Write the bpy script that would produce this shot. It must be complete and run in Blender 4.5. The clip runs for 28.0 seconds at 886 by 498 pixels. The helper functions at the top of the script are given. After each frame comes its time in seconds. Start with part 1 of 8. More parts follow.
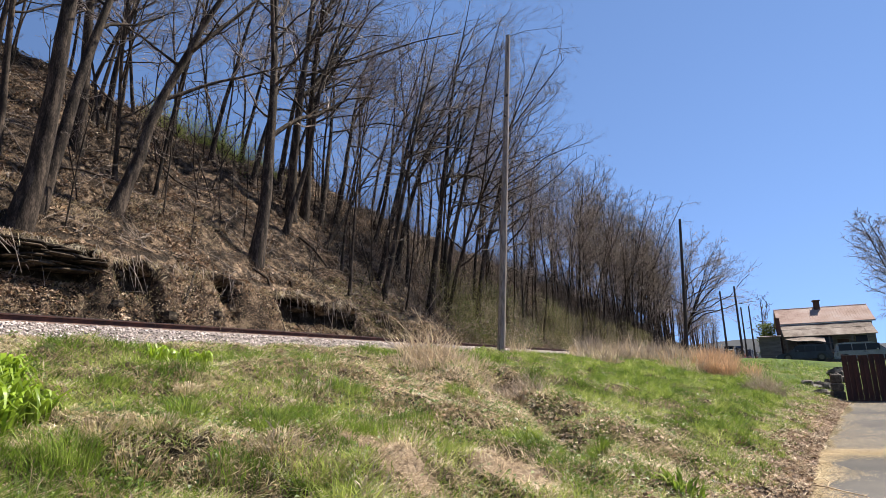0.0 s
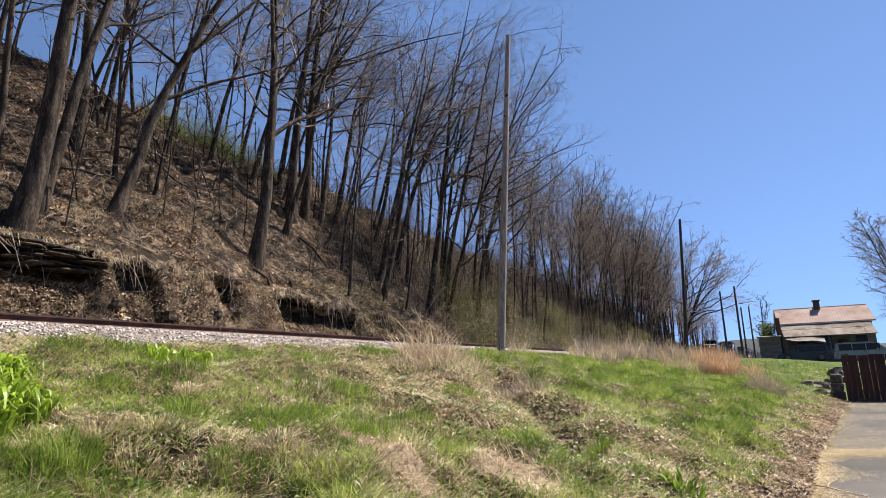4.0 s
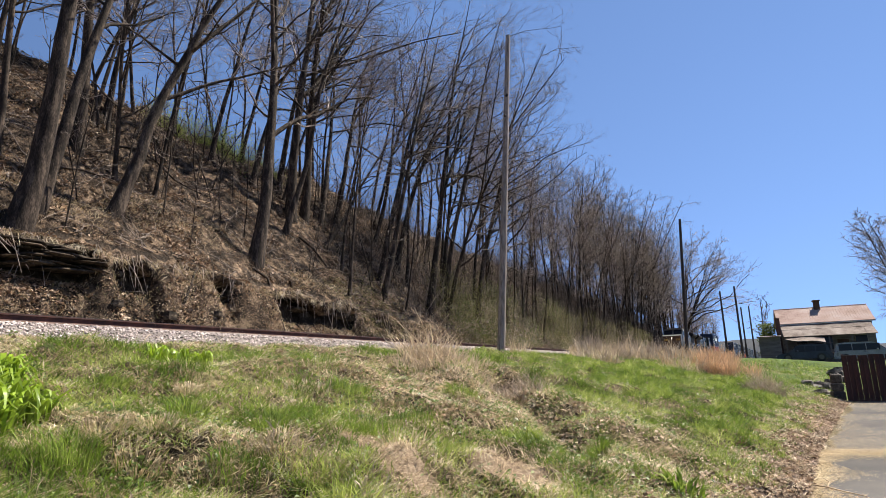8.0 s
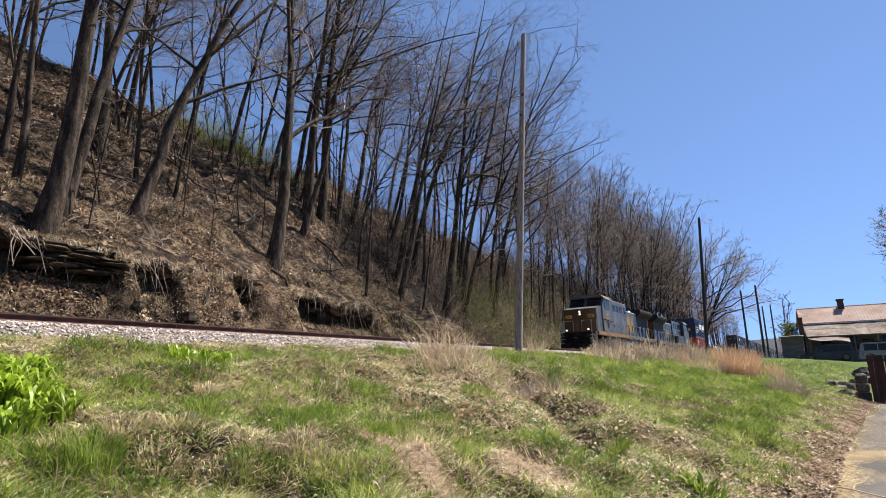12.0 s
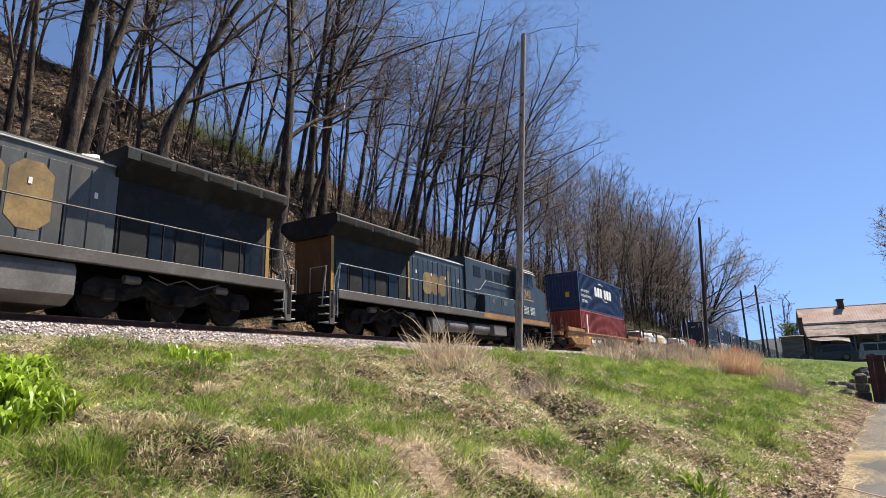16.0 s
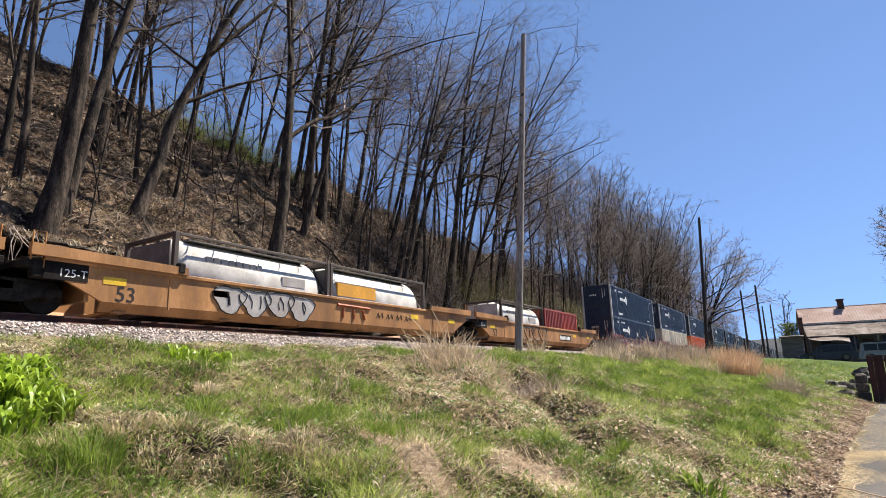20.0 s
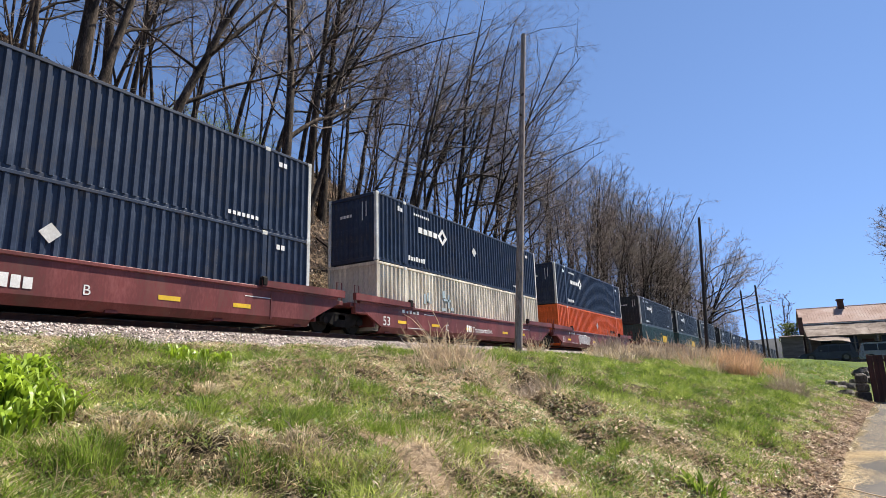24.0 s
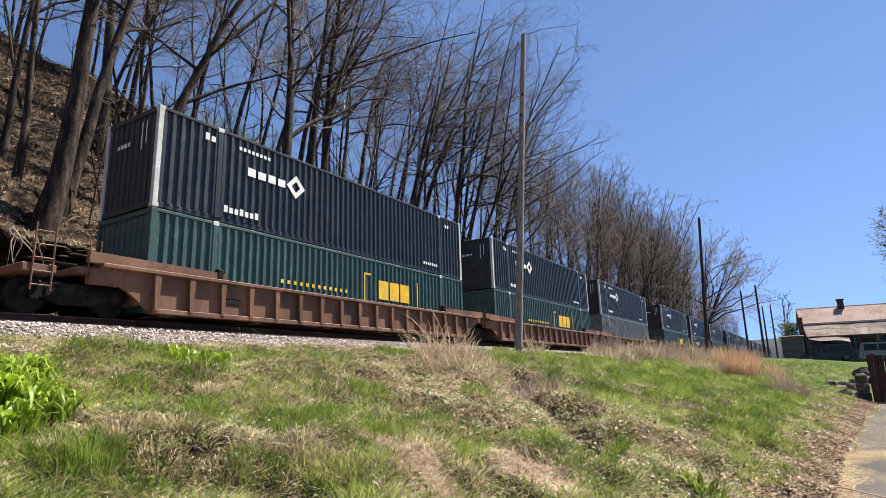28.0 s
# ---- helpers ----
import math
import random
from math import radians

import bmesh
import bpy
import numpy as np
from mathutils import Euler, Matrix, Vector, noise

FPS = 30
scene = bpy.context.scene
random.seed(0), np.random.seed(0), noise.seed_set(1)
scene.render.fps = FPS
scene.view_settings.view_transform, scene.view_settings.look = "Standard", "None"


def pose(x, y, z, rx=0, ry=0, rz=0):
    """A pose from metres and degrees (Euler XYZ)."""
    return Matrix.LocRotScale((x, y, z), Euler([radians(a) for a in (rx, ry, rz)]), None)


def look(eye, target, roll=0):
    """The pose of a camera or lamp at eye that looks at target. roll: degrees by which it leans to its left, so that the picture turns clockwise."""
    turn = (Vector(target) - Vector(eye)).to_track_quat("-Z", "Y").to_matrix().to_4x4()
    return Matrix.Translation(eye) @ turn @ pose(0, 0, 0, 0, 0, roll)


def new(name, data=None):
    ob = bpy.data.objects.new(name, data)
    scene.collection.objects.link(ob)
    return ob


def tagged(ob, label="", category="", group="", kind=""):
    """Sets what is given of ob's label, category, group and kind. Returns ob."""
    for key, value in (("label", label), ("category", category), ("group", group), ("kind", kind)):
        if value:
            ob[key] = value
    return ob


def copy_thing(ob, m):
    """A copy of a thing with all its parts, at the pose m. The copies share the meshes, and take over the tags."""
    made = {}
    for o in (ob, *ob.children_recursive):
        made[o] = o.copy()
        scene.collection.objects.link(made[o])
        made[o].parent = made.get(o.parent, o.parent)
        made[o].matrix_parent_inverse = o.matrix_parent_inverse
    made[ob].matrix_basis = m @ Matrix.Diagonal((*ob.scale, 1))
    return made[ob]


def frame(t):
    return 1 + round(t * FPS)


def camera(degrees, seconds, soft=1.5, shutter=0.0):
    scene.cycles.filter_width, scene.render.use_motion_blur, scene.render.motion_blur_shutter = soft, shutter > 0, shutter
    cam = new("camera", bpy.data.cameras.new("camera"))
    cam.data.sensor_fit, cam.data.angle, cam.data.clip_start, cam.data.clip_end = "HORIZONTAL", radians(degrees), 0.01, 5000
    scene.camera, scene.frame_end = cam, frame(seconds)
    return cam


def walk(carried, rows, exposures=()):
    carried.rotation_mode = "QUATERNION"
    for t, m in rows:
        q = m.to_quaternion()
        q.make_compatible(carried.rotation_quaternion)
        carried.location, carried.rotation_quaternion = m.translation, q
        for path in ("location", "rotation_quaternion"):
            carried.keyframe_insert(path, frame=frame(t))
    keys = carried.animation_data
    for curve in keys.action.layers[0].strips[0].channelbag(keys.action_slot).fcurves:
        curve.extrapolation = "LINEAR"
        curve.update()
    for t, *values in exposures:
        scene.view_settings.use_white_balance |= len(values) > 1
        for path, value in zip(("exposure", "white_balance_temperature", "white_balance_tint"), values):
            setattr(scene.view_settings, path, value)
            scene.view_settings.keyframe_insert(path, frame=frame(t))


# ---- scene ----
import collections

cam = camera(75.05, 28.0, soft=0.8, shutter=0.0)

EYE = (0.0, 0.0, 1.6)
walk(cam, [
    (0.0, pose(*EYE, 102.304, 1.701, -59.61)),
    (4.0, pose(*EYE, 102.304, 1.701, -59.61)),
    (8.1, pose(*EYE, 102.304, 1.701, -59.61)),
    (8.5, pose(*EYE, 102.313, 1.696, -59.361)),
    (9.0, pose(*EYE, 102.335, 1.682, -58.746)),
    (9.5, pose(*EYE, 102.354, 1.668, -58.181)),
    (10.0, pose(*EYE, 102.362, 1.663, -57.949)),
    (19.0, pose(*EYE, 102.362, 1.663, -57.949)),
    (28.0, pose(*EYE, 102.362, 1.663, -57.949)),
])
# the track runs along x; its centre line, the top of its rails, the train's speed
TRACK_Y, RAIL_Z, SPEED = 15.356, 3.206, 13.15

# ---- light ----
SUN_TO = Vector((0.53, -0.235, 0.82)).normalized()
world = bpy.data.worlds.new("sky")
scene.world = world
world.use_nodes = True
wn = world.node_tree
sky = wn.nodes.new("ShaderNodeTexSky")
sky.sky_type, sky.sun_disc = "NISHITA", False
sky.sun_elevation = math.asin(SUN_TO.z)
sky.sun_rotation = math.atan2(SUN_TO.x, SUN_TO.y)
sky.air_density, sky.dust_density, sky.ozone_density = 0.6, 0.0, 2.9
# clear dry air: the pale band at the horizon is thin
up, shift, unit = wn.nodes.new("ShaderNodeTexCoord"), wn.nodes.new("ShaderNodeVectorMath"), wn.nodes.new("ShaderNodeVectorMath")
shift.operation, unit.operation = "ADD", "NORMALIZE"
shift.inputs[1].default_value = (0, 0, 0.24)
wn.links.new(up.outputs["Generated"], shift.inputs[0])
wn.links.new(shift.outputs[0], unit.inputs[0])
wn.links.new(unit.outputs[0], sky.inputs[0])
wn.links.new(sky.outputs[0], wn.nodes["Background"].inputs[0])
wn.nodes["Background"].inputs[1].default_value = 0.109
sun = new("sun", bpy.data.lights.new("sun", "SUN"))
sun.data.energy, sun.data.angle, sun.data.color = 5.55, radians(0.53), (1.0, 0.93, 0.82)
sun.matrix_world = look(SUN_TO * 50, (0, 0, 0))
scene.view_settings.exposure = 1.1


# ---- small tools ----
class Geo:
    """Collects boxes, tubes and prisms for one mesh."""

    def __init__(self):
        self.v, self.f = [], []

    def add(self, verts, faces):
        k = len(self.v)
        self.v.extend(tuple(map(float, p)) for p in verts)
        self.f.extend(tuple(int(i) + k for i in q) for q in faces)
        return self

    def box(self, a, b, c=0.0, m=None):
        lo = [min(p, q) for p, q in zip(a, b)]
        hi = [max(p, q) for p, q in zip(a, b)]
        c = min(c, *[(q - p) * 0.45 for p, q in zip(lo, hi)])
        if c <= 0:
            v = [(x, y, z) for x in (lo[0], hi[0]) for y in (lo[1], hi[1]) for z in (lo[2], hi[2])]
            f = [(0, 1, 3, 2), (4, 6, 7, 5), (0, 4, 5, 1), (2, 3, 7, 6), (0, 2, 6, 4), (1, 5, 7, 3)]
        else:
            v, key = [], {}
            for s in [(i, j, k) for i in (0, 1) for j in (0, 1) for k in (0, 1)]:
                corner = [hi[n] if s[n] else lo[n] for n in range(3)]
                inner = [corner[n] - c if s[n] else corner[n] + c for n in range(3)]
                for n in range(3):
                    p = list(inner)
                    p[n] = corner[n]
                    key[s, n] = len(v)
                    v.append(p)
            f = []
            for n in range(3):
                o, q = [k for k in range(3) if k != n]
                for e in (0, 1):
                    ring = []
                    for d in ((0, 0), (1, 0), (1, 1), (0, 1)):
                        s = [0, 0, 0]
                        s[n], s[o], s[q] = e, d[0], d[1]
                        ring.append(key[tuple(s), n])
                    f.append(ring if (e == 1) == (n != 1) else ring[::-1])
                for d in ((0, 0), (0, 1), (1, 0), (1, 1)):
                    s0, s1 = [0, 0, 0], [0, 0, 0]
                    s0[o], s0[q], s1[o], s1[q], s1[n] = d[0], d[1], d[0], d[1], 1
                    f.append((key[tuple(s0), o], key[tuple(s1), o], key[tuple(s1), q], key[tuple(s0), q]))
            for s in [(i, j, k) for i in (0, 1) for j in (0, 1) for k in (0, 1)]:
                f.append([key[s, n] for n in range(3)])
        if m is not None:
            v = [m @ Vector(p) for p in v]
        return self.add(v, f)

    def tube(self, pts, radii, n=8, cap=True):
        pts = [Vector(p) for p in pts]
        if isinstance(radii, (int, float)):
            radii = [radii] * len(pts)
        k = len(self.v)
        for i, p in enumerate(pts):
            d = (pts[min(i + 1, len(pts) - 1)] - pts[max(i - 1, 0)]).normalized()
            u = d.cross(Vector((0, 0, 1)) if abs(d.z) < 0.9 else Vector((1, 0, 0))).normalized()
            w = d.cross(u)
            for j in range(n):
                a = 2 * math.pi * j / n
                self.v.append(tuple(p + (u * math.cos(a) + w * math.sin(a)) * radii[i]))
        for i in range(len(pts) - 1):
            for j in range(n):
                a, b = k + i * n + j, k + i * n + (j + 1) % n
                self.f.append((a, b, b + n, a + n))
        if cap:
            self.f.append(tuple(range(k + n - 1, k - 1, -1)))
            e = k + (len(pts) - 1) * n
            self.f.append(tuple(range(e, e + n)))
        return self

    def prism(self, outline, axis, lo, hi):
        """A closed outline in the two other axes, drawn out along axis."""
        k, n = len(self.v), len(outline)
        for e in (lo, hi):
            for p in outline:
                q = list(p)
                q.insert("xyz".index(axis), e)
                self.v.append(tuple(q))
        for j in range(n):
            self.f.append((k + j, k + (j + 1) % n, k + n + (j + 1) % n, k + n + j))
        self.f.append(tuple(range(k, k + n))[::-1])
        self.f.append(tuple(range(k + n, k + 2 * n)))
        return self

    def mesh(self, name, material, smooth=False):
        me = bpy.data.meshes.new(name)
        me.from_pydata(self.v, [], self.f)
        bm = bmesh.new()
        bm.from_mesh(me)
        bmesh.ops.recalc_face_normals(bm, faces=bm.faces)
        bm.to_mesh(me)
        bm.free()
        me.materials.append(material)
        if smooth:
            me.shade_smooth()
        return me


def part(name, geo, material, parent=None, label="", smooth=False):
    """One mesh object, under a thing or a part."""
    me = geo.mesh(name, material, smooth) if isinstance(geo, Geo) else geo
    ob = new(name, me)
    ob.parent = parent
    if label:
        ob["label"] = label
    return ob


def thing(name, label, category, group="", kind="", at=None):
    ob = new(name)
    ob.empty_display_size = 0.2
    tagged(ob, label, category, group, kind)
    if at is not None:
        ob.matrix_world = at
    return ob


def fast_mesh(name, verts, faces, material, smooth=False):
    """A mesh from arrays, all faces with the same number of corners."""
    verts, faces = np.asarray(verts, np.float32), np.asarray(faces, np.int32)
    me = bpy.data.meshes.new(name)
    me.vertices.add(len(verts))
    me.vertices.foreach_set("co", verts.ravel())
    m, k = faces.shape
    me.loops.add(m * k)
    me.loops.foreach_set("vertex_index", faces.ravel())
    me.polygons.add(m)
    me.polygons.foreach_set("loop_start", np.arange(0, m * k, k, dtype=np.int32))
    me.polygons.foreach_set("loop_total", np.full(m, k, np.int32))
    me.update(calc_edges=True)
    me.materials.append(material)
    if smooth:
        me.shade_smooth()
    return me


# ---- materials ----
def material(name, colours, rough=0.7, metal=0.0, scale=2.0, fine=30.0, bump=0.15, depth=0.02, spread=0.12,
             stretch=(1, 1, 1), island=0.0, each=0.0, coords="Object", spec=0.5, broad=None):
    """colours: two or three base colours mixed by coarse and fine grain. island, each: how far single pieces vary."""
    mt = bpy.data.materials.new(name)
    mt.use_nodes = True
    nt, n = mt.node_tree, mt.node_tree.nodes
    bsdf = n["Principled BSDF"]
    bsdf.inputs["Roughness"].default_value = rough
    bsdf.inputs["Metallic"].default_value = metal
    bsdf.inputs["Specular IOR Level"].default_value = spec
    tc, mp = n.new("ShaderNodeTexCoord"), n.new("ShaderNodeMapping")
    mp.inputs["Scale"].default_value = stretch
    nt.links.new(tc.outputs[coords], mp.inputs[0])
    big, small = n.new("ShaderNodeTexNoise"), n.new("ShaderNodeTexNoise")
    for node, s, d in ((big, scale, 5.0), (small, fine, 4.0)):
        node.inputs["Scale"].default_value, node.inputs["Detail"].default_value = s, d
        node.inputs["Roughness"].default_value = 0.62
        nt.links.new(mp.outputs[0], node.inputs["Vector"])
    ramp = n.new("ShaderNodeValToRGB")
    els = ramp.color_ramp.elements
    while len(els) < len(colours):
        els.new(0.5)
    for i, c in enumerate(colours):
        els[i].position = 0.33 + 0.34 * i / max(1, len(colours) - 1)
        els[i].color = (*c, 1)
    mixv = n.new("ShaderNodeMath")
    mixv.operation = "MULTIPLY_ADD"
    mixv.inputs[1].default_value = 0.35
    sub = n.new("ShaderNodeMath")
    sub.operation = "MULTIPLY_ADD"
    sub.inputs[1].default_value, sub.inputs[2].default_value = 1.0, -0.175
    nt.links.new(small.outputs[0], mixv.inputs[0])
    nt.links.new(big.outputs[0], sub.inputs[0])
    nt.links.new(sub.outputs[0], mixv.inputs[2])
    nt.links.new(mixv.outputs[0], ramp.inputs[0])
    hsv = n.new("ShaderNodeHueSaturation")
    nt.links.new(ramp.outputs[0], hsv.inputs["Color"])
    val = n.new("ShaderNodeMath")
    val.operation = "MULTIPLY_ADD"
    val.inputs[1].default_value, val.inputs[2].default_value = 2 * spread, 1 - spread
    nt.links.new(small.outputs[0], val.inputs[0])
    last = val.outputs[0]
    if broad:
        patch, m1, m0 = n.new("ShaderNodeTexNoise"), n.new("ShaderNodeMapRange"), n.new("ShaderNodeMath")
        patch.inputs["Scale"].default_value, patch.inputs["Detail"].default_value = broad[0], 3.0
        nt.links.new(mp.outputs[0], patch.inputs["Vector"])
        m1.inputs["From Min"].default_value, m1.inputs["From Max"].default_value = 0.36, 0.64
        m1.inputs["To Min"].default_value, m1.inputs["To Max"].default_value = 1 - broad[1], 1 + broad[1]
        nt.links.new(patch.outputs[0], m1.inputs[0])
        m0.operation = "MULTIPLY"
        nt.links.new(last, m0.inputs[0])
        nt.links.new(m1.outputs[0], m0.inputs[1])
        last = m0.outputs[0]
    for amount, source in ((island, "geo"), (each, "obj")):
        if amount:
            src = n.new("ShaderNodeNewGeometry" if source == "geo" else "ShaderNodeObjectInfo")
            rnd = src.outputs["Random Per Island" if source == "geo" else "Random"]
            m2 = n.new("ShaderNodeMath")
            m2.operation = "MULTIPLY_ADD"
            m2.inputs[1].default_value, m2.inputs[2].default_value = 2 * amount, 1 - amount
            nt.links.new(rnd, m2.inputs[0])
            m3 = n.new("ShaderNodeMath")
            m3.operation = "MULTIPLY"
            nt.links.new(last, m3.inputs[0])
            nt.links.new(m2.outputs[0], m3.inputs[1])
            last = m3.outputs[0]
    nt.links.new(last, hsv.inputs["Value"])
    nt.links.new(hsv.outputs[0], bsdf.inputs["Base Color"])
    if bump:
        b = n.new("ShaderNodeBump")
        b.inputs["Strength"].default_value, b.inputs["Distance"].default_value = bump, depth
        nt.links.new(small.outputs[0], b.inputs["Height"])
        nt.links.new(b.outputs[0], bsdf.inputs["Normal"])
    rr = n.new("ShaderNodeMath")
    rr.operation = "MULTIPLY_ADD"
    rr.inputs[1].default_value, rr.inputs[2].default_value = 0.3, rough - 0.15
    rr.use_clamp = True
    nt.links.new(big.outputs[0], rr.inputs[0])
    nt.links.new(rr.outputs[0], bsdf.inputs["Roughness"])
    return mt


def painted(name, colour, dirt=(0.10, 0.085, 0.07), rough=0.5, amount=0.5, **k):
    """Paint with grime and sun-fading."""
    fade = tuple(min(1, c * 1.25 + 0.015) for c in colour)
    soil = tuple(a * (1 - amount) + b * amount for a, b in zip(colour, dirt))
    k.setdefault("scale", 1.3)
    k.setdefault("fine", 18)
    k.setdefault("bump", 0.04)
    k.setdefault("spec", 0.35)
    return material(name, [soil, colour, fade], rough, **k)


def translucent(mt, amount):
    """Lets some light through thin leaves and blades."""
    nt = mt.node_tree
    bsdf = nt.nodes["Principled BSDF"]
    out = nt.nodes["Material Output"]
    t, mix = nt.nodes.new("ShaderNodeBsdfTranslucent"), nt.nodes.new("ShaderNodeMixShader")
    nt.links.new(bsdf.inputs["Base Color"].links[0].from_socket, t.inputs[0])
    mix.inputs[0].default_value = amount
    nt.links.new(bsdf.outputs[0], mix.inputs[1])
    nt.links.new(t.outputs[0], mix.inputs[2])
    nt.links.new(mix.outputs[0], out.inputs[0])
    return mt


M_BANK = material("bank_soil", [(0.022, 0.016, 0.009), (0.105, 0.080, 0.044), (0.16, 0.135, 0.065)], 0.95, scale=2.2, fine=26, bump=0.8, depth=0.05, spread=0.45, spec=0.12, broad=(0.7, 0.35))
M_SOIL = material("bare_soil", [(0.11, 0.079, 0.052), (0.20, 0.145, 0.096), (0.31, 0.235, 0.16)], 0.95, scale=1.6, fine=18, bump=0.5, depth=0.06, spread=0.3, spec=0.15)
# cut earth with the shade of the hollows put into its colour
M_SHADEDEARTH = material("shaded_cut_earth", [(0.012, 0.009, 0.007), (0.045, 0.033, 0.024), (0.11, 0.083, 0.058)], 0.95, scale=1.3, fine=10, bump=0.9, depth=0.12, spread=0.4, spec=0.15)
M_LAWN = material("lawn_grass", [(0.028, 0.05, 0.007), (0.055, 0.088, 0.012), (0.09, 0.10, 0.026)], 0.95, scale=0.5, fine=14, bump=0.5, depth=0.05, spread=0.3, spec=0.15)
M_HILL = material("leaf_litter_slope", [(0.011, 0.008, 0.0055), (0.062, 0.043, 0.030), (0.26, 0.185, 0.124)], 0.95, scale=2.3, fine=24, bump=1.0, depth=0.10, spread=0.6, spec=0.12, broad=(0.35, 0.45))
M_FAR = material("far_ground", [(0.10, 0.11, 0.06), (0.16, 0.14, 0.09)], 0.95, scale=0.05, fine=1, spec=0.15)
M_BALLAST = material("ballast_bed", [(0.12, 0.10, 0.09), (0.29, 0.245, 0.22)], 0.95, scale=3, fine=26, bump=1.0, depth=0.04, spread=0.4, spec=0.15)
M_STONE = material("ballast_stone", [(0.20, 0.165, 0.147), (0.42, 0.355, 0.32), (0.62, 0.545, 0.50)], 0.9, scale=6, fine=60, bump=0.2, island=0.55, spec=0.15)
# rust with the shade on the rail's side mixed into the colour
M_RAIL = material("rusty_rail", [(0.03, 0.011, 0.008), (0.06, 0.022, 0.016), (0.10, 0.04, 0.028)], 0.85, metal=0.0, scale=3, fine=50, bump=0.2)
M_RAILTOP = material("worn_rail_top", [(0.22, 0.19, 0.17), (0.34, 0.31, 0.29)], 0.35, metal=0.9, scale=3, fine=40, bump=0.0)
M_TIE = material("creosote_tie", [(0.05, 0.04, 0.032), (0.12, 0.095, 0.075)], 0.9, scale=3, fine=30, stretch=(3, 1, 3), bump=0.4, each=0.25)
M_ROCK = material("sandstone_ledge", [(0.010, 0.008, 0.007), (0.038, 0.029, 0.022), (0.13, 0.10, 0.07)], 0.92, scale=1.6, fine=14, stretch=(1, 1, 3.5), bump=0.7, depth=0.06, spread=0.35, each=0.2, spec=0.15)
M_BARK = material("tree_bark", [(0.013, 0.0095, 0.0075), (0.038, 0.028, 0.022), (0.115, 0.085, 0.065)], 0.92, scale=3, fine=24, stretch=(1.6, 1.6, 0.35), bump=0.6, depth=0.04, spread=0.35, each=0.25, spec=0.15)
M_TWIG = material("twig_bark", [(0.125, 0.100, 0.086), (0.36, 0.290, 0.245)], 0.9, scale=1.0, fine=8, bump=0.0, each=0.25, spec=0.15)
M_POLE = material("weathered_pole", [(0.12, 0.095, 0.08), (0.24, 0.195, 0.165), (0.34, 0.28, 0.24)], 0.9, scale=3, fine=26, stretch=(5, 5, 0.25), bump=0.4, depth=0.01, spread=0.3)
M_POLEDARK = material("dark_creosote_pole", [(0.022, 0.018, 0.018), (0.06, 0.045, 0.04)], 0.85, scale=3, fine=26, stretch=(5, 5, 0.25), bump=0.3)
M_GRASS = translucent(material("spring_grass", [(0.068, 0.118, 0.014), (0.165, 0.238, 0.031), (0.42, 0.455, 0.135)], 0.6, scale=1.5, fine=9, bump=0, island=0.5, spec=0.25), 0.4)
M_FORB = translucent(material("small_green_leaf", [(0.060, 0.098, 0.018), (0.13, 0.185, 0.045), (0.30, 0.34, 0.15)], 0.45, scale=2.5, fine=12, bump=0, island=0.45, spec=0.4), 0.3)
M_BLEACHED = translucent(material("bleached_leaf", [(0.34, 0.27, 0.19), (0.60, 0.50, 0.38)], 0.6, scale=2, fine=12, bump=0, island=0.35, spec=0.3), 0.15)
M_STRAW = translucent(material("dry_grass", [(0.27, 0.205, 0.115), (0.52, 0.42, 0.265), (0.78, 0.69, 0.52)], 0.7, scale=1.5, fine=9, bump=0, island=0.35, spec=0.25), 0.25)
M_REDGRASS = translucent(material("russet_grass", [(0.46, 0.29, 0.17), (0.66, 0.47, 0.31)], 0.8, scale=2, fine=9, bump=0, island=0.3, spec=0.12), 0.25)
M_LEAF = translucent(material("dead_leaf", [(0.15, 0.092, 0.06), (0.38, 0.275, 0.18), (0.76, 0.64, 0.50)], 0.7, scale=2, fine=12, bump=0, island=0.45, spec=0.35), 0.2)
M_HILLLEAF = translucent(material("old_brown_leaf", [(0.055, 0.033, 0.022), (0.235, 0.155, 0.105), (0.62, 0.49, 0.37)], 0.7, scale=1.2, fine=12, bump=0, island=0.55, spec=0.3), 0.12)
M_PALESTRAW = translucent(material("pale_dry_stalk", [(0.40, 0.30, 0.20), (0.66, 0.54, 0.39)], 0.8, scale=2, fine=9, bump=0, island=0.3, spec=0.12), 0.25)
# the same rust in a lighter tan that stands in for sun on the foot
M_RAILFOOT = material("sunlit_rail_foot_rust", [(0.20, 0.115, 0.08), (0.36, 0.24, 0.175)], 0.9, scale=3, fine=40, bump=0.2)
M_LOOSESTRAW = translucent(material("yellow_straw", [(0.36, 0.26, 0.14), (0.56, 0.44, 0.27)], 0.8, scale=2, fine=9, bump=0, island=0.3, spec=0.3), 0.15)
M_LILY = translucent(material("daylily_leaf", [(0.12, 0.20, 0.012), (0.27, 0.37, 0.03)], 0.45, scale=2, fine=10, bump=0, island=0.4), 0.35)
M_SHRUB = translucent(material("young_green_leaf", [(0.12, 0.16, 0.035), (0.24, 0.28, 0.075), (0.36, 0.38, 0.13)], 0.7, scale=2, fine=10, bump=0, island=0.35), 0.35)
M_BRUSH = material("grey_brush", [(0.31, 0.243, 0.185), (0.55, 0.445, 0.34)], 0.9, scale=2, fine=10, bump=0, island=0.35)
M_OLIVE = translucent(material("budding_brush", [(0.065, 0.06, 0.024), (0.155, 0.14, 0.058), (0.23, 0.225, 0.085)], 0.85, scale=2, fine=10, bump=0, island=0.4), 0.25)
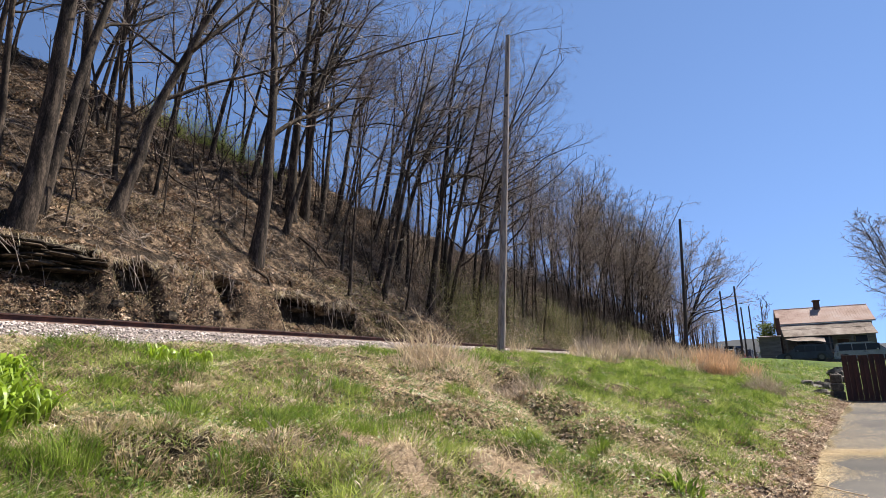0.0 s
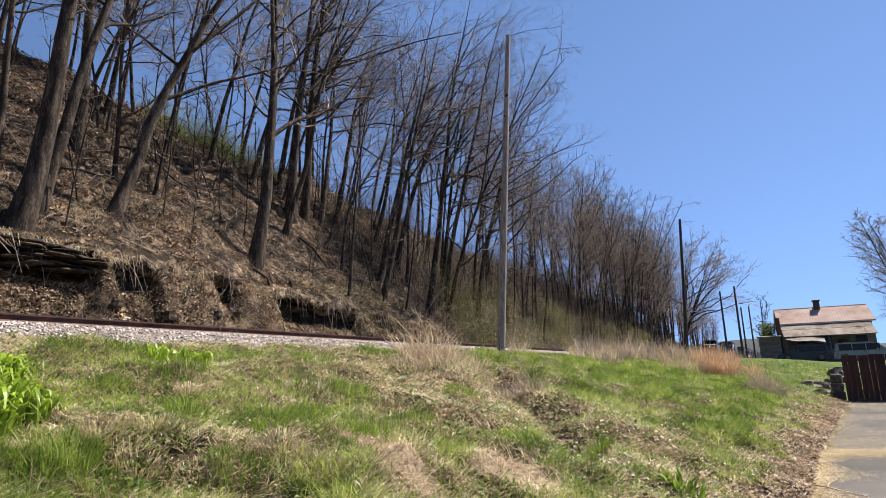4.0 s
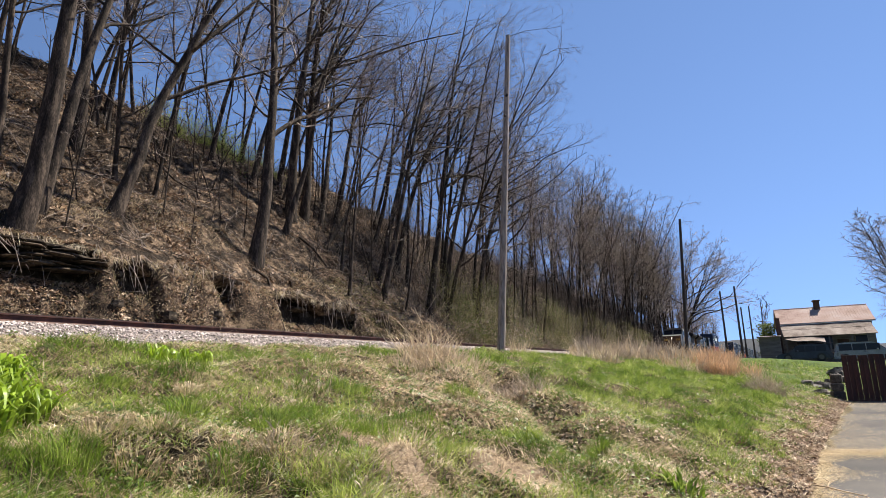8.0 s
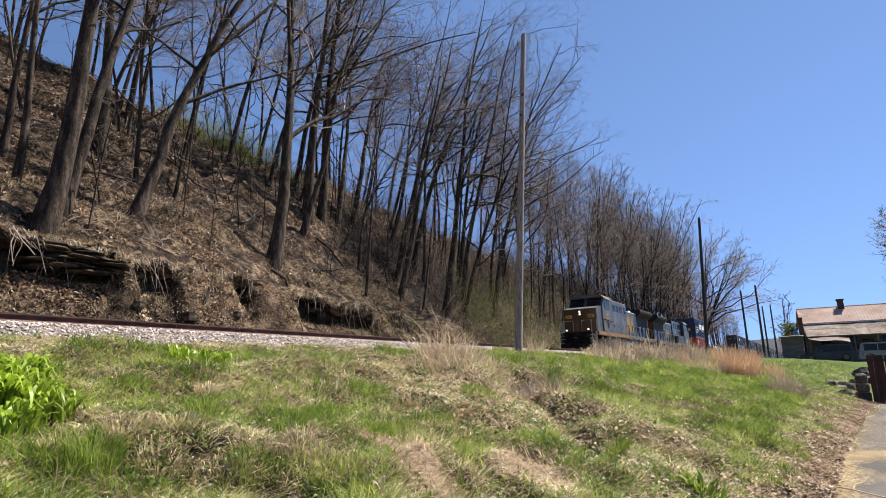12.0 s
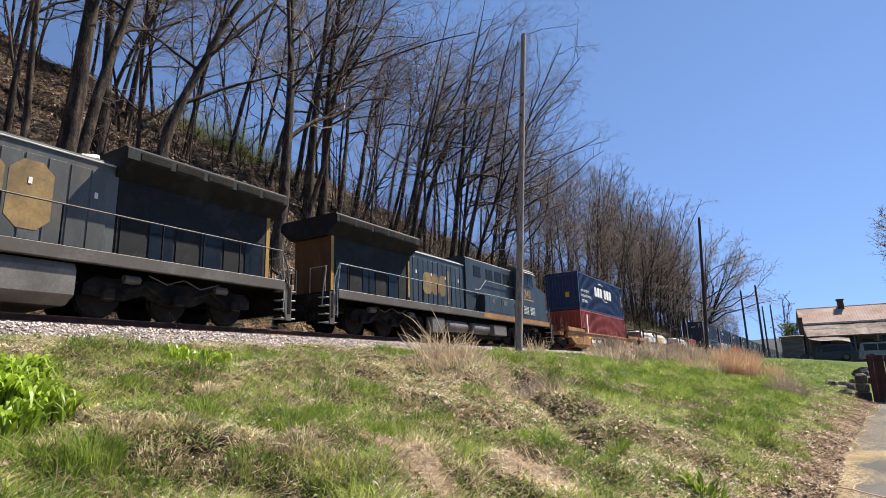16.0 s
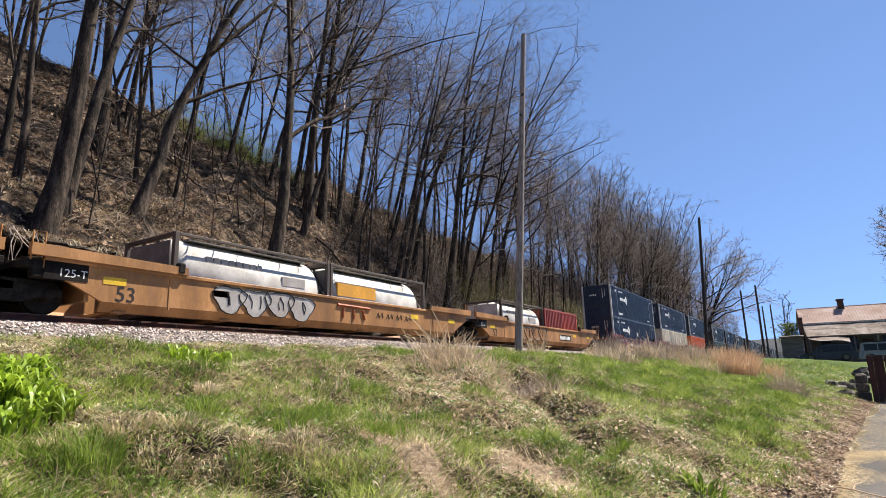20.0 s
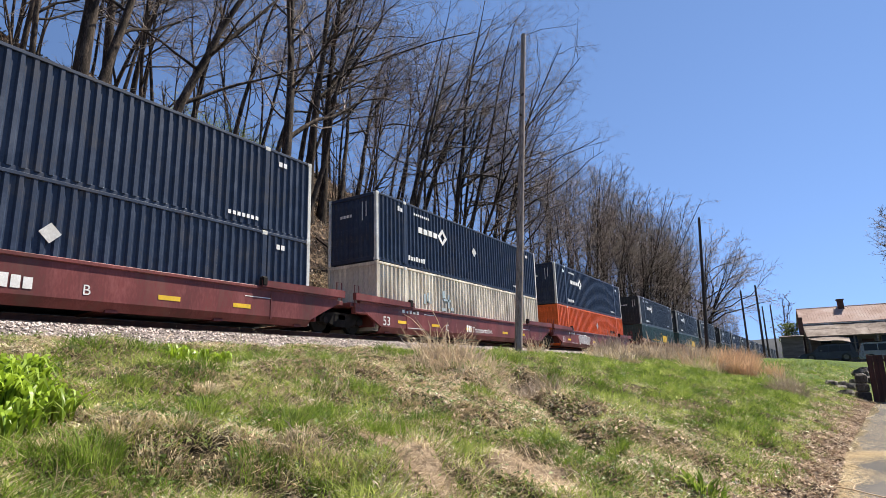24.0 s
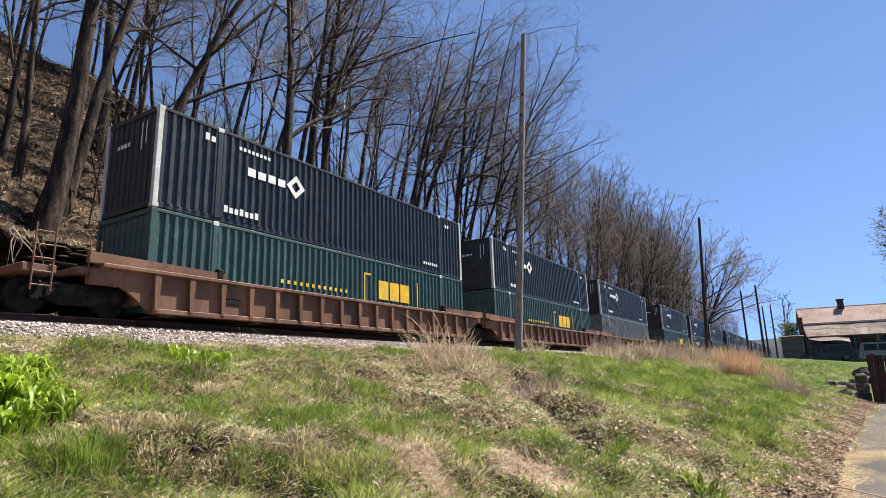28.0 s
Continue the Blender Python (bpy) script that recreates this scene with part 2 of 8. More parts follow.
M_VINE = translucent(material("vine_leaf", [(0.055, 0.066, 0.018), (0.125, 0.14, 0.04), (0.21, 0.23, 0.075)], 0.8, scale=2, fine=10, bump=0, island=0.4), 0.2)
M_EVERGREEN = translucent(material("evergreen_leaf", [(0.05, 0.075, 0.016), (0.12, 0.15, 0.038), (0.2, 0.24, 0.06)], 0.8, scale=2, fine=10, bump=0, island=0.35), 0.25)


# paints of the train, the house and the cars
M_NAVY = painted("navy_container_paint", (0.015, 0.027, 0.055), rough=0.42, amount=0.35)
M_SLATE = painted("dark_slate_container_paint", (0.021, 0.027, 0.034), rough=0.38, amount=0.35)
M_WHITEBOX = painted("cream_container_paint", (0.60, 0.545, 0.44), (0.27, 0.18, 0.11), 0.5, 0.45, broad=(0.8, 0.24), stretch=(1.2, 1.2, 0.35))
M_ORANGE = painted("orange_container_paint", (0.612, 0.111, 0.017), (0.3, 0.07, 0.02), 0.45, 0.3)
M_GREEN = painted("teal_container_paint", (0.033, 0.078, 0.074), rough=0.45, amount=0.35)
M_BLUE = painted("blue_container_paint", (0.014, 0.034, 0.095), rough=0.42, amount=0.3)
M_RED = painted("faded_red_container_paint", (0.28, 0.052, 0.036), (0.25, 0.11, 0.08), 0.5, 0.4, broad=(0.8, 0.24), stretch=(1.2, 1.2, 0.35))
M_GREYBOX = painted("grey_container_paint", (0.148, 0.163, 0.170), rough=0.5, amount=0.4)
M_POST = painted("pale_post_paint", (0.540, 0.540, 0.513), (0.3, 0.26, 0.22), 0.5, 0.35)
M_MARK = painted("white_marking", (0.702, 0.702, 0.684), (0.4, 0.36, 0.3), 0.6, 0.3, fine=30)
M_MAROON = painted("maroon_car_paint", (0.126, 0.026, 0.024), (0.12, 0.07, 0.05), 0.5, 0.45, broad=(0.8, 0.24), stretch=(1.2, 1.2, 0.35))
M_YELLOWCAR = painted("weathered_yellow_car_paint", (0.300, 0.142, 0.047), (0.20, 0.10, 0.05), 0.6, 0.55, broad=(0.8, 0.24), stretch=(1.2, 1.2, 0.35))
M_BROWNCAR = painted("brown_car_paint", (0.145, 0.070, 0.040), (0.085, 0.052, 0.035), 0.65, 0.55, broad=(0.8, 0.24), stretch=(1.2, 1.2, 0.35))
M_STEEL = material("grimy_black_steel", [(0.004, 0.0035, 0.003), (0.011, 0.0095, 0.0085), (0.03, 0.025, 0.022)], 0.8, scale=2, fine=20, bump=0.2, spec=0.12)
M_WHEEL = material("wheel_steel", [(0.008, 0.007, 0.006), (0.024, 0.02, 0.017)], 0.7, metal=0.0, scale=4, fine=30, bump=0.1, spec=0.15)
M_PANEL = painted("orange_yellow_panel", (0.60, 0.29, 0.03), (0.4, 0.25, 0.12), 0.55, 0.4)
M_TANKFRAME = painted("grimy_tank_frame", (0.060, 0.046, 0.040), (0.10, 0.07, 0.05), 0.65, 0.5)
M_DECAL = painted("yellow_decal", (0.648, 0.414, 0.018), (0.4, 0.28, 0.1), 0.6, 0.3)
M_LOCO = painted("locomotive_blue_grey", (0.060, 0.063, 0.058), (0.15, 0.115, 0.085), 0.42, 0.52, spec=0.5, broad=(0.8, 0.24), stretch=(1.2, 1.2, 0.35))
M_LOCODARK = painted("locomotive_dark_blue", (0.018, 0.029, 0.036), (0.07, 0.058, 0.047), 0.42, 0.42, spec=0.5, broad=(0.8, 0.24), stretch=(1.2, 1.2, 0.35))
M_LOCOYELLOW = painted("locomotive_yellow", (0.370, 0.215, 0.044), (0.26, 0.17, 0.08), 0.55, 0.45)
M_FADEDYELLOW = painted("faded_mark_yellow", (0.235, 0.150, 0.052), (0.10, 0.088, 0.07), 0.6, 0.75, broad=(0.9, 0.3))
# soot, and the deep shade under the radiator wings put into the paint
M_RADIATOR = painted("shaded_sooty_radiator_paint", (0.0065, 0.0075, 0.009), (0.03, 0.024, 0.019), 0.7, 0.4, spec=0.25)
M_SILL = painted("grimy_sill_paint", (0.088, 0.078, 0.068), (0.09, 0.068, 0.05), 0.6, 0.55)
M_ORANGESILL = painted("orange_sill_stripe", (0.296, 0.141, 0.041), (0.17, 0.095, 0.05), 0.65, 0.65)
M_TANKGREY = painted("grey_tank_paint", (0.13, 0.12, 0.11), (0.075, 0.066, 0.056), 0.6, 0.5)
M_GLASS = material("dark_glass", [(0.008, 0.011, 0.015), (0.016, 0.02, 0.026)], 0.14, bump=0, spec=0.22)
M_HANDRAIL = painted("handrail_paint", (0.27, 0.28, 0.27), (0.2, 0.17, 0.13), 0.35, 0.3)
M_TANKWHITE = painted("white_tank_cladding", (0.50, 0.475, 0.44), (0.34, 0.28, 0.21), 0.4, 0.45, broad=(0.8, 0.18))
M_GRAFGREY = painted("grey_spray_paint", (0.34, 0.315, 0.30), (0.3, 0.2, 0.12), 0.6, 0.3)
M_GRAFBLACK = painted("black_spray_paint", (0.015, 0.013, 0.012), (0.06, 0.04, 0.03), 0.6, 0.3)
M_GRAFRED = painted("rust_red_spray_paint", (0.311, 0.081, 0.022), (0.3, 0.1, 0.04), 0.6, 0.3)
M_LAMP = bpy.data.materials.new("headlight_glow")
M_LAMP.use_nodes = True
M_LAMP.node_tree.nodes["Principled BSDF"].inputs["Emission Color"].default_value = (1, 0.9, 0.7, 1)
M_LAMP.node_tree.nodes["Principled BSDF"].inputs["Emission Strength"].default_value = 1.2
M_NOSE = painted("grimy_brown_yellow_nose", (0.085, 0.042, 0.016), (0.05, 0.028, 0.016), 0.6, 0.5, broad=(0.8, 0.24), stretch=(1.2, 1.2, 0.35))
M_FADEDBLUE = painted("faded_blue_mark", (0.297, 0.378, 0.414), (0.5, 0.46, 0.4), 0.6, 0.5)


# ---- the land ----
def sstep(a, b, x):
    t = np.clip((x - a) / (b - a), 0, 1)
    return t * t * (3 - 2 * t)


# the foot of the bank, the top of the cut, the ridge: along x
FOOT = ([-60, 0, 6, 8.66, 13.2, 22.4, 29.7, 44, 60], [0.9, 0.6, 0.25, 0.1, -0.2, -1.1, -1.9, -2.6, -3])
CUT = ([-60, 8, 14, 18, 24, 28, 40, 60, 120], [6.3, 6.2, 5.95, 5.5, 5.3, 5.0, 4.4, 4.0, 3.8])
RIDGE = ([-60, 0, 13, 31, 41, 56, 90, 120, 200, 400], [23, 21.3, 20.0, 19.0, 18.6, 17.6, 17.0, 16.0, 12, 5])


LUMP = np.random.RandomState(3).rand(64, 64)


def lumps(x, y, size):
    """Smooth uneven noise, 0 to 1, with lumps of the given size."""
    u, v = np.asarray(x, float) / size, np.asarray(y, float) / size
    i, j = np.floor(u).astype(int), np.floor(v).astype(int)
    a, b = u - i, v - j
    a, b = a * a * (3 - 2 * a), b * b * (3 - 2 * b)
    g = lambda p, q: LUMP[p % 64, q % 64]
    return (g(i, j) * (1 - a) + g(i + 1, j) * a) * (1 - b) + (g(i, j + 1) * (1 - a) + g(i + 1, j + 1) * a) * b


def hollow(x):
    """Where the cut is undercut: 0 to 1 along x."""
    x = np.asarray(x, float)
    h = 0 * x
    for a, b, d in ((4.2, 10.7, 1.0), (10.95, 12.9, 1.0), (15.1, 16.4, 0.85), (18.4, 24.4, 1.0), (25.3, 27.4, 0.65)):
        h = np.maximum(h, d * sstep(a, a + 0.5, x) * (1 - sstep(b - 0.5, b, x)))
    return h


def gully_side(x, y):
    """How far to the drive's side of the washed-out gully."""
    return 0.59 * (x - 5.8) - 0.807 * (y - 1.5) + 0.25 * (lumps(x, y, 0.8) - 0.5)


def gully(x, y):
    """The small gully that runs down the bank: 0 to 1."""
    along = (0.807 * (x - 5.8) + 0.59 * (y - 1.5)) / 6.4
    return np.exp(-(gully_side(x, y) / 0.3) ** 2) * sstep(-0.1, 0.15, along) * (1 - sstep(0.92, 1.05, along))


def height(x, y):
    x, y = np.asarray(x, float), np.asarray(y, float)
    lawn = 1.65 * sstep(31, 45, x)
    y0 = np.interp(x, *FOOT)
    w = np.clip((y - y0) / (12.3 - y0), 0, 1)
    bank = lawn + (2.35 - lawn) * (1 - (1 - w) ** 2)
    bank = bank + 0.07 * np.sin(1.7 * x + 0.6 * y) * np.sin(0.9 * y - 0.4 * x) * sstep(0, 0.15, w) * (1 - sstep(0.8, 1, w))
    bank = bank + (0.20 * (lumps(x, y, 0.95) - 0.5) + 0.10 * (lumps(x + 9, y, 0.42) - 0.5)) * sstep(0, 0.12, w) * (1 - sstep(0.75, 0.95, w)) * (1 - sstep(30, 45, x))
    near = sstep(0.02, 0.2, w) * (1 - sstep(0.7, 0.9, w)) * (1 - sstep(18, 26, x))
    bank = bank + near * (0.16 * (lumps(x + 2, y + 4, 0.62) - 0.5) + 0.14 * (lumps(x + 7, y + 1, 0.27) - 0.5) - 0.30 * gully(x, y) + 0.10 * np.exp(-((gully_side(x, y) - 1.0) / 0.7) ** 2) * (x > 4.5))
    c, r = np.interp(x, *CUT), np.interp(x, *RIDGE)
    ditch = 2.35 + 0.45 * sstep(17.6, 18.6, y)
    under = 0.2 + 1.15 * hollow(x)
    face = ditch + (c - under - ditch) * sstep(18.2, 19.7, y) + under * sstep(20.26, 20.38, y) + 0.25 * (lumps(x, y, 0.6) - 0.5) * sstep(18.4, 19, y)
    u = (y - 19.9) / 15.1
    hill = c + (r - c) * np.clip(u, 0, 1) - (r - c) * np.clip((u - 1) * 0.35, 0, 0.5)
    rough = 0.25 * np.sin(0.55 * x + 1.1 * y) + 0.18 * np.sin(1.3 * x - 0.8 * y + 2)
    step = y / 1.9 + 1.4 * lumps(x + 5, y, 3.1)
    rough = rough + 0.9 * (lumps(x, y * 1.3, 2.3) - 0.5) + 0.5 * (lumps(x + 4, y * 1.5, 0.9) - 0.5) + 0.32 * (sstep(0, 0.35, step % 1.0) - step % 1.0)
    hill = hill + rough * sstep(20.3, 23, y)
    return np.where(y < 17, bank, np.where(y < 20.38, face, hill))


def bare_soil(x, y):
    """How bare the bank is: a scar of open soil that runs down to its foot."""
    w = 0.25 * (lumps(x, y, 0.3) - 0.5)
    d = 0.8 * np.exp(-(((x - 4.05 - 0.2 * (y - 2.9) + w) / 0.36) ** 2 + ((y - 2.85 + w) / 0.8) ** 2) ** 1.5)
    d = np.maximum(d, np.exp(-(((x - 5.05 - 0.2 * (y - 2.2) + w) / 0.40) ** 2 + ((y - 2.2 + w) / 0.65) ** 2) ** 1.5))
    return d


def ground_z(x, y):
    return float(height(x, y))


def ticks(*spans):
    out = []
    for a, b, step in spans:
        out.extend(np.arange(a, b, step))
    return np.array(out)


def build_ground():
    xs = np.concatenate([[-3000, -1200, -400, -150], ticks((-60, -8, 4), (-8, 0, 0.8), (0, 16, 0.13), (16, 46, 0.26), (46, 50, 0.5), (50, 130, 1.6), (130, 300, 8)), [300, 420, 700, 1300, 3000]])
    ys = np.concatenate([[-3000, -1200, -400, -150], ticks((-60, -6, 4), (-6, -1.2, 0.6), (-1.2, 9, 0.14), (9, 12.4, 0.24), (12.4, 18, 0.5), (18, 20.4, 0.12), (20.4, 34, 0.26), (34, 48, 0.6), (48, 110, 6)), [110, 200, 450, 1000, 3000]])
    gx, gy = np.meshgrid(xs, ys, indexing="ij")
    gz = height(gx, gy)
    rs = np.random.RandomState(4)
    jit = rs.uniform(-1, 1, gz.shape)
    wild = ((gy > 20.4) & (gy < 50) & (gx > -10) & (gx < 130)) * 0.10
    near = ((gy > np.interp(gx, *FOOT) + 0.4) & (gy < 12) & (gx < 60) & (gx > -8)) * 0.025
    gz = gz + jit * (wild + near)
    verts = np.stack([gx, gy, gz], -1).reshape(-1, 3)
    ny = len(ys)
    i, j = np.meshgrid(np.arange(len(xs) - 1), np.arange(ny - 1), indexing="ij")
    a = (i * ny + j).ravel()
    faces = np.stack([a, a + ny, a + ny + 1, a + 1], 1)
    me = fast_mesh("ground", verts, faces, M_BANK, True)
    for m in (M_LAWN, M_HILL, M_FAR, M_SOIL, M_SHADEDEARTH):
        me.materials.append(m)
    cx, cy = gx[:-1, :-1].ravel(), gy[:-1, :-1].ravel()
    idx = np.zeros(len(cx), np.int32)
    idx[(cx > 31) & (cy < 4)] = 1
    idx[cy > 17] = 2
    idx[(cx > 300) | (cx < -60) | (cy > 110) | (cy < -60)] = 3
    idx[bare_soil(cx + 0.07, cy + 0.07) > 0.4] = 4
    # painted shade: a near-black band of earth beneath the lip of the cut
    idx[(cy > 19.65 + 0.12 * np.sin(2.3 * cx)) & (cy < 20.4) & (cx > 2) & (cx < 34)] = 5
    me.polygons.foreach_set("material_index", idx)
    return tagged(new("ground", me), "grassy bank and leaf-littered hillside", "ground", kind="structure")


ground = build_ground()


def build_track():
    bed = Geo()
    z = RAIL_Z - 0.235
    outline = [(11.9, 2.2), (12.3, 2.38), (13.5, z - 0.13), (14.0, z - 0.03), (14.5, z - 0.015), (15.0, z - 0.01), (16.7, z), (17.0, z - 0.02), (18.1, 2.5), (18.5, 2.2)]
    bed.prism(outline, "x", -60, 420)
    ballast = part("ballast", bed, M_BALLAST)
    tagged(ballast, "pale grey crushed-stone ballast under the track", "ballast", kind="structure")
    # the stones of the near shoulder and of the crib
    rs = np.random.RandomState(7)
    base = np.array([(1, 0, 0), (-1, 0, 0), (0, 1, 0), (0, -1, 0), (0, 0, 1), (0, 0, -1)], float)
    fc = np.array([(0, 2, 4), (2, 1, 4), (1, 3, 4), (3, 0, 4), (2, 0, 5), (1, 2, 5), (3, 1, 5), (0, 3, 5)])
    n = 27000
    x = 2.5 + 52 * rs.rand(n) ** 1.35
    y = 14.45 - 3.4 * rs.rand(n) ** 1.5
    n2 = 3000
    x, y = np.concatenate([x, rs.uniform(2, 40, n2)]), np.concatenate([y, rs.uniform(16.2, 18.2, n2)])
    n += n2
    oy, oz = np.array(outline).T
    zz = np.where(y > 12.3, np.interp(y, oy, oz), height(x, y))
    size = (0.016 + 0.036 * rs.rand(n) ** 1.8) * (1 + x / 90)
    V = base[None] * rs.uniform(0.55, 1.2, (n, 6, 1)) + rs.uniform(-0.25, 0.25, (n, 6, 3))
    ang = rs.uniform(0, 6.28, n)
    ca, sa = np.cos(ang)[:, None], np.sin(ang)[:, None]
    V = np.stack([V[..., 0] * ca - V[..., 1] * sa, V[..., 0] * sa + V[..., 1] * ca, V[..., 2] * 0.75], -1) * size[:, None, None]
    V += np.stack([x, y, zz + size * 0.35], 1)[:, None]
    F = fc[None] + 6 * np.arange(n)[:, None, None]
    stones = new("ballast_stones", fast_mesh("ballast_stones", V.reshape(-1, 3), F.reshape(-1, 3), M_STONE))
    tagged(stones, "loose pale grey ballast stones", "ballast", kind="stuff")
    # two rails; the body's rust is darkened as shade, the foot's lightened as sunlight
    for side, label in ((-1, "near"), (1, "far")):
        yc = TRACK_Y + side * 0.753
        rail = thing("rail", "rusty steel rail with a worn bright top", "rail", "rails of the track", "structure")
        g = Geo()
        prof = [(-0.07, -0.172), (0.07, -0.172), (0.07, -0.16), (0.012, -0.14), (0.01, -0.05), (0.036, -0.035), (0.036, -0.006), (-0.036, -0.006), (-0.036, -0.035), (-0.01, -0.05), (-0.012, -0.14), (-0.07, -0.16)]
        g.prism([(yc + a, RAIL_Z + b) for a, b in prof], "x", -60, 420)
        part("rail_body", g, M_RAIL, rail)
        part("rail_foot", Geo().box((-60, yc - 0.078, RAIL_Z - 0.215), (420, yc + 0.078, RAIL_Z - 0.158)), M_RAILFOOT, rail, "rust-tan rail foot, painted as if sunlit")
        part("rail_head", Geo().box((-60, yc - 0.04, RAIL_Z - 0.04), (420, yc + 0.04, RAIL_Z - 0.004)), M_RAIL, rail, "dark rust-red rail head")
        part("rail_top", Geo().box((-60, yc - 0.03, RAIL_Z - 0.008), (420, yc + 0.03, RAIL_Z)), M_RAILTOP, rail, "worn bright running surface")
    # ties and their plates
    tie = thing("track_tie", "creosoted timber tie with steel tie plates", "railway tie", "ties under the rails", at=pose(-6, TRACK_Y, RAIL_Z - 0.222))
    part("tie_timber", Geo().box((-0.115, -1.3, -0.17), (0.115, 1.3, -0.012), 0.012), M_TIE, tie)
    for s in (-0.753, 0.753):
        g = Geo().box((-0.09, s - 0.17, -0.012), (0.09, s + 0.17, 0.004), 0.003)
        for a in (-0.1, 0.1):
            g.box((-0.05, s + a - 0.012, 0.004), (-0.02, s + a + 0.012, 0.03))
            g.box((0.02, s + a - 0.012, 0.004), (0.05, s + a + 0.012, 0.03))
        part("tie_plate", g, M_RAIL, tie)
    for i in range(1, 170):
        copy_thing(tie, pose(-6 + 0.5 * i, TRACK_Y, RAIL_Z - 0.222, 0, 0, math.sin(i * 7.1) * 1.2))


build_track()


# ---- trees ----
def tube_np(P, R, sides):
    """Arrays of a tube along P with radii R."""
    P, R = np.asarray(P), np.asarray(R)
    d = np.gradient(P, axis=0)
    d /= np.linalg.norm(d, axis=1)[:, None] + 1e-9
    ref = np.where(np.abs(d[:, 2:3]) < 0.9, [[0, 0, 1.0]], [[1.0, 0, 0]])
    u = np.cross(d, ref)
    u /= np.linalg.norm(u, axis=1)[:, None] + 1e-9
    w = np.cross(d, u)
    a = 2 * np.pi * np.arange(sides) / sides
    V = P[:, None] + R[:, None, None] * (u[:, None] * np.cos(a)[None, :, None] + w[:, None] * np.sin(a)[None, :, None])
    n = len(P)
    i, j = np.meshgrid(np.arange(n - 1), np.arange(sides), indexing="ij")
    k = (j + 1) % sides
    F = np.stack([i * sides + j, i * sides + k, (i + 1) * sides + k, (i + 1) * sides + j], -1).reshape(-1, 4)
    return V.reshape(-1, 3), F


def joined(pieces):
    Vs, Fs, k = [], [], 0
    for V, F in pieces:
        Vs.append(V)
        Fs.append(F + k)
        k += len(V)
    return np.concatenate(Vs), np.concatenate(Fs)


def tubes_np(P, R, sides):
    """Arrays of many tubes at once: P (n, k, 3) their lines, R (n, k) their radii."""
    P, R = np.asarray(P), np.asarray(R)
    n, k = R.shape
    d = np.gradient(P, axis=1)
    d /= np.linalg.norm(d, axis=2, keepdims=True) + 1e-9
    ref = np.where(np.abs(d[:, :1, 2:3]) < 0.9, np.array([0, 0, 1.0]), np.array([1.0, 0, 0]))
    u = np.cross(d, np.broadcast_to(ref, d.shape))
    u /= np.linalg.norm(u, axis=2, keepdims=True) + 1e-9
    w = np.cross(d, u)
    a = 2 * np.pi * np.arange(sides) / sides
    V = P[:, :, None] + R[:, :, None, None] * (u[:, :, None] * np.cos(a)[:, None] + w[:, :, None] * np.sin(a)[:, None])
    i, j = np.meshgrid(np.arange(k - 1), np.arange(sides), indexing="ij")
    q = (j + 1) % sides
    F = np.stack([i * sides + j, i * sides + q, (i + 1) * sides + q, (i + 1) * sides + j], -1).reshape(-1, 4)
    F = F[None] + (k * sides * np.arange(n))[:, None, None]
    return V.reshape(-1, 3), F.reshape(-1, 4)


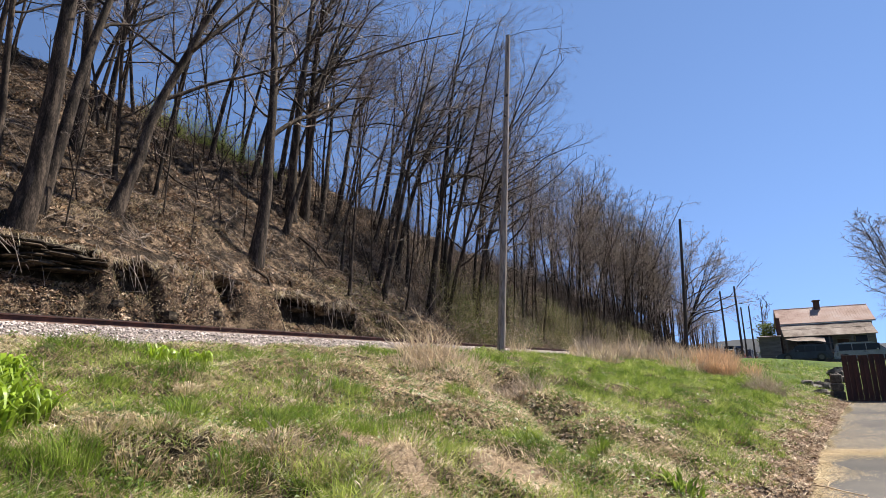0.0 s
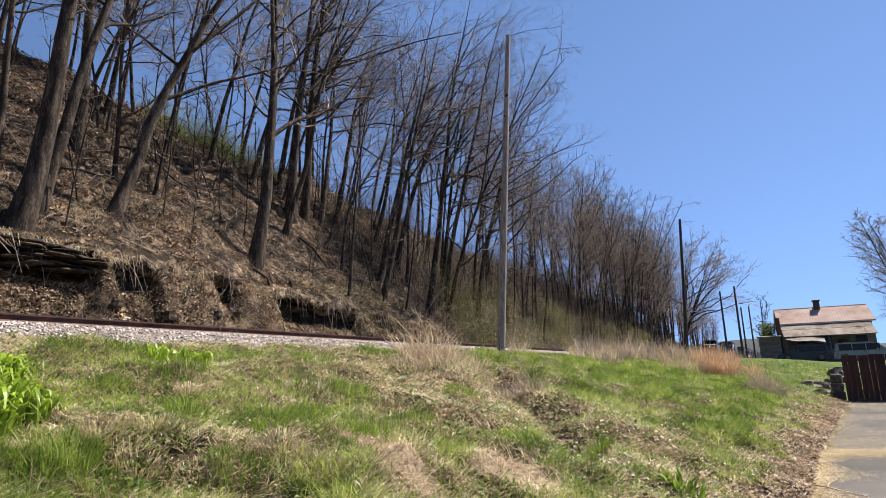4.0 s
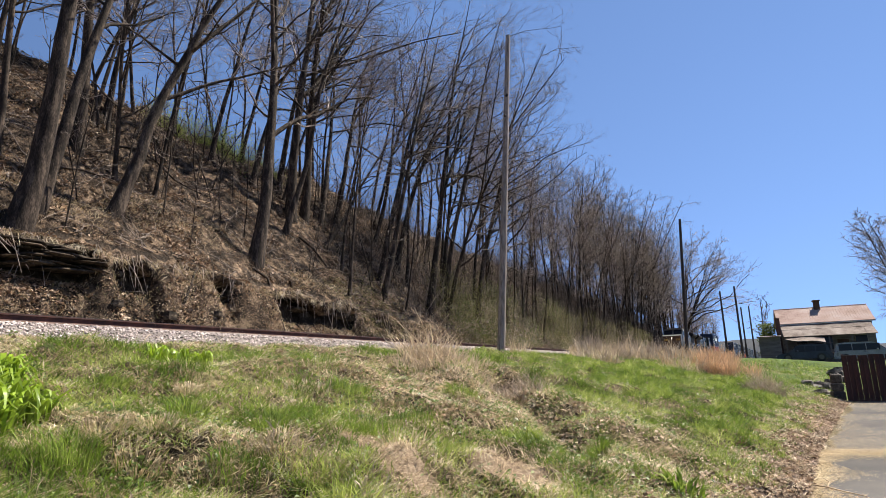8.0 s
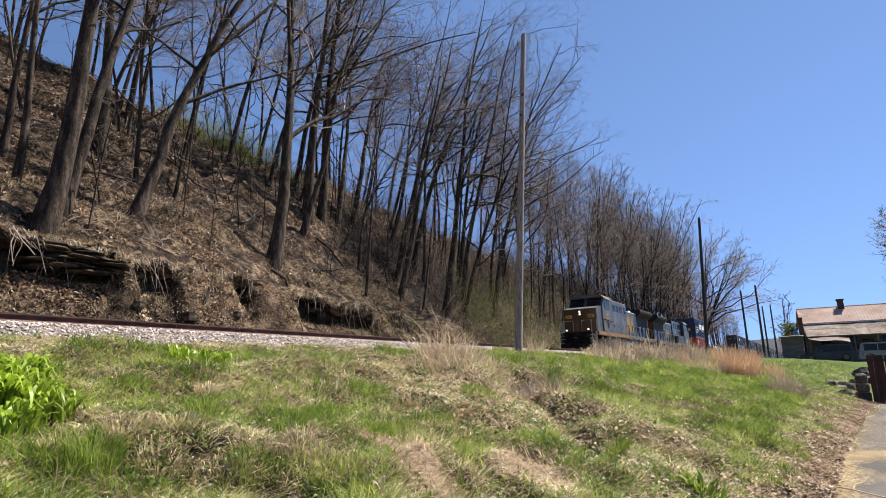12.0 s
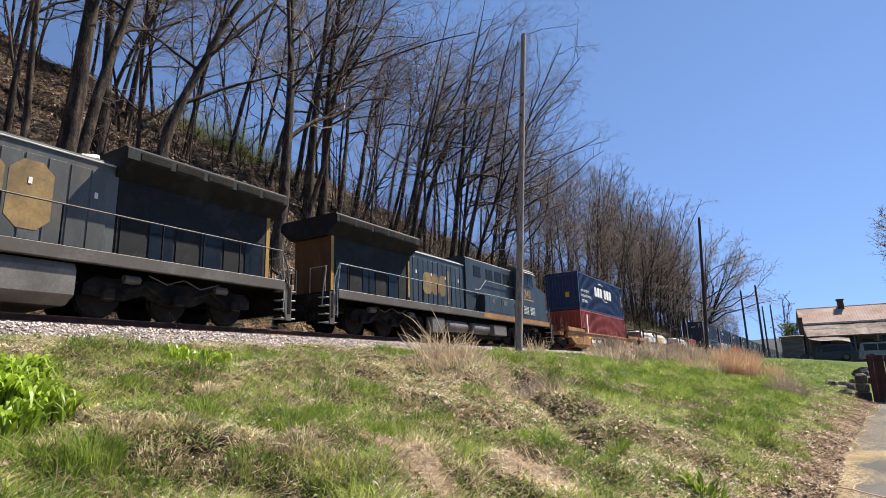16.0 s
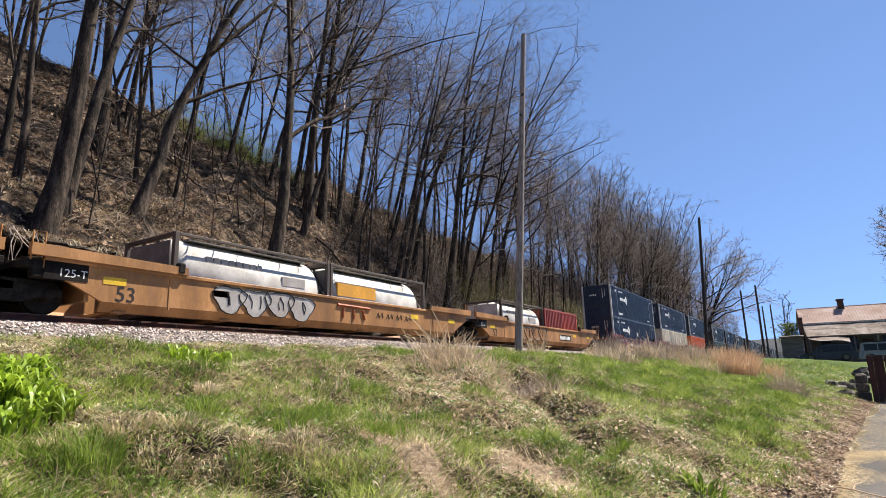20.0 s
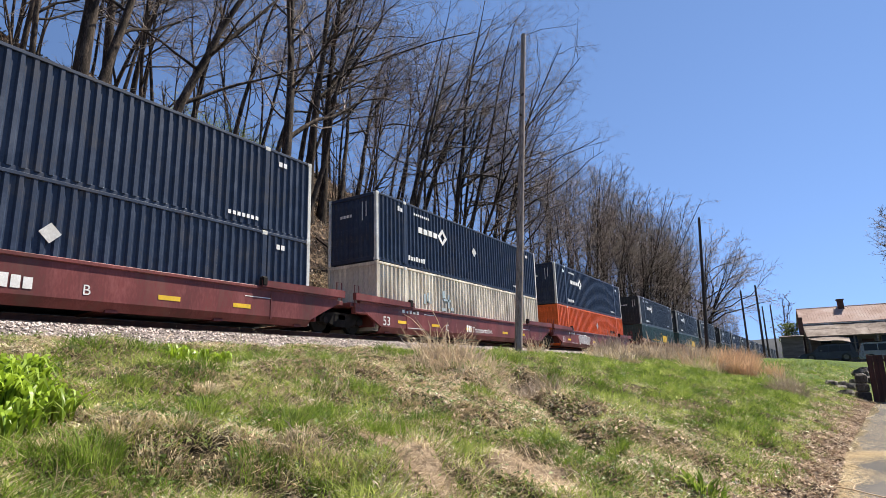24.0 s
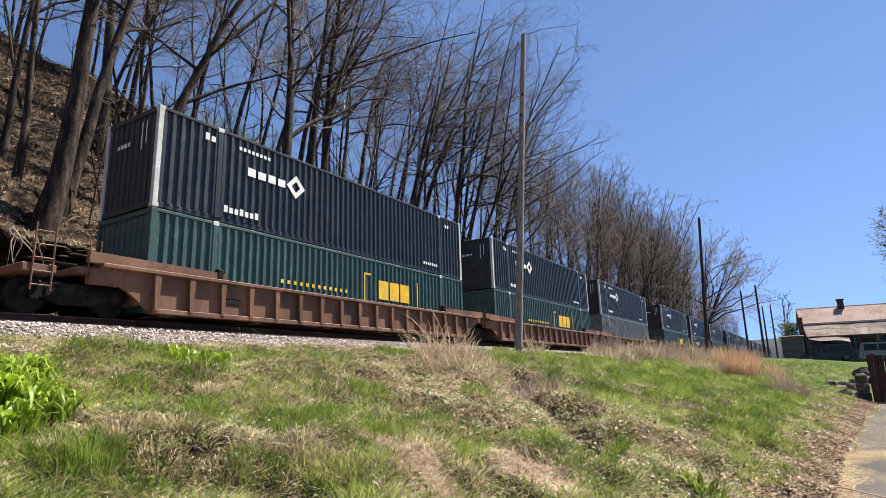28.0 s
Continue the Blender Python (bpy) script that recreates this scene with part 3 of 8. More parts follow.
def hardwood(rs, tall, radius, lean=(0, 0), first=0.4, limbs=17, reach=0.3, toward=(0, 0), twig=0.008, sub=(6, 4, 2), fork=0.0, arch=0.05):
    """A leafless hardwood: arrays of its trunk, its limbs and its twigs. toward: the side to which the crown reaches for light."""
    strands = collections.defaultdict(list)
    light = np.array([toward[0], toward[1], 0.0])

    def unit(v):
        return v / (np.linalg.norm(v) + 1e-9)

    def strand(kind, p, d, length, r0, r1, n, wob, bend, sides, power=1.0):
        D = d + np.cumsum(rs.normal(0, wob, (n, 3)), 0) + np.outer(np.arange(n), bend)
        D /= np.linalg.norm(D, axis=1)[:, None]
        P = np.concatenate([[p], p + np.cumsum(D, 0) * length / n])
        R = r0 + (r1 - r0) * np.linspace(0, 1, n + 1) ** power
        strands[kind, n + 1, sides].append((P, R))
        return P, R, D

    def at(P, t):
        i = min(t, 0.999) * (len(P) - 1)
        k = int(i)
        return P[k] + (P[k + 1] - P[k]) * (i - k), k

    def beside(D, angle, side):
        """A direction that leaves D by angle, in a flat fan with some scatter."""
        w = unit(np.cross(D, np.array([0.15, 0.3, 1.0]) + rs.normal(0, 0.35, 3))) * side
        return unit(D * math.cos(angle) + (w + rs.normal(0, 0.25, 3)) * math.sin(angle))

    def spray_of_twigs(P, D, length, r, n1, n2):
        for i in range(n1):
            t = 0.15 + 0.85 * (i + rs.rand()) / n1
            p, k = at(P, t)
            d = beside(D[k], rs.uniform(0.45, 1.05), 1 if i % 2 else -1)
            L = length * rs.uniform(0.3, 0.62) * (1.1 - 0.5 * t)
            Q, S, E = strand("twig", p, d, L, max(twig, r * 0.55), twig * 0.6, 2, 0.22, [0, 0, 0.04], 3)
            for j in range(n2):
                q, m = at(Q, rs.uniform(0.3, 0.95))
                strand("twig", q, beside(E[m], rs.uniform(0.45, 1.0), 1 if j % 2 else -1), L * rs.uniform(0.35, 0.7), twig * 0.8, twig * 0.45, 1, 0.0, [0, 0, 0], 3)

    def crown(P, R, D, T, start):
        n = limbs
        for q in range(n):
            s = (q + rs.rand() * 0.9) / n
            t = start + (0.98 - start) * s
            p, k = at(P, t)
            az = q * 2.4 + rs.uniform(-0.5, 0.5)
            h = unit(np.array([math.cos(az), math.sin(az), 0]) + light)
            a = rs.uniform(0.65, 1.15) * (1 - 0.35 * s)
            L = T * reach * (1 - 0.6 * s) * rs.uniform(0.6, 1.2) * (1 + 0.5 * max(0.0, float(h @ light)))
            r = max(0.02, min(R[k] * 0.55, 0.013 * L + 0.014))
            d = unit(D[min(k, len(D) - 1)] * math.cos(a) + h * math.sin(a))
            Q, S, E = strand("limb", p, d, L, r, max(twig, r * 0.22), 7, 0.19, np.array([0, 0, arch]) + 0.03 * light, 5 if r > 0.06 else 4)
            for i in range(sub[0]):
                u = 0.2 + 0.8 * (i + rs.rand() * 0.9) / sub[0]
                b, m = at(Q, u)
                d2 = beside(E[m], rs.uniform(0.45, 1.05), 1 if i % 2 else -1)
                L2 = L * rs.uniform(0.3, 0.55) * (1.15 - 0.55 * u)
                Q2, S2, E2 = strand("twig", b, d2, L2, max(twig * 1.4, S[m] * 0.55), twig * 0.8, 4, 0.2, [0, 0, 0.04], 3)
                spray_of_twigs(Q2, E2, L2, S2[1], sub[1], sub[2])
            spray_of_twigs(Q[3:], E[3:], L * 0.35, S[4], sub[1], sub[2])

    d0 = unit(np.array([lean[0], lean[1], 1.0]))
    P, R, D = strand("trunk", np.zeros(3), d0, tall, radius, 0.018, 14, 0.04, [0, 0, 0.004], 10, 0.85)
    P[0] -= d0 * 0.5
    R[0] *= 1.3
    crown(P, R, D, tall, first)
    if fork:
        p, k = at(P, fork)
        d = unit(d0 + 0.3 * unit(np.array([rs.normal(), 0.5 * rs.normal(), 0]) + 1.5 * light + [0.4, 0, 0]))
        T = tall * (1 - fork) * rs.uniform(0.85, 1.0)
        P2, R2, D2 = strand("trunk", p, d, T, R[k] * 0.72, 0.018, 9, 0.035, [0, 0, 0.014], 8, 0.9)
        crown(P2, R2, D2, T * 1.15, max(0.12, (first - fork) / (1 - fork)))
    out = []
    for kind in ("trunk", "limb", "twig"):
        out.append(joined([tubes_np([p for p, _ in v], [r for _, r in v], key[2]) for key, v in strands.items() if key[0] == kind]))
    return out


def tree_thing(label, group, data, at, name="bare_tree"):
    (tv, tf), (lv, lf), (cv, cf) = data
    ob = thing(name, label, "tree", group, at=at)
    part("trunk", fast_mesh("trunk", tv, tf, M_BARK, True), M_BARK, ob)
    me = fast_mesh("crown", np.concatenate([cv, lv]), np.concatenate([cf, lf + len(cv)]), M_TWIG)
    me.materials.append(M_BARK)
    me.polygons.foreach_set("material_index", np.repeat([0, 1], [len(cf), len(lf)]).astype(np.int32))
    part("crown", me, M_TWIG, ob, "leafless dark limbs and grey-brown twigs")
    return ob


# the large trunks of the slope: x, y, lean along x, height, radius, limbs begin at, forks at (0: one stem)
BIG_TREES = [
    (8.5, 20.4, 0.10, 23, 0.36, 0.5, 0),
    (9.4, 21.3, 0.15, 22, 0.25, 0.5, 0),
    (8.4, 22.5, 0.04, 18, 0.14, 0.45, 0),
    (13.1, 26.8, 0.07, 21, 0.30, 0.45, 0),
    (12.4, 22.0, 0.28, 20, 0.28, 0.4, 0.42),
    (15.7, 24.7, 0.10, 14, 0.10, 0.45, 0),
    (19.2, 21.6, 0.19, 25, 0.36, 0.36, 0.46),
    (27.0, 27.2, 0.05, 25, 0.36, 0.34, 0.5),
    (28.4, 27.4, 0.14, 24, 0.33, 0.34, 0.38),
    (28.1, 25.2, 0.85, 15, 0.15, 0.45, 0),
    (17.0, 31.9, 0.15, 16, 0.19, 0.4, 0.45),
    (22.9, 30.3, 0.12, 20, 0.18, 0.4, 0),
    (12.4, 28.4, 0.06, 17, 0.15, 0.45, 0),
    (8.5, 24.3, 0.02, 18, 0.14, 0.45, 0),
    (36.0, 25.0, 0.20, 26, 0.25, 0.3, 0.35),
    (19.7, 30.1, 0.05, 15, 0.13, 0.45, 0),
    (27.5, 33.0, 0.10, 18, 0.17, 0.4, 0),
    (36.5, 27.5, 0.26, 20, 0.19, 0.35, 0),
    (31.0, 23.0, 0.24, 26, 0.24, 0.32, 0.4),
    (40.0, 23.5, 0.16, 20, 0.22, 0.3, 0.35),
    (24.0, 24.6, 0.22, 22, 0.2, 0.35, 0),
    (38.0, 21.8, 0.16, 26, 0.23, 0.3, 0),
    (44.0, 22.5, 0.05, 16.5, 0.18, 0.3, 0.3),
    (34.5, 21.2, 0.20, 28, 0.28, 0.3, 0.32),
    (41.5, 21.0, 0.10, 25, 0.24, 0.3, 0.36),
    (47.0, 20.8, 0.0, 18, 0.2, 0.3, 0),
    (29.5, 21.5, 0.22, 23, 0.2, 0.35, 0),
    (26.0, 30.0, 0.16, 20, 0.24, 0.35, 0.4),
    (29.5, 31.0, 0.18, 21, 0.24, 0.35, 0),
    (33.5, 29.0, 0.18, 22, 0.24, 0.32, 0.42),
    (30.2, 27.5, 0.17, 23, 0.22, 0.35, 0),
]
# the crowns' height above the camera's ground, along the front of the woods
CANOPY = ([20, 40, 48, 56, 68, 80, 93, 116, 140, 200], [28, 27, 24.5, 26.2, 28.2, 29.2, 30.2, 32, 33, 33])


def crown_top(x, y):
    """How tall a tree of the woods grows at x, y."""
    q = 21.5 / y
    z = 1.6 + (float(np.interp(x * q, *CANOPY)) - 1.6) / q
    return min(max(z - ground_z(x, y), 8.0), 27.0)


def build_trees():
    rs = np.random.RandomState(11)
    for x, y, lean, tall, r, first, fork in BIG_TREES:
        open_side = float(sstep(14, 30, x))
        data = hardwood(rs, tall, r, (lean, -0.04), first * (0.65 + 0.3 * open_side), (15 if r > 0.16 else 11) - (5 if x < 16 else 0), 0.27 + 0.07 * open_side, (0.15 + 0.95 * open_side, -0.1 - 0.3 * open_side), 0.0052, (6, 4, 2) if x > 16 else (5, 3, 1), fork, 0.055 - 0.02 * open_side)
        what = "forked bare tree" if fork else ("leaning bare tree" if lean > 0.2 else "tall bare tree")
        tree_thing(what + " with grey-brown bark on the leafy slope", "bare trees on the hillside", data, pose(x, y, ground_z(x, y)))
    # the spreading tree where the woods end
    data = hardwood(rs, 26, 0.62, (0.02, -0.16), 0.16, 18, 0.52, (0.1, -0.8), 0.026, (7, 5, 2), 0.2, -0.01)
    tree_thing("spreading bare tree leaning over the railway", "bare trees on the hillside", data, pose(140, 19.6, ground_z(140, 19.6)))
    kinds = []
    for k in range(10):
        tall = 20.0
        data = hardwood(rs, tall, 0.10 + 0.014 * (k % 5), (rs.uniform(-0.03, 0.12), rs.uniform(-0.1, 0.02)), 0.16 + 0.06 * (k % 4), 17, 0.28, (0.2, -0.1), 0.0072, (5, 4, 2), 0.4 if k % 2 == 0 else 0, 0.05)
        x, y = 50 + 7 * k, 21.5 + 0.5 * (k % 3)
        ob = tree_thing("slender bare tree with grey-brown bark on the leafy slope", "bare trees on the hillside", data, pose(x, y, ground_z(x, y)))
        s = crown_top(x, y) / 20.0
        ob.scale = (s, s, s)
        kinds.append(ob)
    n = 0
    placed = [(x, y) for x, y, *_ in BIG_TREES]
    while n < 146:
        x, y = rs.uniform(2, 142), rs.uniform(20.3, 40)
        if x < 25 and y < 28 and rs.rand() < 0.93:
            continue
        if x < 48 and rs.rand() < 0.62:
            continue
        if y > 29 and x > 50 and rs.rand() < 0.8:
            continue
        if min((x - a) ** 2 + (y - b) ** 2 for a, b in placed) < 1.6:
            continue
        placed.append((x, y))
        s = crown_top(x, y) / 20.0 * rs.uniform(0.72, 1.02) * (0.85 if x < 32 else 1.0)
        ob = copy_thing(kinds[rs.randint(10)], pose(x, y, ground_z(x, y), rs.uniform(-5, 7), rs.uniform(-3, 8), rs.uniform(-70, 70)))
        ob.scale = (s, s, s)
        n += 1
    for _ in range(7):
        x, y = rs.uniform(5, 29), rs.uniform(24.5, 38)
        s = crown_top(x, y) / 20.0 * rs.uniform(0.6, 0.95)
        ob = copy_thing(kinds[rs.randint(10)], pose(x, y, ground_z(x, y), rs.uniform(-5, 7), rs.uniform(-2, 12), rs.uniform(0, 360)))
        ob.scale = (s, s, s)
    # thin saplings between the trunks
    saps = []
    for k in range(6):
        data = hardwood(rs, 5.0, 0.028, (rs.uniform(-0.1, 0.25), rs.uniform(-0.15, 0.05)), 0.3, 7, 0.3, (0.1, -0.1), 0.005, (3, 2, 1), 0, 0.05)
        x, y = 11.5 + 2.2 * k, 23.0 + 0.8 * (k % 3)
        saps.append(tree_thing("thin bare sapling on the leafy slope", "saplings on the hillside", data, pose(x, y, ground_z(x, y)), "bare_sapling"))
    for _ in range(74):
        x, y = rs.uniform(6, 46), rs.uniform(20.6, 33)
        s = rs.uniform(0.5, 1.5)
        ob = copy_thing(saps[rs.randint(6)], pose(x, y, ground_z(x, y), rs.uniform(-8, 8), rs.uniform(-8, 12), rs.uniform(0, 360)))
        ob.scale = (s, s, s)
    # the far woods along the track
    pieces = ([], [], [])
    small = [hardwood(rs, 20, 0.16, (0, 0), 0.2, 12, 0.27, (0, 0), 0.02, (4, 3, 1), 0, 0.06) for k in range(5)]
    for _ in range(110):
        x, y = rs.uniform(105, 230), 20 + 16 * rs.rand() ** 1.4
        a, s = rs.uniform(0, 6.28), crown_top(x, y) / 20.0 * rs.uniform(0.7, 0.98) * (1 - 0.004 * max(0, x - 130))
        rot = np.array([[math.cos(a), -math.sin(a), 0], [math.sin(a), math.cos(a), 0], [0, 0, 1]]) * s
        off = np.array([x, y, ground_z(x, y)])
        for store, (v, f) in zip(pieces, small[rs.randint(5)]):
            store.append((v @ rot.T + off, f))
    woods = thing("far_woods", "distant leafless woods along the railway", "woods", kind="stuff")
    for nm, store, mt in (("trunks", pieces[0], M_BARK), ("crowns", pieces[1] + pieces[2], M_TWIG)):
        V, F = joined(store)
        part(nm, fast_mesh(nm, V, F, mt), mt, woods)


build_trees()


# ---- grass, leaves and brush ----
def blades(rs, P, tall, lean, wide, curve=0.5, arch=0.0):
    """Arrays of grass blades: P their feet, tall, wide: sizes, lean: sideways shift of the tips as (n, 2)."""
    n = len(P)
    a = rs.uniform(0, 2 * np.pi, n)
    side = np.stack([np.cos(a), np.sin(a), np.zeros(n)], 1) * (wide / 2)[:, None]
    off = np.stack([lean[:, 0], lean[:, 1], np.zeros(n)], 1)
    zero = np.zeros(n)
    mid = P + off * (0.5 - 0.3 * curve) + np.stack([zero, zero, tall * (0.5 + 0.3 * arch)], 1)
    tip = P + off + np.stack([zero, zero, tall * (1 - 0.55 * arch)], 1)
    V = np.stack([P, mid + side, mid - side, tip], 1).reshape(-1, 3)
    k = 4 * np.arange(n)[:, None]
    F = np.concatenate([k + [[0, 1, 2]], k + [[2, 1, 3]]], 0)
    return V, F


def strewn(rs, P, size, up=0.3):
    """Arrays of dead leaves: folded diamonds that lie on the ground."""
    n = len(P)
    d = rs.normal(0, 1, (n, 3)) * [1, 1, up]
    d /= np.linalg.norm(d, axis=1)[:, None]
    w = np.cross(d, rs.normal(0, 0.25, (n, 3)) + [0, 0, 1])
    w /= np.linalg.norm(w, axis=1)[:, None] + 1e-6
    s = size[:, None]
    lift = np.array([0, 0, 1.0]) * s * rs.uniform(0.1, 0.45, (n, 1))
    P = P + [0, 0, 0.012]
    V = np.stack([P - d * s * 0.5, P + w * s * 0.32 + lift, P + d * s * 0.5, P - w * s * 0.32 + lift * 0.8], 1).reshape(-1, 3)
    k = 4 * np.arange(n)[:, None]
    F = np.concatenate([k + [[0, 1, 2]], k + [[0, 2, 3]]], 0)
    return V, F


def on_ground(x, y, dz=0.0):
    return np.stack([x, y, height(x, y) + dz], 1)


def stuff(name, V, F, mt, label, category):
    return tagged(new(name, fast_mesh(name, V, F, mt)), label, category, kind="stuff")


# lush patches of the bank: x, y, half length, half width, strength
LUSH = [(4.0, 6.4, 1.4, 1.0, 0.9), (5.6, 4.6, 0.9, 0.75, 1.0), (5.2, 4.0, 0.5, 0.4, 0.8), (8.0, 3.0, 1.6, 0.7, 0.7), (13.0, 3.4, 5.0, 1.7, 1.0),
        (12.0, 1.3, 3.5, 0.6, 0.9), (12.6, 6.2, 1.6, 0.7, 0.8), (6.5, 2.0, 0.35, 0.3, 1.0), (20.0, 4.2, 7.0, 2.6, 1.0), (18.0, 1.4, 5.0, 1.0, 0.8),
        (2.3, 4.1, 0.8, 0.7, 0.45), (3.4, 3.2, 0.9, 0.4, 0.55), (32.0, 4.0, 9.0, 3.5, 0.9), (7.4, 5.9, 1.0, 0.5, 0.8), (1.6, 4.2, 0.6, 0.6, 0.5), (3.0, 5.4, 0.9, 0.6, 0.8), (4.2, 5.0, 0.7, 0.4, 0.7), (3.3, 2.4, 0.8, 0.35, 0.6), (10.0, 2.3, 1.6, 0.5, 0.9), (15.0, 1.0, 4.0, 0.5, 1.0), (21.0, 0.7, 4.0, 0.6, 1.0), (25.0, 2.0, 4.0, 1.5, 1.0), (16.0, 3.0, 5.0, 1.6, 1.0), (9.5, 2.9, 1.0, 0.5, 0.8)]


def lushness(x, y):
    g = 0.30 + 0.55 * sstep(0.25, 0.7, 0.65 * lumps(x + 11, y + 3, 0.9) + 0.35 * lumps(x, y + 17, 0.4))
    for cx, cy, a, b, s in LUSH:
        g = np.maximum(g, s * np.exp(-(((x - cx) / a) ** 2 + ((y - cy) / b) ** 2) ** 1.5))
    dry = np.exp(-(((x - 8.3) / 2.3) ** 2 + ((y - 4.5) / 1.6) ** 2)) * 0.85
    g = g * (0.62 + 0.6 * lumps(x + 31, y, 0.45)) - 0.5 * gully(x, y)
    return np.clip(g - 0.8 * dry, 0, 1)


def scatter(rs, n, far, near=1.3):
    """Points of the bank in the view, thinning with distance."""
    d = near + (far - near) * rs.rand(n) ** 1.9
    a = rs.uniform(radians(12), radians(99), n)
    x, y = d * np.sin(a), d * np.cos(a)
    keep = (y > np.interp(x, *FOOT) - 0.15) & (y < 12.35)
    return x[keep], y[keep]


def build_grass():
    rs = np.random.RandomState(21)

    def tufts(x, y, reps, spread):
        n = len(x) * reps
        q = np.repeat(spread, reps)
        return np.repeat(x, reps) + rs.normal(0, 1, n) * q, np.repeat(y, reps) + rs.normal(0, 1, n) * q

    # green blades, in tufts
    x, y = scatter(rs, 135000, 42)
    fx, fy = 7 + 26 * rs.rand(34000), 0.2 + 8.5 * rs.rand(34000)
    ok = fy > np.interp(fx, *FOOT) + 0.1
    x, y = np.concatenate([x, fx[ok]]), np.concatenate([y, fy[ok]])
    g = lushness(x, y)
    tuft = lumps(x + 20, y + 7, 0.33)
    keep = (rs.rand(len(x)) < (0.14 + 0.86 * g) * np.clip(2.8 * tuft - 0.6 + 0.5 * g, 0.08, 1)) & (bare_soil(x, y) < 0.4 + 0.3 * rs.rand(len(x))) & (rs.rand(len(x)) < np.where(x > 7, sstep(0.1, 0.55, y - np.interp(x, *FOOT)), 1))
    x, y, g, tuft = x[keep], y[keep], g[keep], tuft[keep]
    reps = 6
    X, Y = tufts(x, y, reps, 0.03 + 0.003 * np.hypot(x, y))
    D = np.hypot(X, Y)
    tall = rs.uniform(0.03, 0.115, len(X)) * np.repeat(rs.uniform(0.5, 1.5, len(x)) * (0.45 + 0.75 * g) * (0.4 + 1.2 * tuft), reps) * (1 + 0.012 * D) * np.where((Y > 8.5) & (X < 16), 0.5, 1.0)
    V, F = blades(rs, on_ground(X, Y, -0.01), tall, rs.normal(0, 1, (len(X), 2)) * (tall * 0.75)[:, None], 0.0044 + 0.0006 * D)
    stuff("green_grass", V, F, M_GRASS, "fresh green spring grass on the bank", "grass")
    # dry blades, flattened
    x, y = scatter(rs, 110000, 40)
    keep = (rs.rand(len(x)) < (0.95 - 0.7 * lushness(x, y)) * np.clip(2.4 * lumps(x, y + 30, 0.42) - 0.1, 0.4, 1)) & (rs.rand(len(x)) < 1.1 - 0.45 * bare_soil(x, y))
    x, y = x[keep], y[keep]
    reps = 5
    X, Y = tufts(x, y, reps, 0.045 + 0.003 * np.hypot(x, y))
    D = np.hypot(X, Y)
    tall = rs.uniform(0.008, 0.085, len(X))
    dirs = np.repeat(rs.normal(0, 0.09, (len(x), 2)), reps, 0) + rs.normal(0, 0.05, (len(X), 2)) + [0.0, -0.04]
    V, F = blades(rs, on_ground(X, Y, -0.005), tall, dirs, 0.005 + 0.0006 * D, 0.0)
    stuff("dry_grass", V, F, M_STRAW, "flattened dry winter grass on the bank", "grass")
    # longer pale stalks that lie and arch over the grass
    x, y = scatter(rs, 9000, 24)
    keep = rs.rand(len(x)) < np.clip(1.8 * lumps(x, y + 50, 0.8) - 0.3, 0.08, 1) * (1 - 0.5 * lushness(x, y))
    x, y = x[keep], y[keep]
    n = len(x)
    V, F = blades(rs, on_ground(x, y), rs.uniform(0.03, 0.2, n), rs.normal(0, 0.16, (n, 2)) + [0.0, -0.06], np.full(n, 0.006), 0.3, 0.3)
    stuff("pale_stalks", V, F, M_PALESTRAW, "pale bent grass stalks over the bank", "grass")
    # straw combed down the slope below the tall dry grass
    t, q = rs.rand(12000), rs.normal(0, 1, 12000)
    x, y = 10.2 - 5.0 * t - 0.65 * q * (0.38 + 0.25 * t), 6.3 - 4.1 * t + 0.76 * q * (0.38 + 0.25 * t)
    ok = rs.rand(len(x)) < np.clip(2.2 * lumps(x, y + 9, 0.35) - 0.3, 0.1, 1)
    x, y = x[ok], y[ok]
    n = len(x)
    L = rs.uniform(0.08, 0.3, n)[:, None]
    V, F = blades(rs, on_ground(x, y, 0.01), rs.uniform(-0.05, 0.03, n) - 0.35 * L[:, 0], (rs.normal(0, 0.35, (n, 2)) + [-0.76, -0.65]) * L, np.full(n, 0.007), 0.0)
    stuff("combed_straw", V, F, M_PALESTRAW, "long pale straw combed down the slope", "straw")
    # small leafy weeds between the grass
    x, y = scatter(rs, 120000, 30)
    wild = 0.14 + 0.5 * np.exp(-(gully_side(x, y) / 0.8) ** 2) * (x > 4.5) * (x < 12) + 0.8 * np.exp(-(((x - 7.2) / 1.9) ** 2 + ((y - 3.9) / 1.1) ** 2)) + 0.45 * sstep(8, 11, x) + 0.3 * (lumps(x, y, 1.3) > 0.55)
    keep = rs.rand(len(x)) < wild * np.clip(3 * lumps(x + 8, y + 2, 0.3) - 0.9, 0.03, 1) * (1 - 0.85 * bare_soil(x, y)) * sstep(0.15, 0.6, y - np.interp(x, *FOOT))
    x, y = x[keep], y[keep]
    V, F = strewn(rs, on_ground(x, y, 0.02) + np.stack([0 * x, 0 * x, 0.07 * rs.rand(len(x))], 1), rs.uniform(0.02, 0.048, len(x)) * (1 + 0.03 * np.hypot(x, y)), 0.5)
    stuff("leafy_weeds", V, F, M_FORB, "small green leafy weeds among the grass", "weeds")
    # bleached scraps of leaf and stem
    x, y = scatter(rs, 30000, 26, 2.6)
    keep = rs.rand(len(x)) < np.clip(2.6 * lumps(x + 15, y + 6, 0.5) - 0.8, 0.04, 1)
    x, y = x[keep], y[keep]
    V, F = strewn(rs, on_ground(x, y, 0.025), rs.uniform(0.008, 0.03, len(x)) * (1 + 0.06 * np.hypot(x, y)), 0.6)
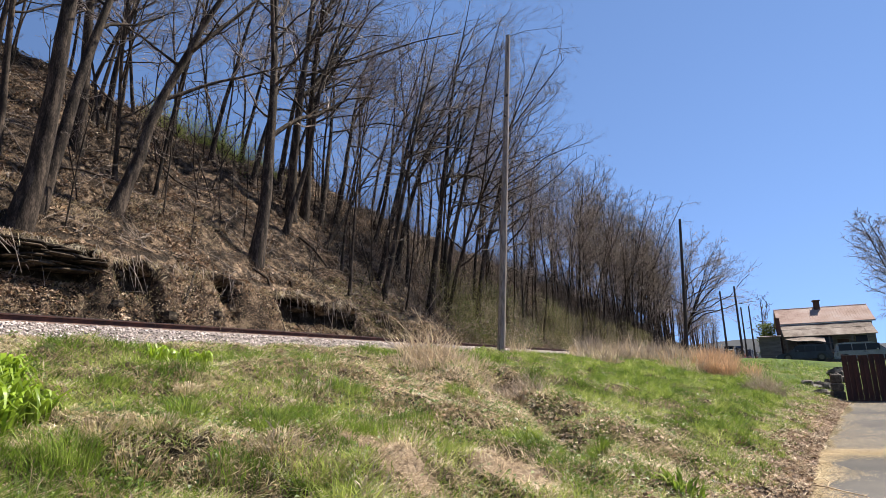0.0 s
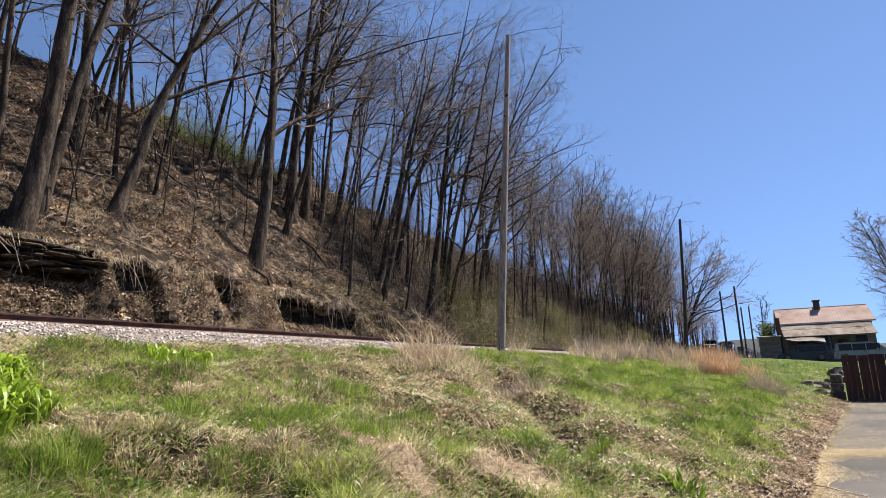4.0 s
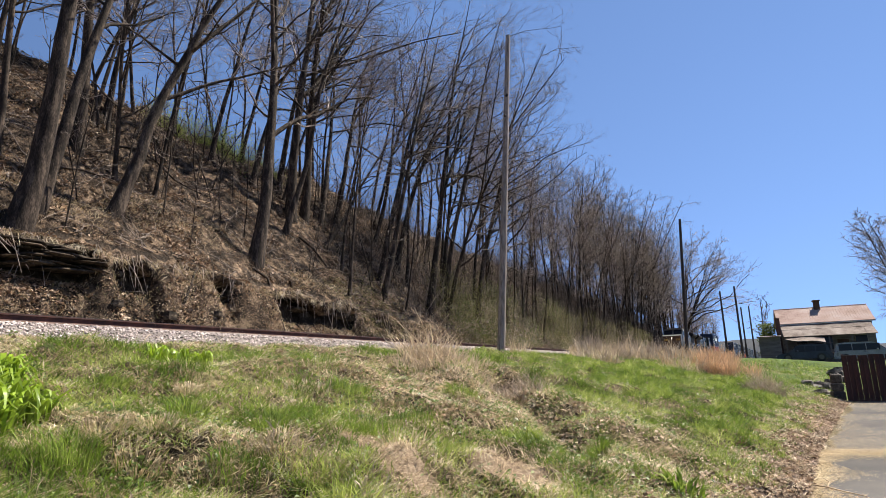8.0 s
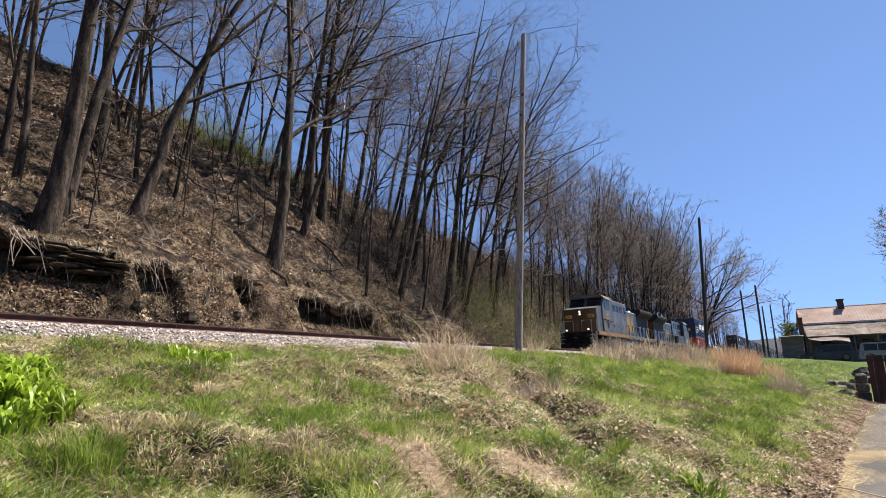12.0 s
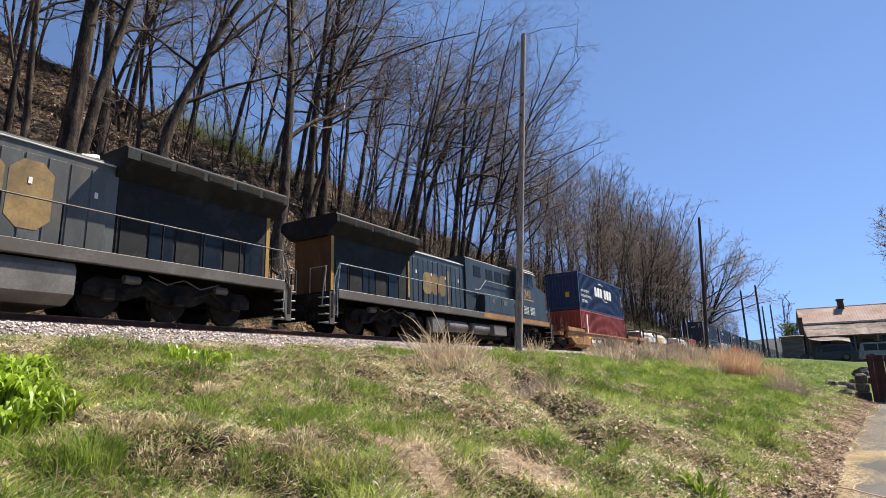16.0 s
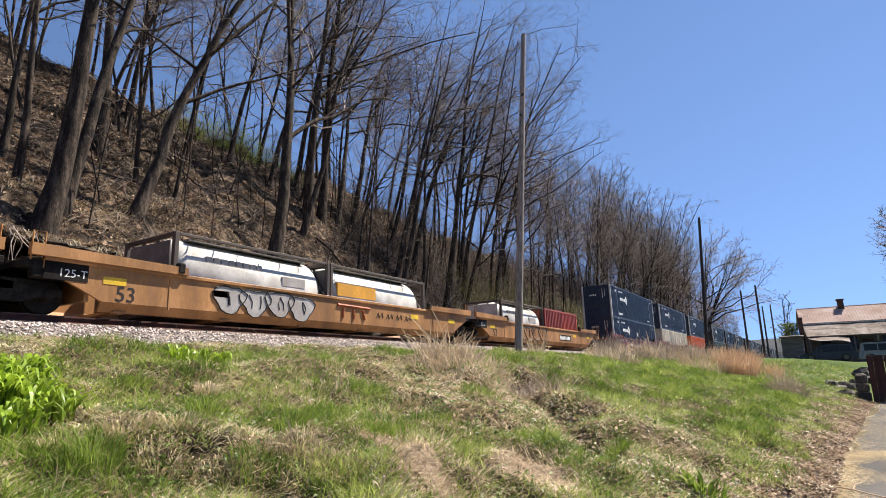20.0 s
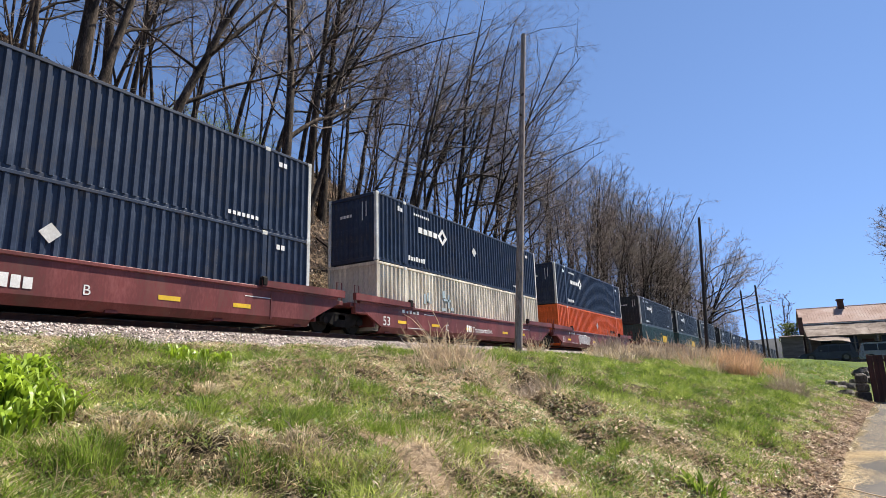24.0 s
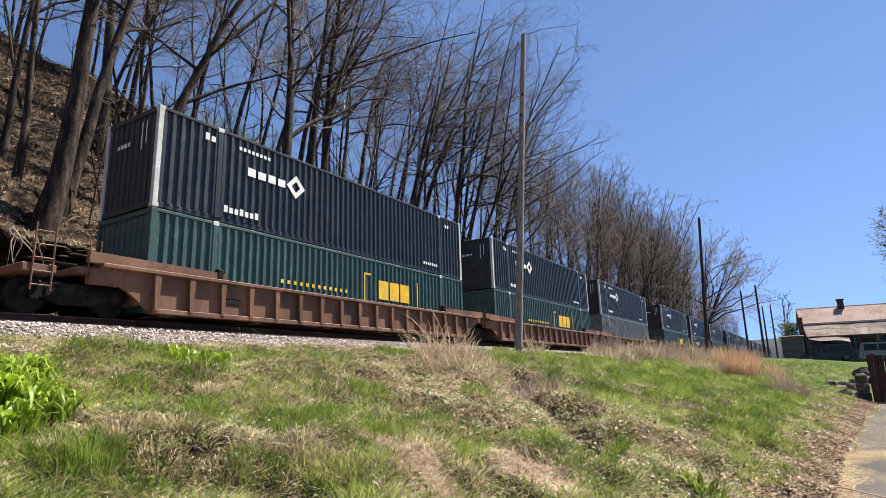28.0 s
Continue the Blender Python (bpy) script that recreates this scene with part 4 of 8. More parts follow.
    stuff("bleached_scraps", V, F, M_BLEACHED, "bleached scraps of leaf and stem in the grass", "leaves")
    # fine straw washed down over the open soil
    x, y = rs.uniform(3.2, 6.4, 26000), rs.uniform(1.2, 4.0, 26000)
    keep = rs.rand(26000) < 0.6 * bare_soil(x, y) + 0.05
    x, y = x[keep], y[keep]
    n = len(x)
    V, F = blades(rs, on_ground(x, y, 0.004), rs.uniform(0.002, 0.02, n), rs.normal(0, 0.035, (n, 2)) + [0.03, -0.09], np.full(n, 0.006), 0.0)
    stuff("washed_straw", V, F, M_PALESTRAW, "fine pale straw washed down over bare soil", "straw")
    # dead leaves, thickest at the foot of the bank
    x, y = scatter(rs, 240000, 34)
    up = y - np.interp(x, *FOOT)
    foot = np.exp(-((up - 0.4) / 0.5) ** 2)
    wash = np.exp(-(gully_side(x, y) / 0.5) ** 2) * (x > 4.5) * (x < 11.5)
    keep = rs.rand(len(x)) < np.clip(0.06 + 0.14 * sstep(4, 7, x) + 0.8 * foot * (x > 4) + 0.4 * wash + 0.5 * np.exp(-(((x - 7.8) / 2.0) ** 2 + ((y - 3.9) / 1.5) ** 2)) + 0.5 * np.exp(-((y - 10.6) / 1.3) ** 2) * (x > 5) - 0.2 * lushness(x, y), 0.05, 1) * (1 - 0.9 * bare_soil(x, y))
    x, y = x[keep], y[keep]
    V, F = strewn(rs, on_ground(x, y), rs.uniform(0.035, 0.085, len(x)) * (1 + 0.015 * np.hypot(x, y)))
    stuff("dead_leaves", V, F, M_LEAF, "scattered dry brown leaves on the bank", "leaves")
    # leaves and straw blown along the edge of the drive
    x = 6 + 23 * rs.rand(30000) ** 1.1
    y = np.interp(x, *FOOT) + np.abs(rs.normal(0, 0.38, 30000)) - 0.1
    V, F = strewn(rs, on_ground(x, y, 0.012), rs.uniform(0.05, 0.105, 30000))
    cut = 4 * 17000
    stuff("drive_leaves", V[:cut], F[(F < cut).all(1)], M_HILLLEAF, "dry brown leaves along the edge of the drive", "leaves")
    stuff("drive_leaves", V[cut:], F[(F >= cut).all(1)] - cut, M_LEAF, "pale dry leaves along the edge of the drive", "leaves")
    # a rim of straw along the edge, a band across the drive, thin drifts beyond it
    x = np.concatenate([7.5 + 5.5 * rs.rand(9000), rs.normal(12.7, 0.30, 11000), 13 + 17 * rs.rand(42000) ** 1.2])
    y = np.interp(x, *FOOT) - 0.12 - np.abs(rs.normal(0, 0.2, len(x))) * (1 + 0.6 * np.sin(3.1 * x))
    q = 2.0 * rs.rand(11000) ** 1.3
    y[9000:20000] = np.interp(x[9000:20000], *FOOT) - 0.1 - q
    x[9000:20000] += 0.75 * q + 0.2 * np.sin(5 * q)
    y[20000:] = np.interp(x[20000:], *FOOT) - 0.15 - 4.8 * rs.rand(42000) ** 1.2
    keep = (np.arange(len(x)) < 20000) | (rs.rand(len(x)) < np.clip(2.6 * lumps(x * 0.6, y + 50, 1.0) - 0.75, 0.06, 1))
    x, y = x[keep], y[keep]
    V, F = blades(rs, on_ground(x, y, 0.012), rs.uniform(0.002, 0.012, len(x)), rs.normal(0, 0.045, (len(x), 2)), np.full(len(x), 0.009), 0.0)
    stuff("loose_straw", V, F, M_LOOSESTRAW, "loose yellow straw on the drive", "straw")


build_grass()


def clump(name, label, category, mt, x, y, n, radius, tall, wide, droop, seed, group="", dz=0.0, arch=0.25):
    """One plant: many blades out of one root."""
    rs = np.random.RandomState(seed)
    a, r = rs.uniform(0, 6.28, n), radius * np.sqrt(rs.rand(n))
    P = on_ground(x + r * np.cos(a), y + r * np.sin(a), dz) - [x, y, 0]
    h = tall * rs.uniform(0.45, 1.0, n)
    out = np.stack([np.cos(a), np.sin(a)], 1) * (h * droop * rs.uniform(0.3, 1.0, n))[:, None] + rs.normal(0, 0.16 * tall, (n, 2))
    V, F = blades(rs, P, h, out, np.full(n, wide) * rs.uniform(0.6, 1.2, n), 0.8, arch)
    ob = new(name, fast_mesh(name, V, F, mt))
    ob.location = (x, y, 0)
    return tagged(ob, label, category, group)


def rosette(name, label, category, mt, x, y, n, radius, tall, wide, seed, group=""):
    """One plant of long leaves that rise and arch over on all sides."""
    rs = np.random.RandomState(seed)
    pieces = []
    t = np.array([0.0, 0.3, 0.55, 0.78, 1.0])
    w = np.array([0.6, 1.0, 0.95, 0.65, 0.04])
    for _ in range(n):
        a, r = rs.uniform(0, 6.283), radius * math.sqrt(rs.rand())
        px, py = x + r * math.cos(a), y + r * math.sin(a)
        b = a + rs.normal(0, 0.8)
        h, reach = tall * rs.uniform(0.55, 1.0), tall * rs.uniform(0.2, 0.8)
        turn = rs.normal(0, 0.25)
        top = rs.uniform(0.5, 0.85)
        up = h * (1 - ((t - top) / top) ** 2) + (h * 0.12 * (t > top))
        out = reach * t ** 1.4
        c = np.stack([px - x + out * np.cos(b + turn * t), py - y + out * np.sin(b + turn * t), ground_z(px, py) - 0.02 + up], 1)
        s = np.stack([-np.sin(b + turn * t), np.cos(b + turn * t), rs.uniform(-0.5, 0.5) * np.ones(5)], 1) * (w * wide * rs.uniform(0.35, 0.6))[:, None]
        V = np.concatenate([c - s, c + s])
        k = np.arange(4)
        pieces.append((V, np.stack([k, k + 1, k + 6, k + 5], 1)))
    V, F = joined(pieces)
    ob = new(name, fast_mesh(name, V, F, mt, True))
    ob.location = (x, y, 0)
    return tagged(ob, label, category, group)


# daylilies at the crest
for k, (x, y, r, t) in enumerate(((1.65, 4.95, 0.34, 0.36), (2.0, 5.2, 0.28, 0.34), (1.45, 5.3, 0.32, 0.38), (2.05, 4.75, 0.25, 0.30), (1.7, 4.5, 0.26, 0.28), (1.2, 4.7, 0.32, 0.36), (1.85, 5.6, 0.3, 0.36))):
    rosette("daylily_plant", "bright green daylily clump on the bank", "plant", M_LILY, x, y, 210, r, t, 0.031, 31 + k, "daylilies on the bank")
for k, (x, y, t) in enumerate(((4.35, 6.5, 0.24), (4.65, 6.6, 0.27), (4.9, 6.45, 0.2))):
    rosette("daylily_plant", "small bright green daylily clump near the ballast", "plant", M_LILY, x, y, 60, 0.13, t, 0.026, 41 + k, "daylilies on the bank")
clump("broad_leaf_weed", "dark green leafy weed at the foot of the bank", "plant", M_GRASS, 6.35, 1.02, 70, 0.16, 0.26, 0.035, 0.7, 45)
clump("broad_leaf_weed", "dark green grass tuft below the pole", "plant", M_GRASS, 12.4, 6.0, 160, 0.4, 0.3, 0.014, 0.4, 46)
clump("broad_leaf_weed", "dark green grass tuft at the pole's foot", "plant", M_GRASS, 18.2, 8.2, 220, 0.6, 0.4, 0.018, 0.4, 47)
# tussocks of the bank, dry and green: x, y
DRY_TUSSOCKS = ((1.94, 4.07), (2.29, 3.97), (2.63, 3.94), (3.01, 3.50), (5.12, 4.82), (3.81, 5.19), (2.40, 4.62), (3.18, 3.23), (3.23, 2.94), (2.61, 3.39), (5.95, 4.17), (2.35, 3.65))
GREEN_TUSSOCKS = ((3.26, 5.53), (3.02, 4.11), (5.56, 4.55), (4.40, 3.40), (3.40, 3.57), (1.98, 3.75), (2.81, 3.26), (5.06, 3.41), (7.14, 2.08), (12.30, 5.90), (6.91, 3.75), (6.13, 5.61))
for k, (x, y) in enumerate(DRY_TUSSOCKS):
    clump("dry_tussock", "combed tussock of pale dry grass on the bank", "grass tussock", M_STRAW, x, y, 260, 0.10 + 0.008 * (k % 5) * x, 0.13 + 0.02 * (k % 3), 0.007, 1.5, 300 + k, "dry tussocks on the bank", arch=0.5)
for k, (x, y) in enumerate(GREEN_TUSSOCKS):
    clump("grass_tuft", "deep green grass tuft on the bank", "grass tuft", M_GRASS, x, y, 320, 0.13 + 0.01 * (k % 4) * x, 0.2 + 0.03 * (k % 3), 0.006, 0.5, 320 + k, "green tufts on the bank")
# dead stems on the bank: x, y, stems, radius, height
DEAD_STEMS = ((1.45, 2.55, 90, 0.25, 0.4), (1.75, 2.75, 70, 0.25, 0.35), (1.3, 2.95, 70, 0.25, 0.35), (5.1, 4.9, 160, 0.22, 0.16), (4.9, 5.3, 120, 0.2, 0.16), (3.3, 2.6, 90, 0.2, 0.25), (4.3, 2.9, 90, 0.22, 0.25), (3.2, 3.2, 80, 0.2, 0.22), (6.0, 5.4, 120, 0.25, 0.2))


def stalk_clump(label, mt, x, y, n, radius, tall, wide, seed, group, lean=1.0):
    """One clump of dry stalks: kinked, leaning all ways, with ragged heads."""
    rs = np.random.RandomState(seed)
    pieces = []
    for _ in range(n):
        a, q = rs.uniform(0, 6.283), radius * math.sqrt(rs.rand())
        p = np.array([q * math.cos(a), q * math.sin(a), ground_z(x + q * math.cos(a), y + q * math.sin(a)) - 0.02])
        d = np.array([0.35 * lean * math.cos(a), 0.35 * lean * math.sin(a), 1.0]) + rs.normal(0, 0.28 * lean, 3)
        h = tall * rs.uniform(0.25, 1.0) ** 1.3
        pts = [p]
        for _ in range(4):
            d = d / np.linalg.norm(d)
            pts.append(pts[-1] + d * h / 4)
            d = d + rs.normal(0, 0.28 * lean, 3) - np.array([0, 0, 0.12 * lean])
        C = np.array(pts)
        s = np.cross(C[1] - C[0], rs.normal(0, 1, 3))
        s = s / np.linalg.norm(s) * wide * rs.uniform(0.3, 0.8)
        taper = np.array([1, 0.9, 0.8, 1.2 if rs.rand() < 0.5 else 0.6, 0.15])[:, None]
        V = np.concatenate([C - s * taper, C + s * taper])
        k = np.arange(4)
        pieces.append((V, np.stack([k, k + 1, k + 6, k + 5], 1)))
    V, F = joined(pieces)
    ob = new("tall_dry_grass", fast_mesh("tall_dry_grass", V, F, mt))
    ob.location = (x, y, 0)
    return tagged(ob, label, "grass clump", group)


# tall straw clumps
for k, (x, y, n, r, t) in enumerate(((10.1, 6.4, 300, 0.42, 1.05), (9.7, 5.8, 260, 0.5, 0.6), (10.8, 6.6, 260, 0.5, 0.8), (9.1, 6.1, 200, 0.45, 0.4), (10.3, 5.5, 220, 0.55, 0.4), (9.4, 5.1, 200, 0.5, 0.3), (11.2, 6.0, 200, 0.5, 0.5))):
    stalk_clump("tall clump of pale dry grass stalks", M_PALESTRAW, x, y, n, r, t, 0.013, 51 + k, "dry grass clumps")
stalk_clump("tall clump of pale dry grass stalks", M_PALESTRAW, 10.0, 6.3, 7, 0.12, 1.75, 0.02, 60, "dry grass clumps")
for k, (x, y, n, r, t) in enumerate(((18.9, 8.0, 90, 0.3, 1.0), (27.2, 2.5, 420, 0.5, 1.25), (28.2, 2.9, 420, 0.55, 1.4), (29.2, 2.4, 320, 0.5, 1.25), (29.5, 1.4, 120, 0.35, 0.9))):
    mt = M_REDGRASS if k else M_PALESTRAW
    stalk_clump(("russet" if k else "pale") + " clump of tall dry grass", mt, x, y, int(n * 2.2), r, t, 0.014, 61 + k, "dry grass clumps", 0.6)

for k, (x, y, n, r, t, mt) in enumerate(((26.3, 3.6, 130, 0.6, 1.25, M_PALESTRAW), (27.6, 4.2, 130, 0.7, 1.3, M_REDGRASS), (25.4, 3.9, 90, 0.5, 0.8, M_PALESTRAW), (28.6, 1.0, 110, 0.5, 0.9, M_PALESTRAW), (26.8, 1.5, 90, 0.5, 0.7, M_PALESTRAW))):
    stalk_clump("thin clump of tall pale dry grass", mt, x, y, n, r, t, 0.016, 80 + k, "dry grass clumps", 0.8)
for k, (x, y, r, t) in enumerate(((23.3, 0.78, 0.40, 1.25), (23.8, 0.55, 0.3, 0.9), (23.0, 1.1, 0.3, 0.8))):
    stalk_clump("round tangle of dead grey-brown twigs on the bank", M_BRUSH, x, y, 420, r, 0.8 * t, 0.008, 90 + k, "brush tangles", 1.05)


# ragged tall weeds on the crest beyond the pole
rw = np.random.RandomState(68)
for k in range(44):
    x = 23 + 26 * rw.rand()
    y = rw.uniform(6.4, min(0.31 * x, 10.6))
    stalk_clump("ragged clump of tan dead weeds on the crest", (M_PALESTRAW, M_STRAW, M_BRUSH, M_PALESTRAW)[k % 4], x, y, 110, 0.75, rw.uniform(0.7, 1.7) * (0.65 if x < 26 else 1), 0.024, 200 + k, "dead weeds on the crest", 1.05)
# lone stems that stand up beside the ballast
for k, (x, n, t) in enumerate(((6.0, 3, 0.5), (7.6, 4, 0.8), (9.2, 5, 0.75), (9.8, 6, 0.6), (10.6, 4, 0.7), (12.2, 4, 0.6), (13.6, 4, 0.55), (16.6, 5, 0.6))):
    stalk_clump("few thin dead stems standing beside the ballast", M_PALESTRAW, x, 11.9, n, 0.2, t + 0.25, 0.012, 260 + k, "stems beside the ballast")
# dead stems on the near bank
for k, (x, y, n, rad, t) in enumerate(DEAD_STEMS):
    stalk_clump("low tangle of dead grey-tan stems in the grass", M_BRUSH if k % 2 else M_STRAW, x, y, n, rad, t, 0.008, 240 + k, "dead stems on the bank")


def sod_reach(x):
    """How far the sod overhangs the cut along x."""
    return np.where((x > 8.2) & (x < 10.4), 0.15, 0.6 * np.minimum(hollow(x), 0.75)) + 0.35 * (lumps(x, 5 + 0 * x, 0.5) - 0.6)


def sod_rise(x):
    return 0.34 * (lumps(x, 3 + 0 * x, 1.1) - 0.5) + 0.2 * (lumps(x, 8 + 0 * x, 0.4) - 0.5)


def build_brush():
    rs = np.random.RandomState(77)
    # tall dry weeds on the crest beyond the pole
    n = 15000
    x = 26 + 75 * rs.rand(n) ** 1.2
    y = np.clip(rs.normal(8.6, 1.8, n), 4.5, 12.2)
    keep = (rs.rand(n) < np.clip(3.4 * lumps(x, y, 2.2) - 1.5, 0.02, 1)) & (y < 0.31 * x)
    x, y = x[keep], y[keep]
    n = len(x)
    tall = rs.uniform(0.3, 1.0, n) * (0.55 + 0.45 * sstep(26, 40, x)) * (1 + 0.6 * (rs.rand(n) > 0.85))
    V, F = blades(rs, on_ground(x, y), tall, rs.normal(0, 0.2, (n, 2)), 0.012 + 0.0006 * x, 0.4)
    stuff("tall_weeds", V, F, M_BRUSH, "tall brown dead weeds along the crest", "weeds")
    n = 1300
    x = 26 + 60 * rs.rand(n)
    y = rs.uniform(0.27, 0.31, n) * x
    y = np.where(y > 12.2, rs.uniform(8, 12.2, n), y)
    V, F = blades(rs, on_ground(x, y), rs.uniform(0.5, 1.5, n), rs.normal(0, 0.25, (n, 2)), 0.02 + 0.0006 * x, 0.4)
    stuff("dead_weeds", V, F, M_BRUSH, "dead grey-brown weeds beside the track", "weeds")
    # twiggy brush on the bank
    for k, (bx, by, r, t, m) in enumerate(((9.9, 4.2, 0.6, 0.3, 420), (22.6, 0.4, 0.3, 0.3, 200), (10.6, 4.6, 0.45, 0.28, 260))):
        a, q = rs.uniform(0, 6.28, m), r * np.sqrt(rs.rand(m))
        px, py = bx + q * np.cos(a), by + q * np.sin(a)
        V, F = blades(rs, on_ground(px, py), rs.uniform(0.1, t, m), rs.normal(0, 0.25 * r, (m, 2)), np.full(m, 0.010), 0.0)
        ob = new("brush_tangle", fast_mesh("brush_tangle", V, F, M_BRUSH))
        tagged(ob, "tangle of dead grey-brown brush on the bank", "brush", "brush tangles")
    # undergrowth of the far side: thin woody stems, budding leaves, hanging grass
    n = 9000
    x = 23 + 110 * rs.rand(n) ** 1.3
    y = 18.3 + 8 * rs.rand(n) ** 1.3
    grown = (0.2 + 0.8 * sstep(26, 44, x)) * np.clip(2.2 * lumps(x, y, 2.6) - 0.35, 0.12, 1.2)
    tall = rs.uniform(0.5, 3.6, n) * grown
    d = rs.normal(0, 0.55, (n, 3)) * [1, 1, 0.3] + [0, -0.15, 1]
    line = [on_ground(x, y, -0.05)]
    for _ in range(5):
        d = d / np.linalg.norm(d, axis=1)[:, None]
        line.append(line[-1] + d * (tall / 5)[:, None])
        d = d + rs.normal(0, 0.42, (n, 3)) - [0, 0.03, 0.1]
    line = np.stack(line, 1)
    R = (0.006 + 0.00022 * x)[:, None] * rs.uniform(0.5, 1.5, (n, 1)) * np.linspace(1, 0.35, 6)
    cut = n * 7 // 10
    V, F = tubes_np(line[:cut], R[:cut], 3)
    stuff("woody_brush", V, F, M_TWIG, "leafless grey-brown brush along the foot of the hill", "brush")
    V, F = tubes_np(line[cut:], R[cut:], 3)
    stuff("pale_brush", V, F, M_BRUSH, "pale dry brush and vines along the foot of the hill", "brush")
    # thin leafless understorey among the trunks
    n = 9000
    x = 31 + 105 * rs.rand(n) ** 1.1
    y = 21 + 15 * rs.rand(n) ** 1.1
    tall = rs.uniform(1.0, 5.5, n) * sstep(28, 42, x) * np.clip(2.0 * lumps(x + 9, y, 3.0) - 0.2, 0.25, 1.2)
    d = rs.normal(0, 0.3, (n, 3)) * [1, 1, 0.3] + [0.05, -0.1, 1]
    line = [on_ground(x, y, -0.05)]
    for _ in range(5):
        d = d / np.linalg.norm(d, axis=1)[:, None]
        line.append(line[-1] + d * (tall / 5)[:, None])
        d = d + rs.normal(0, 0.26, (n, 3))
    line = np.stack(line, 1)
    side = rs.normal(0, 0.16, (n, 3)) * tall[:, None] + [0, 0, 0.1]
    fork = np.stack([line[:, 2], line[:, 2] + side, line[:, 2] + 1.7 * side + rs.normal(0, 0.05, (n, 3)) * tall[:, None] + [0, 0, 0.25]], 1)
    R = (0.008 + 0.0002 * x)[:, None] * rs.uniform(0.5, 1.5, (n, 1))
    h = n // 2
    for mt, a, b in ((M_BARK, 0, h), (M_TWIG, h, n)):
        V, F = joined([tubes_np(line[a:b], R[a:b] * np.linspace(1, 0.35, 6), 3), tubes_np(fork[a:b], R[a:b] * np.linspace(0.7, 0.3, 3), 3)])
        stuff("understorey", V, F, mt, "thin leafless understorey between the trunks", "brush")
    n = 60000
    x = 24 + 76 * rs.rand(n) ** 1.2
    y = 18.2 + 3.5 * rs.rand(n) ** 1.4
    keep = rs.rand(n) < np.clip(2.6 * lumps(x, 60 + 0 * x, 3.4) - 0.5, 0.05, 1)
    x, y = x[keep], y[keep]
    n = len(x)
    P = on_ground(x, y) + np.stack([np.zeros(n), np.zeros(n), 4.2 * rs.rand(n) ** 1.6 * sstep(22, 36, x)], 1)
    green = np.sin(0.35 * x) + 0.5 * np.sin(0.9 * x + 2) > -0.2
    V, F = strewn(rs, P[green], rs.uniform(0.04, 0.11, green.sum()) * (1 + x[green] / 120), 1.0)
    stuff("budding_leaves", V, F, M_OLIVE, "olive budding leaves on the brush", "leaves")
    # young green vines that climb the trunks at the foot of the woods
    n = 15000
    cx = rs.choice([37.0, 39.5, 42.0, 43.5, 45.0, 47.0, 50.0, 56.0], n)
    P = on_ground(cx + rs.normal(0, 0.8, n), 19.6 + rs.normal(0, 0.7, n))
    P[:, 2] += 5.2 * rs.rand(n) ** 1.5 * (0.55 + 0.45 * np.sin(1.7 * cx))
    V, F = strewn(rs, P, rs.uniform(0.05, 0.13, n), 1.0)
    stuff("green_vines", V, F, M_VINE, "young olive-green vine leaves on the brush", "leaves")
    n = 9000
    x = 4 + 30 * rs.rand(n)
    x = x[rs.rand(n) < np.clip(2.4 * lumps(x, 40 + 0 * x, 0.6) - 0.75, 0.04, 1)]
    n = len(x)
    y = 19.62 + 0.3 * rs.rand(n) - 0.7 * sod_reach(x)
    P = np.stack([x, y, np.interp(x, *CUT) + sod_rise(x)], 1)
    V, F = blades(rs, P, rs.uniform(-0.6, 0.15, n) * rs.uniform(0.4, 1, n), np.stack([rs.normal(0, 0.16, n), -rs.uniform(0.02, 0.3, n)], 1), np.full(n, 0.012), 0.9)
    stuff("hanging_grass", V, F, M_STRAW, "dry grass hanging over the cut", "grass")
    n = 16000
    x = 3 + 60 * rs.rand(n) ** 1.3
    y = 18.0 + 1.8 * rs.rand(n)
    keep = rs.rand(n) < np.clip(2 * lumps(x, y, 0.7) - 0.4, 0.05, 1)
    x, y = x[keep], y[keep]
    n = len(x)
    V, F = blades(rs, on_ground(x, y), rs.uniform(0.04, 0.26, n), rs.normal(0, 0.13, (n, 2)), np.full(n, 0.014), 0.4)
    h = n // 2
    stuff("ditch_grass", V[:4 * h], F[(F < 4 * h).all(1)], M_STRAW, "dry grass and weeds beyond the track", "grass")
    stuff("ditch_weeds", V[4 * h:], F[(F >= 4 * h).all(1)] - 4 * h, M_OLIVE, "olive weeds on the debris beyond the track", "weeds")
    n = 26000
    x = 3 + 34 * rs.rand(n)
    y = 18.2 + 1.5 * rs.rand(n)
    keep = rs.rand(n) < np.clip(2.4 * lumps(x + 6, y, 0.5) - 0.4, 0.12, 1) * (1 - 0.75 * hollow(x) * (y > 19.25))
    x, y = x[keep], y[keep]
    V, F = strewn(rs, on_ground(x, y, 0.02), rs.uniform(0.03, 0.085, len(x)), 0.5)
    stuff("debris_leaves", V, F, M_LEAF, "pale dry leaves on the debris below the cut", "leaves")
    n = 9000
    x = 3 + 34 * rs.rand(n)
    y = 18.3 + 1.3 * rs.rand(n)
    keep = rs.rand(n) < np.clip(2.6 * lumps(x + 21, y + 2, 0.9) - 0.9, 0.02, 1)
    x, y = x[keep], y[keep]
    n = len(x)
    V, F = blades(rs, on_ground(x, y), rs.uniform(0.03, 0.22, n), rs.normal(0, 0.13, (n, 2)) - [0, 0.1], np.full(n, 0.014), 0.3)
    stuff("debris_grass", V, F, M_STRAW, "dry grass tufts on the debris below the cut", "grass")
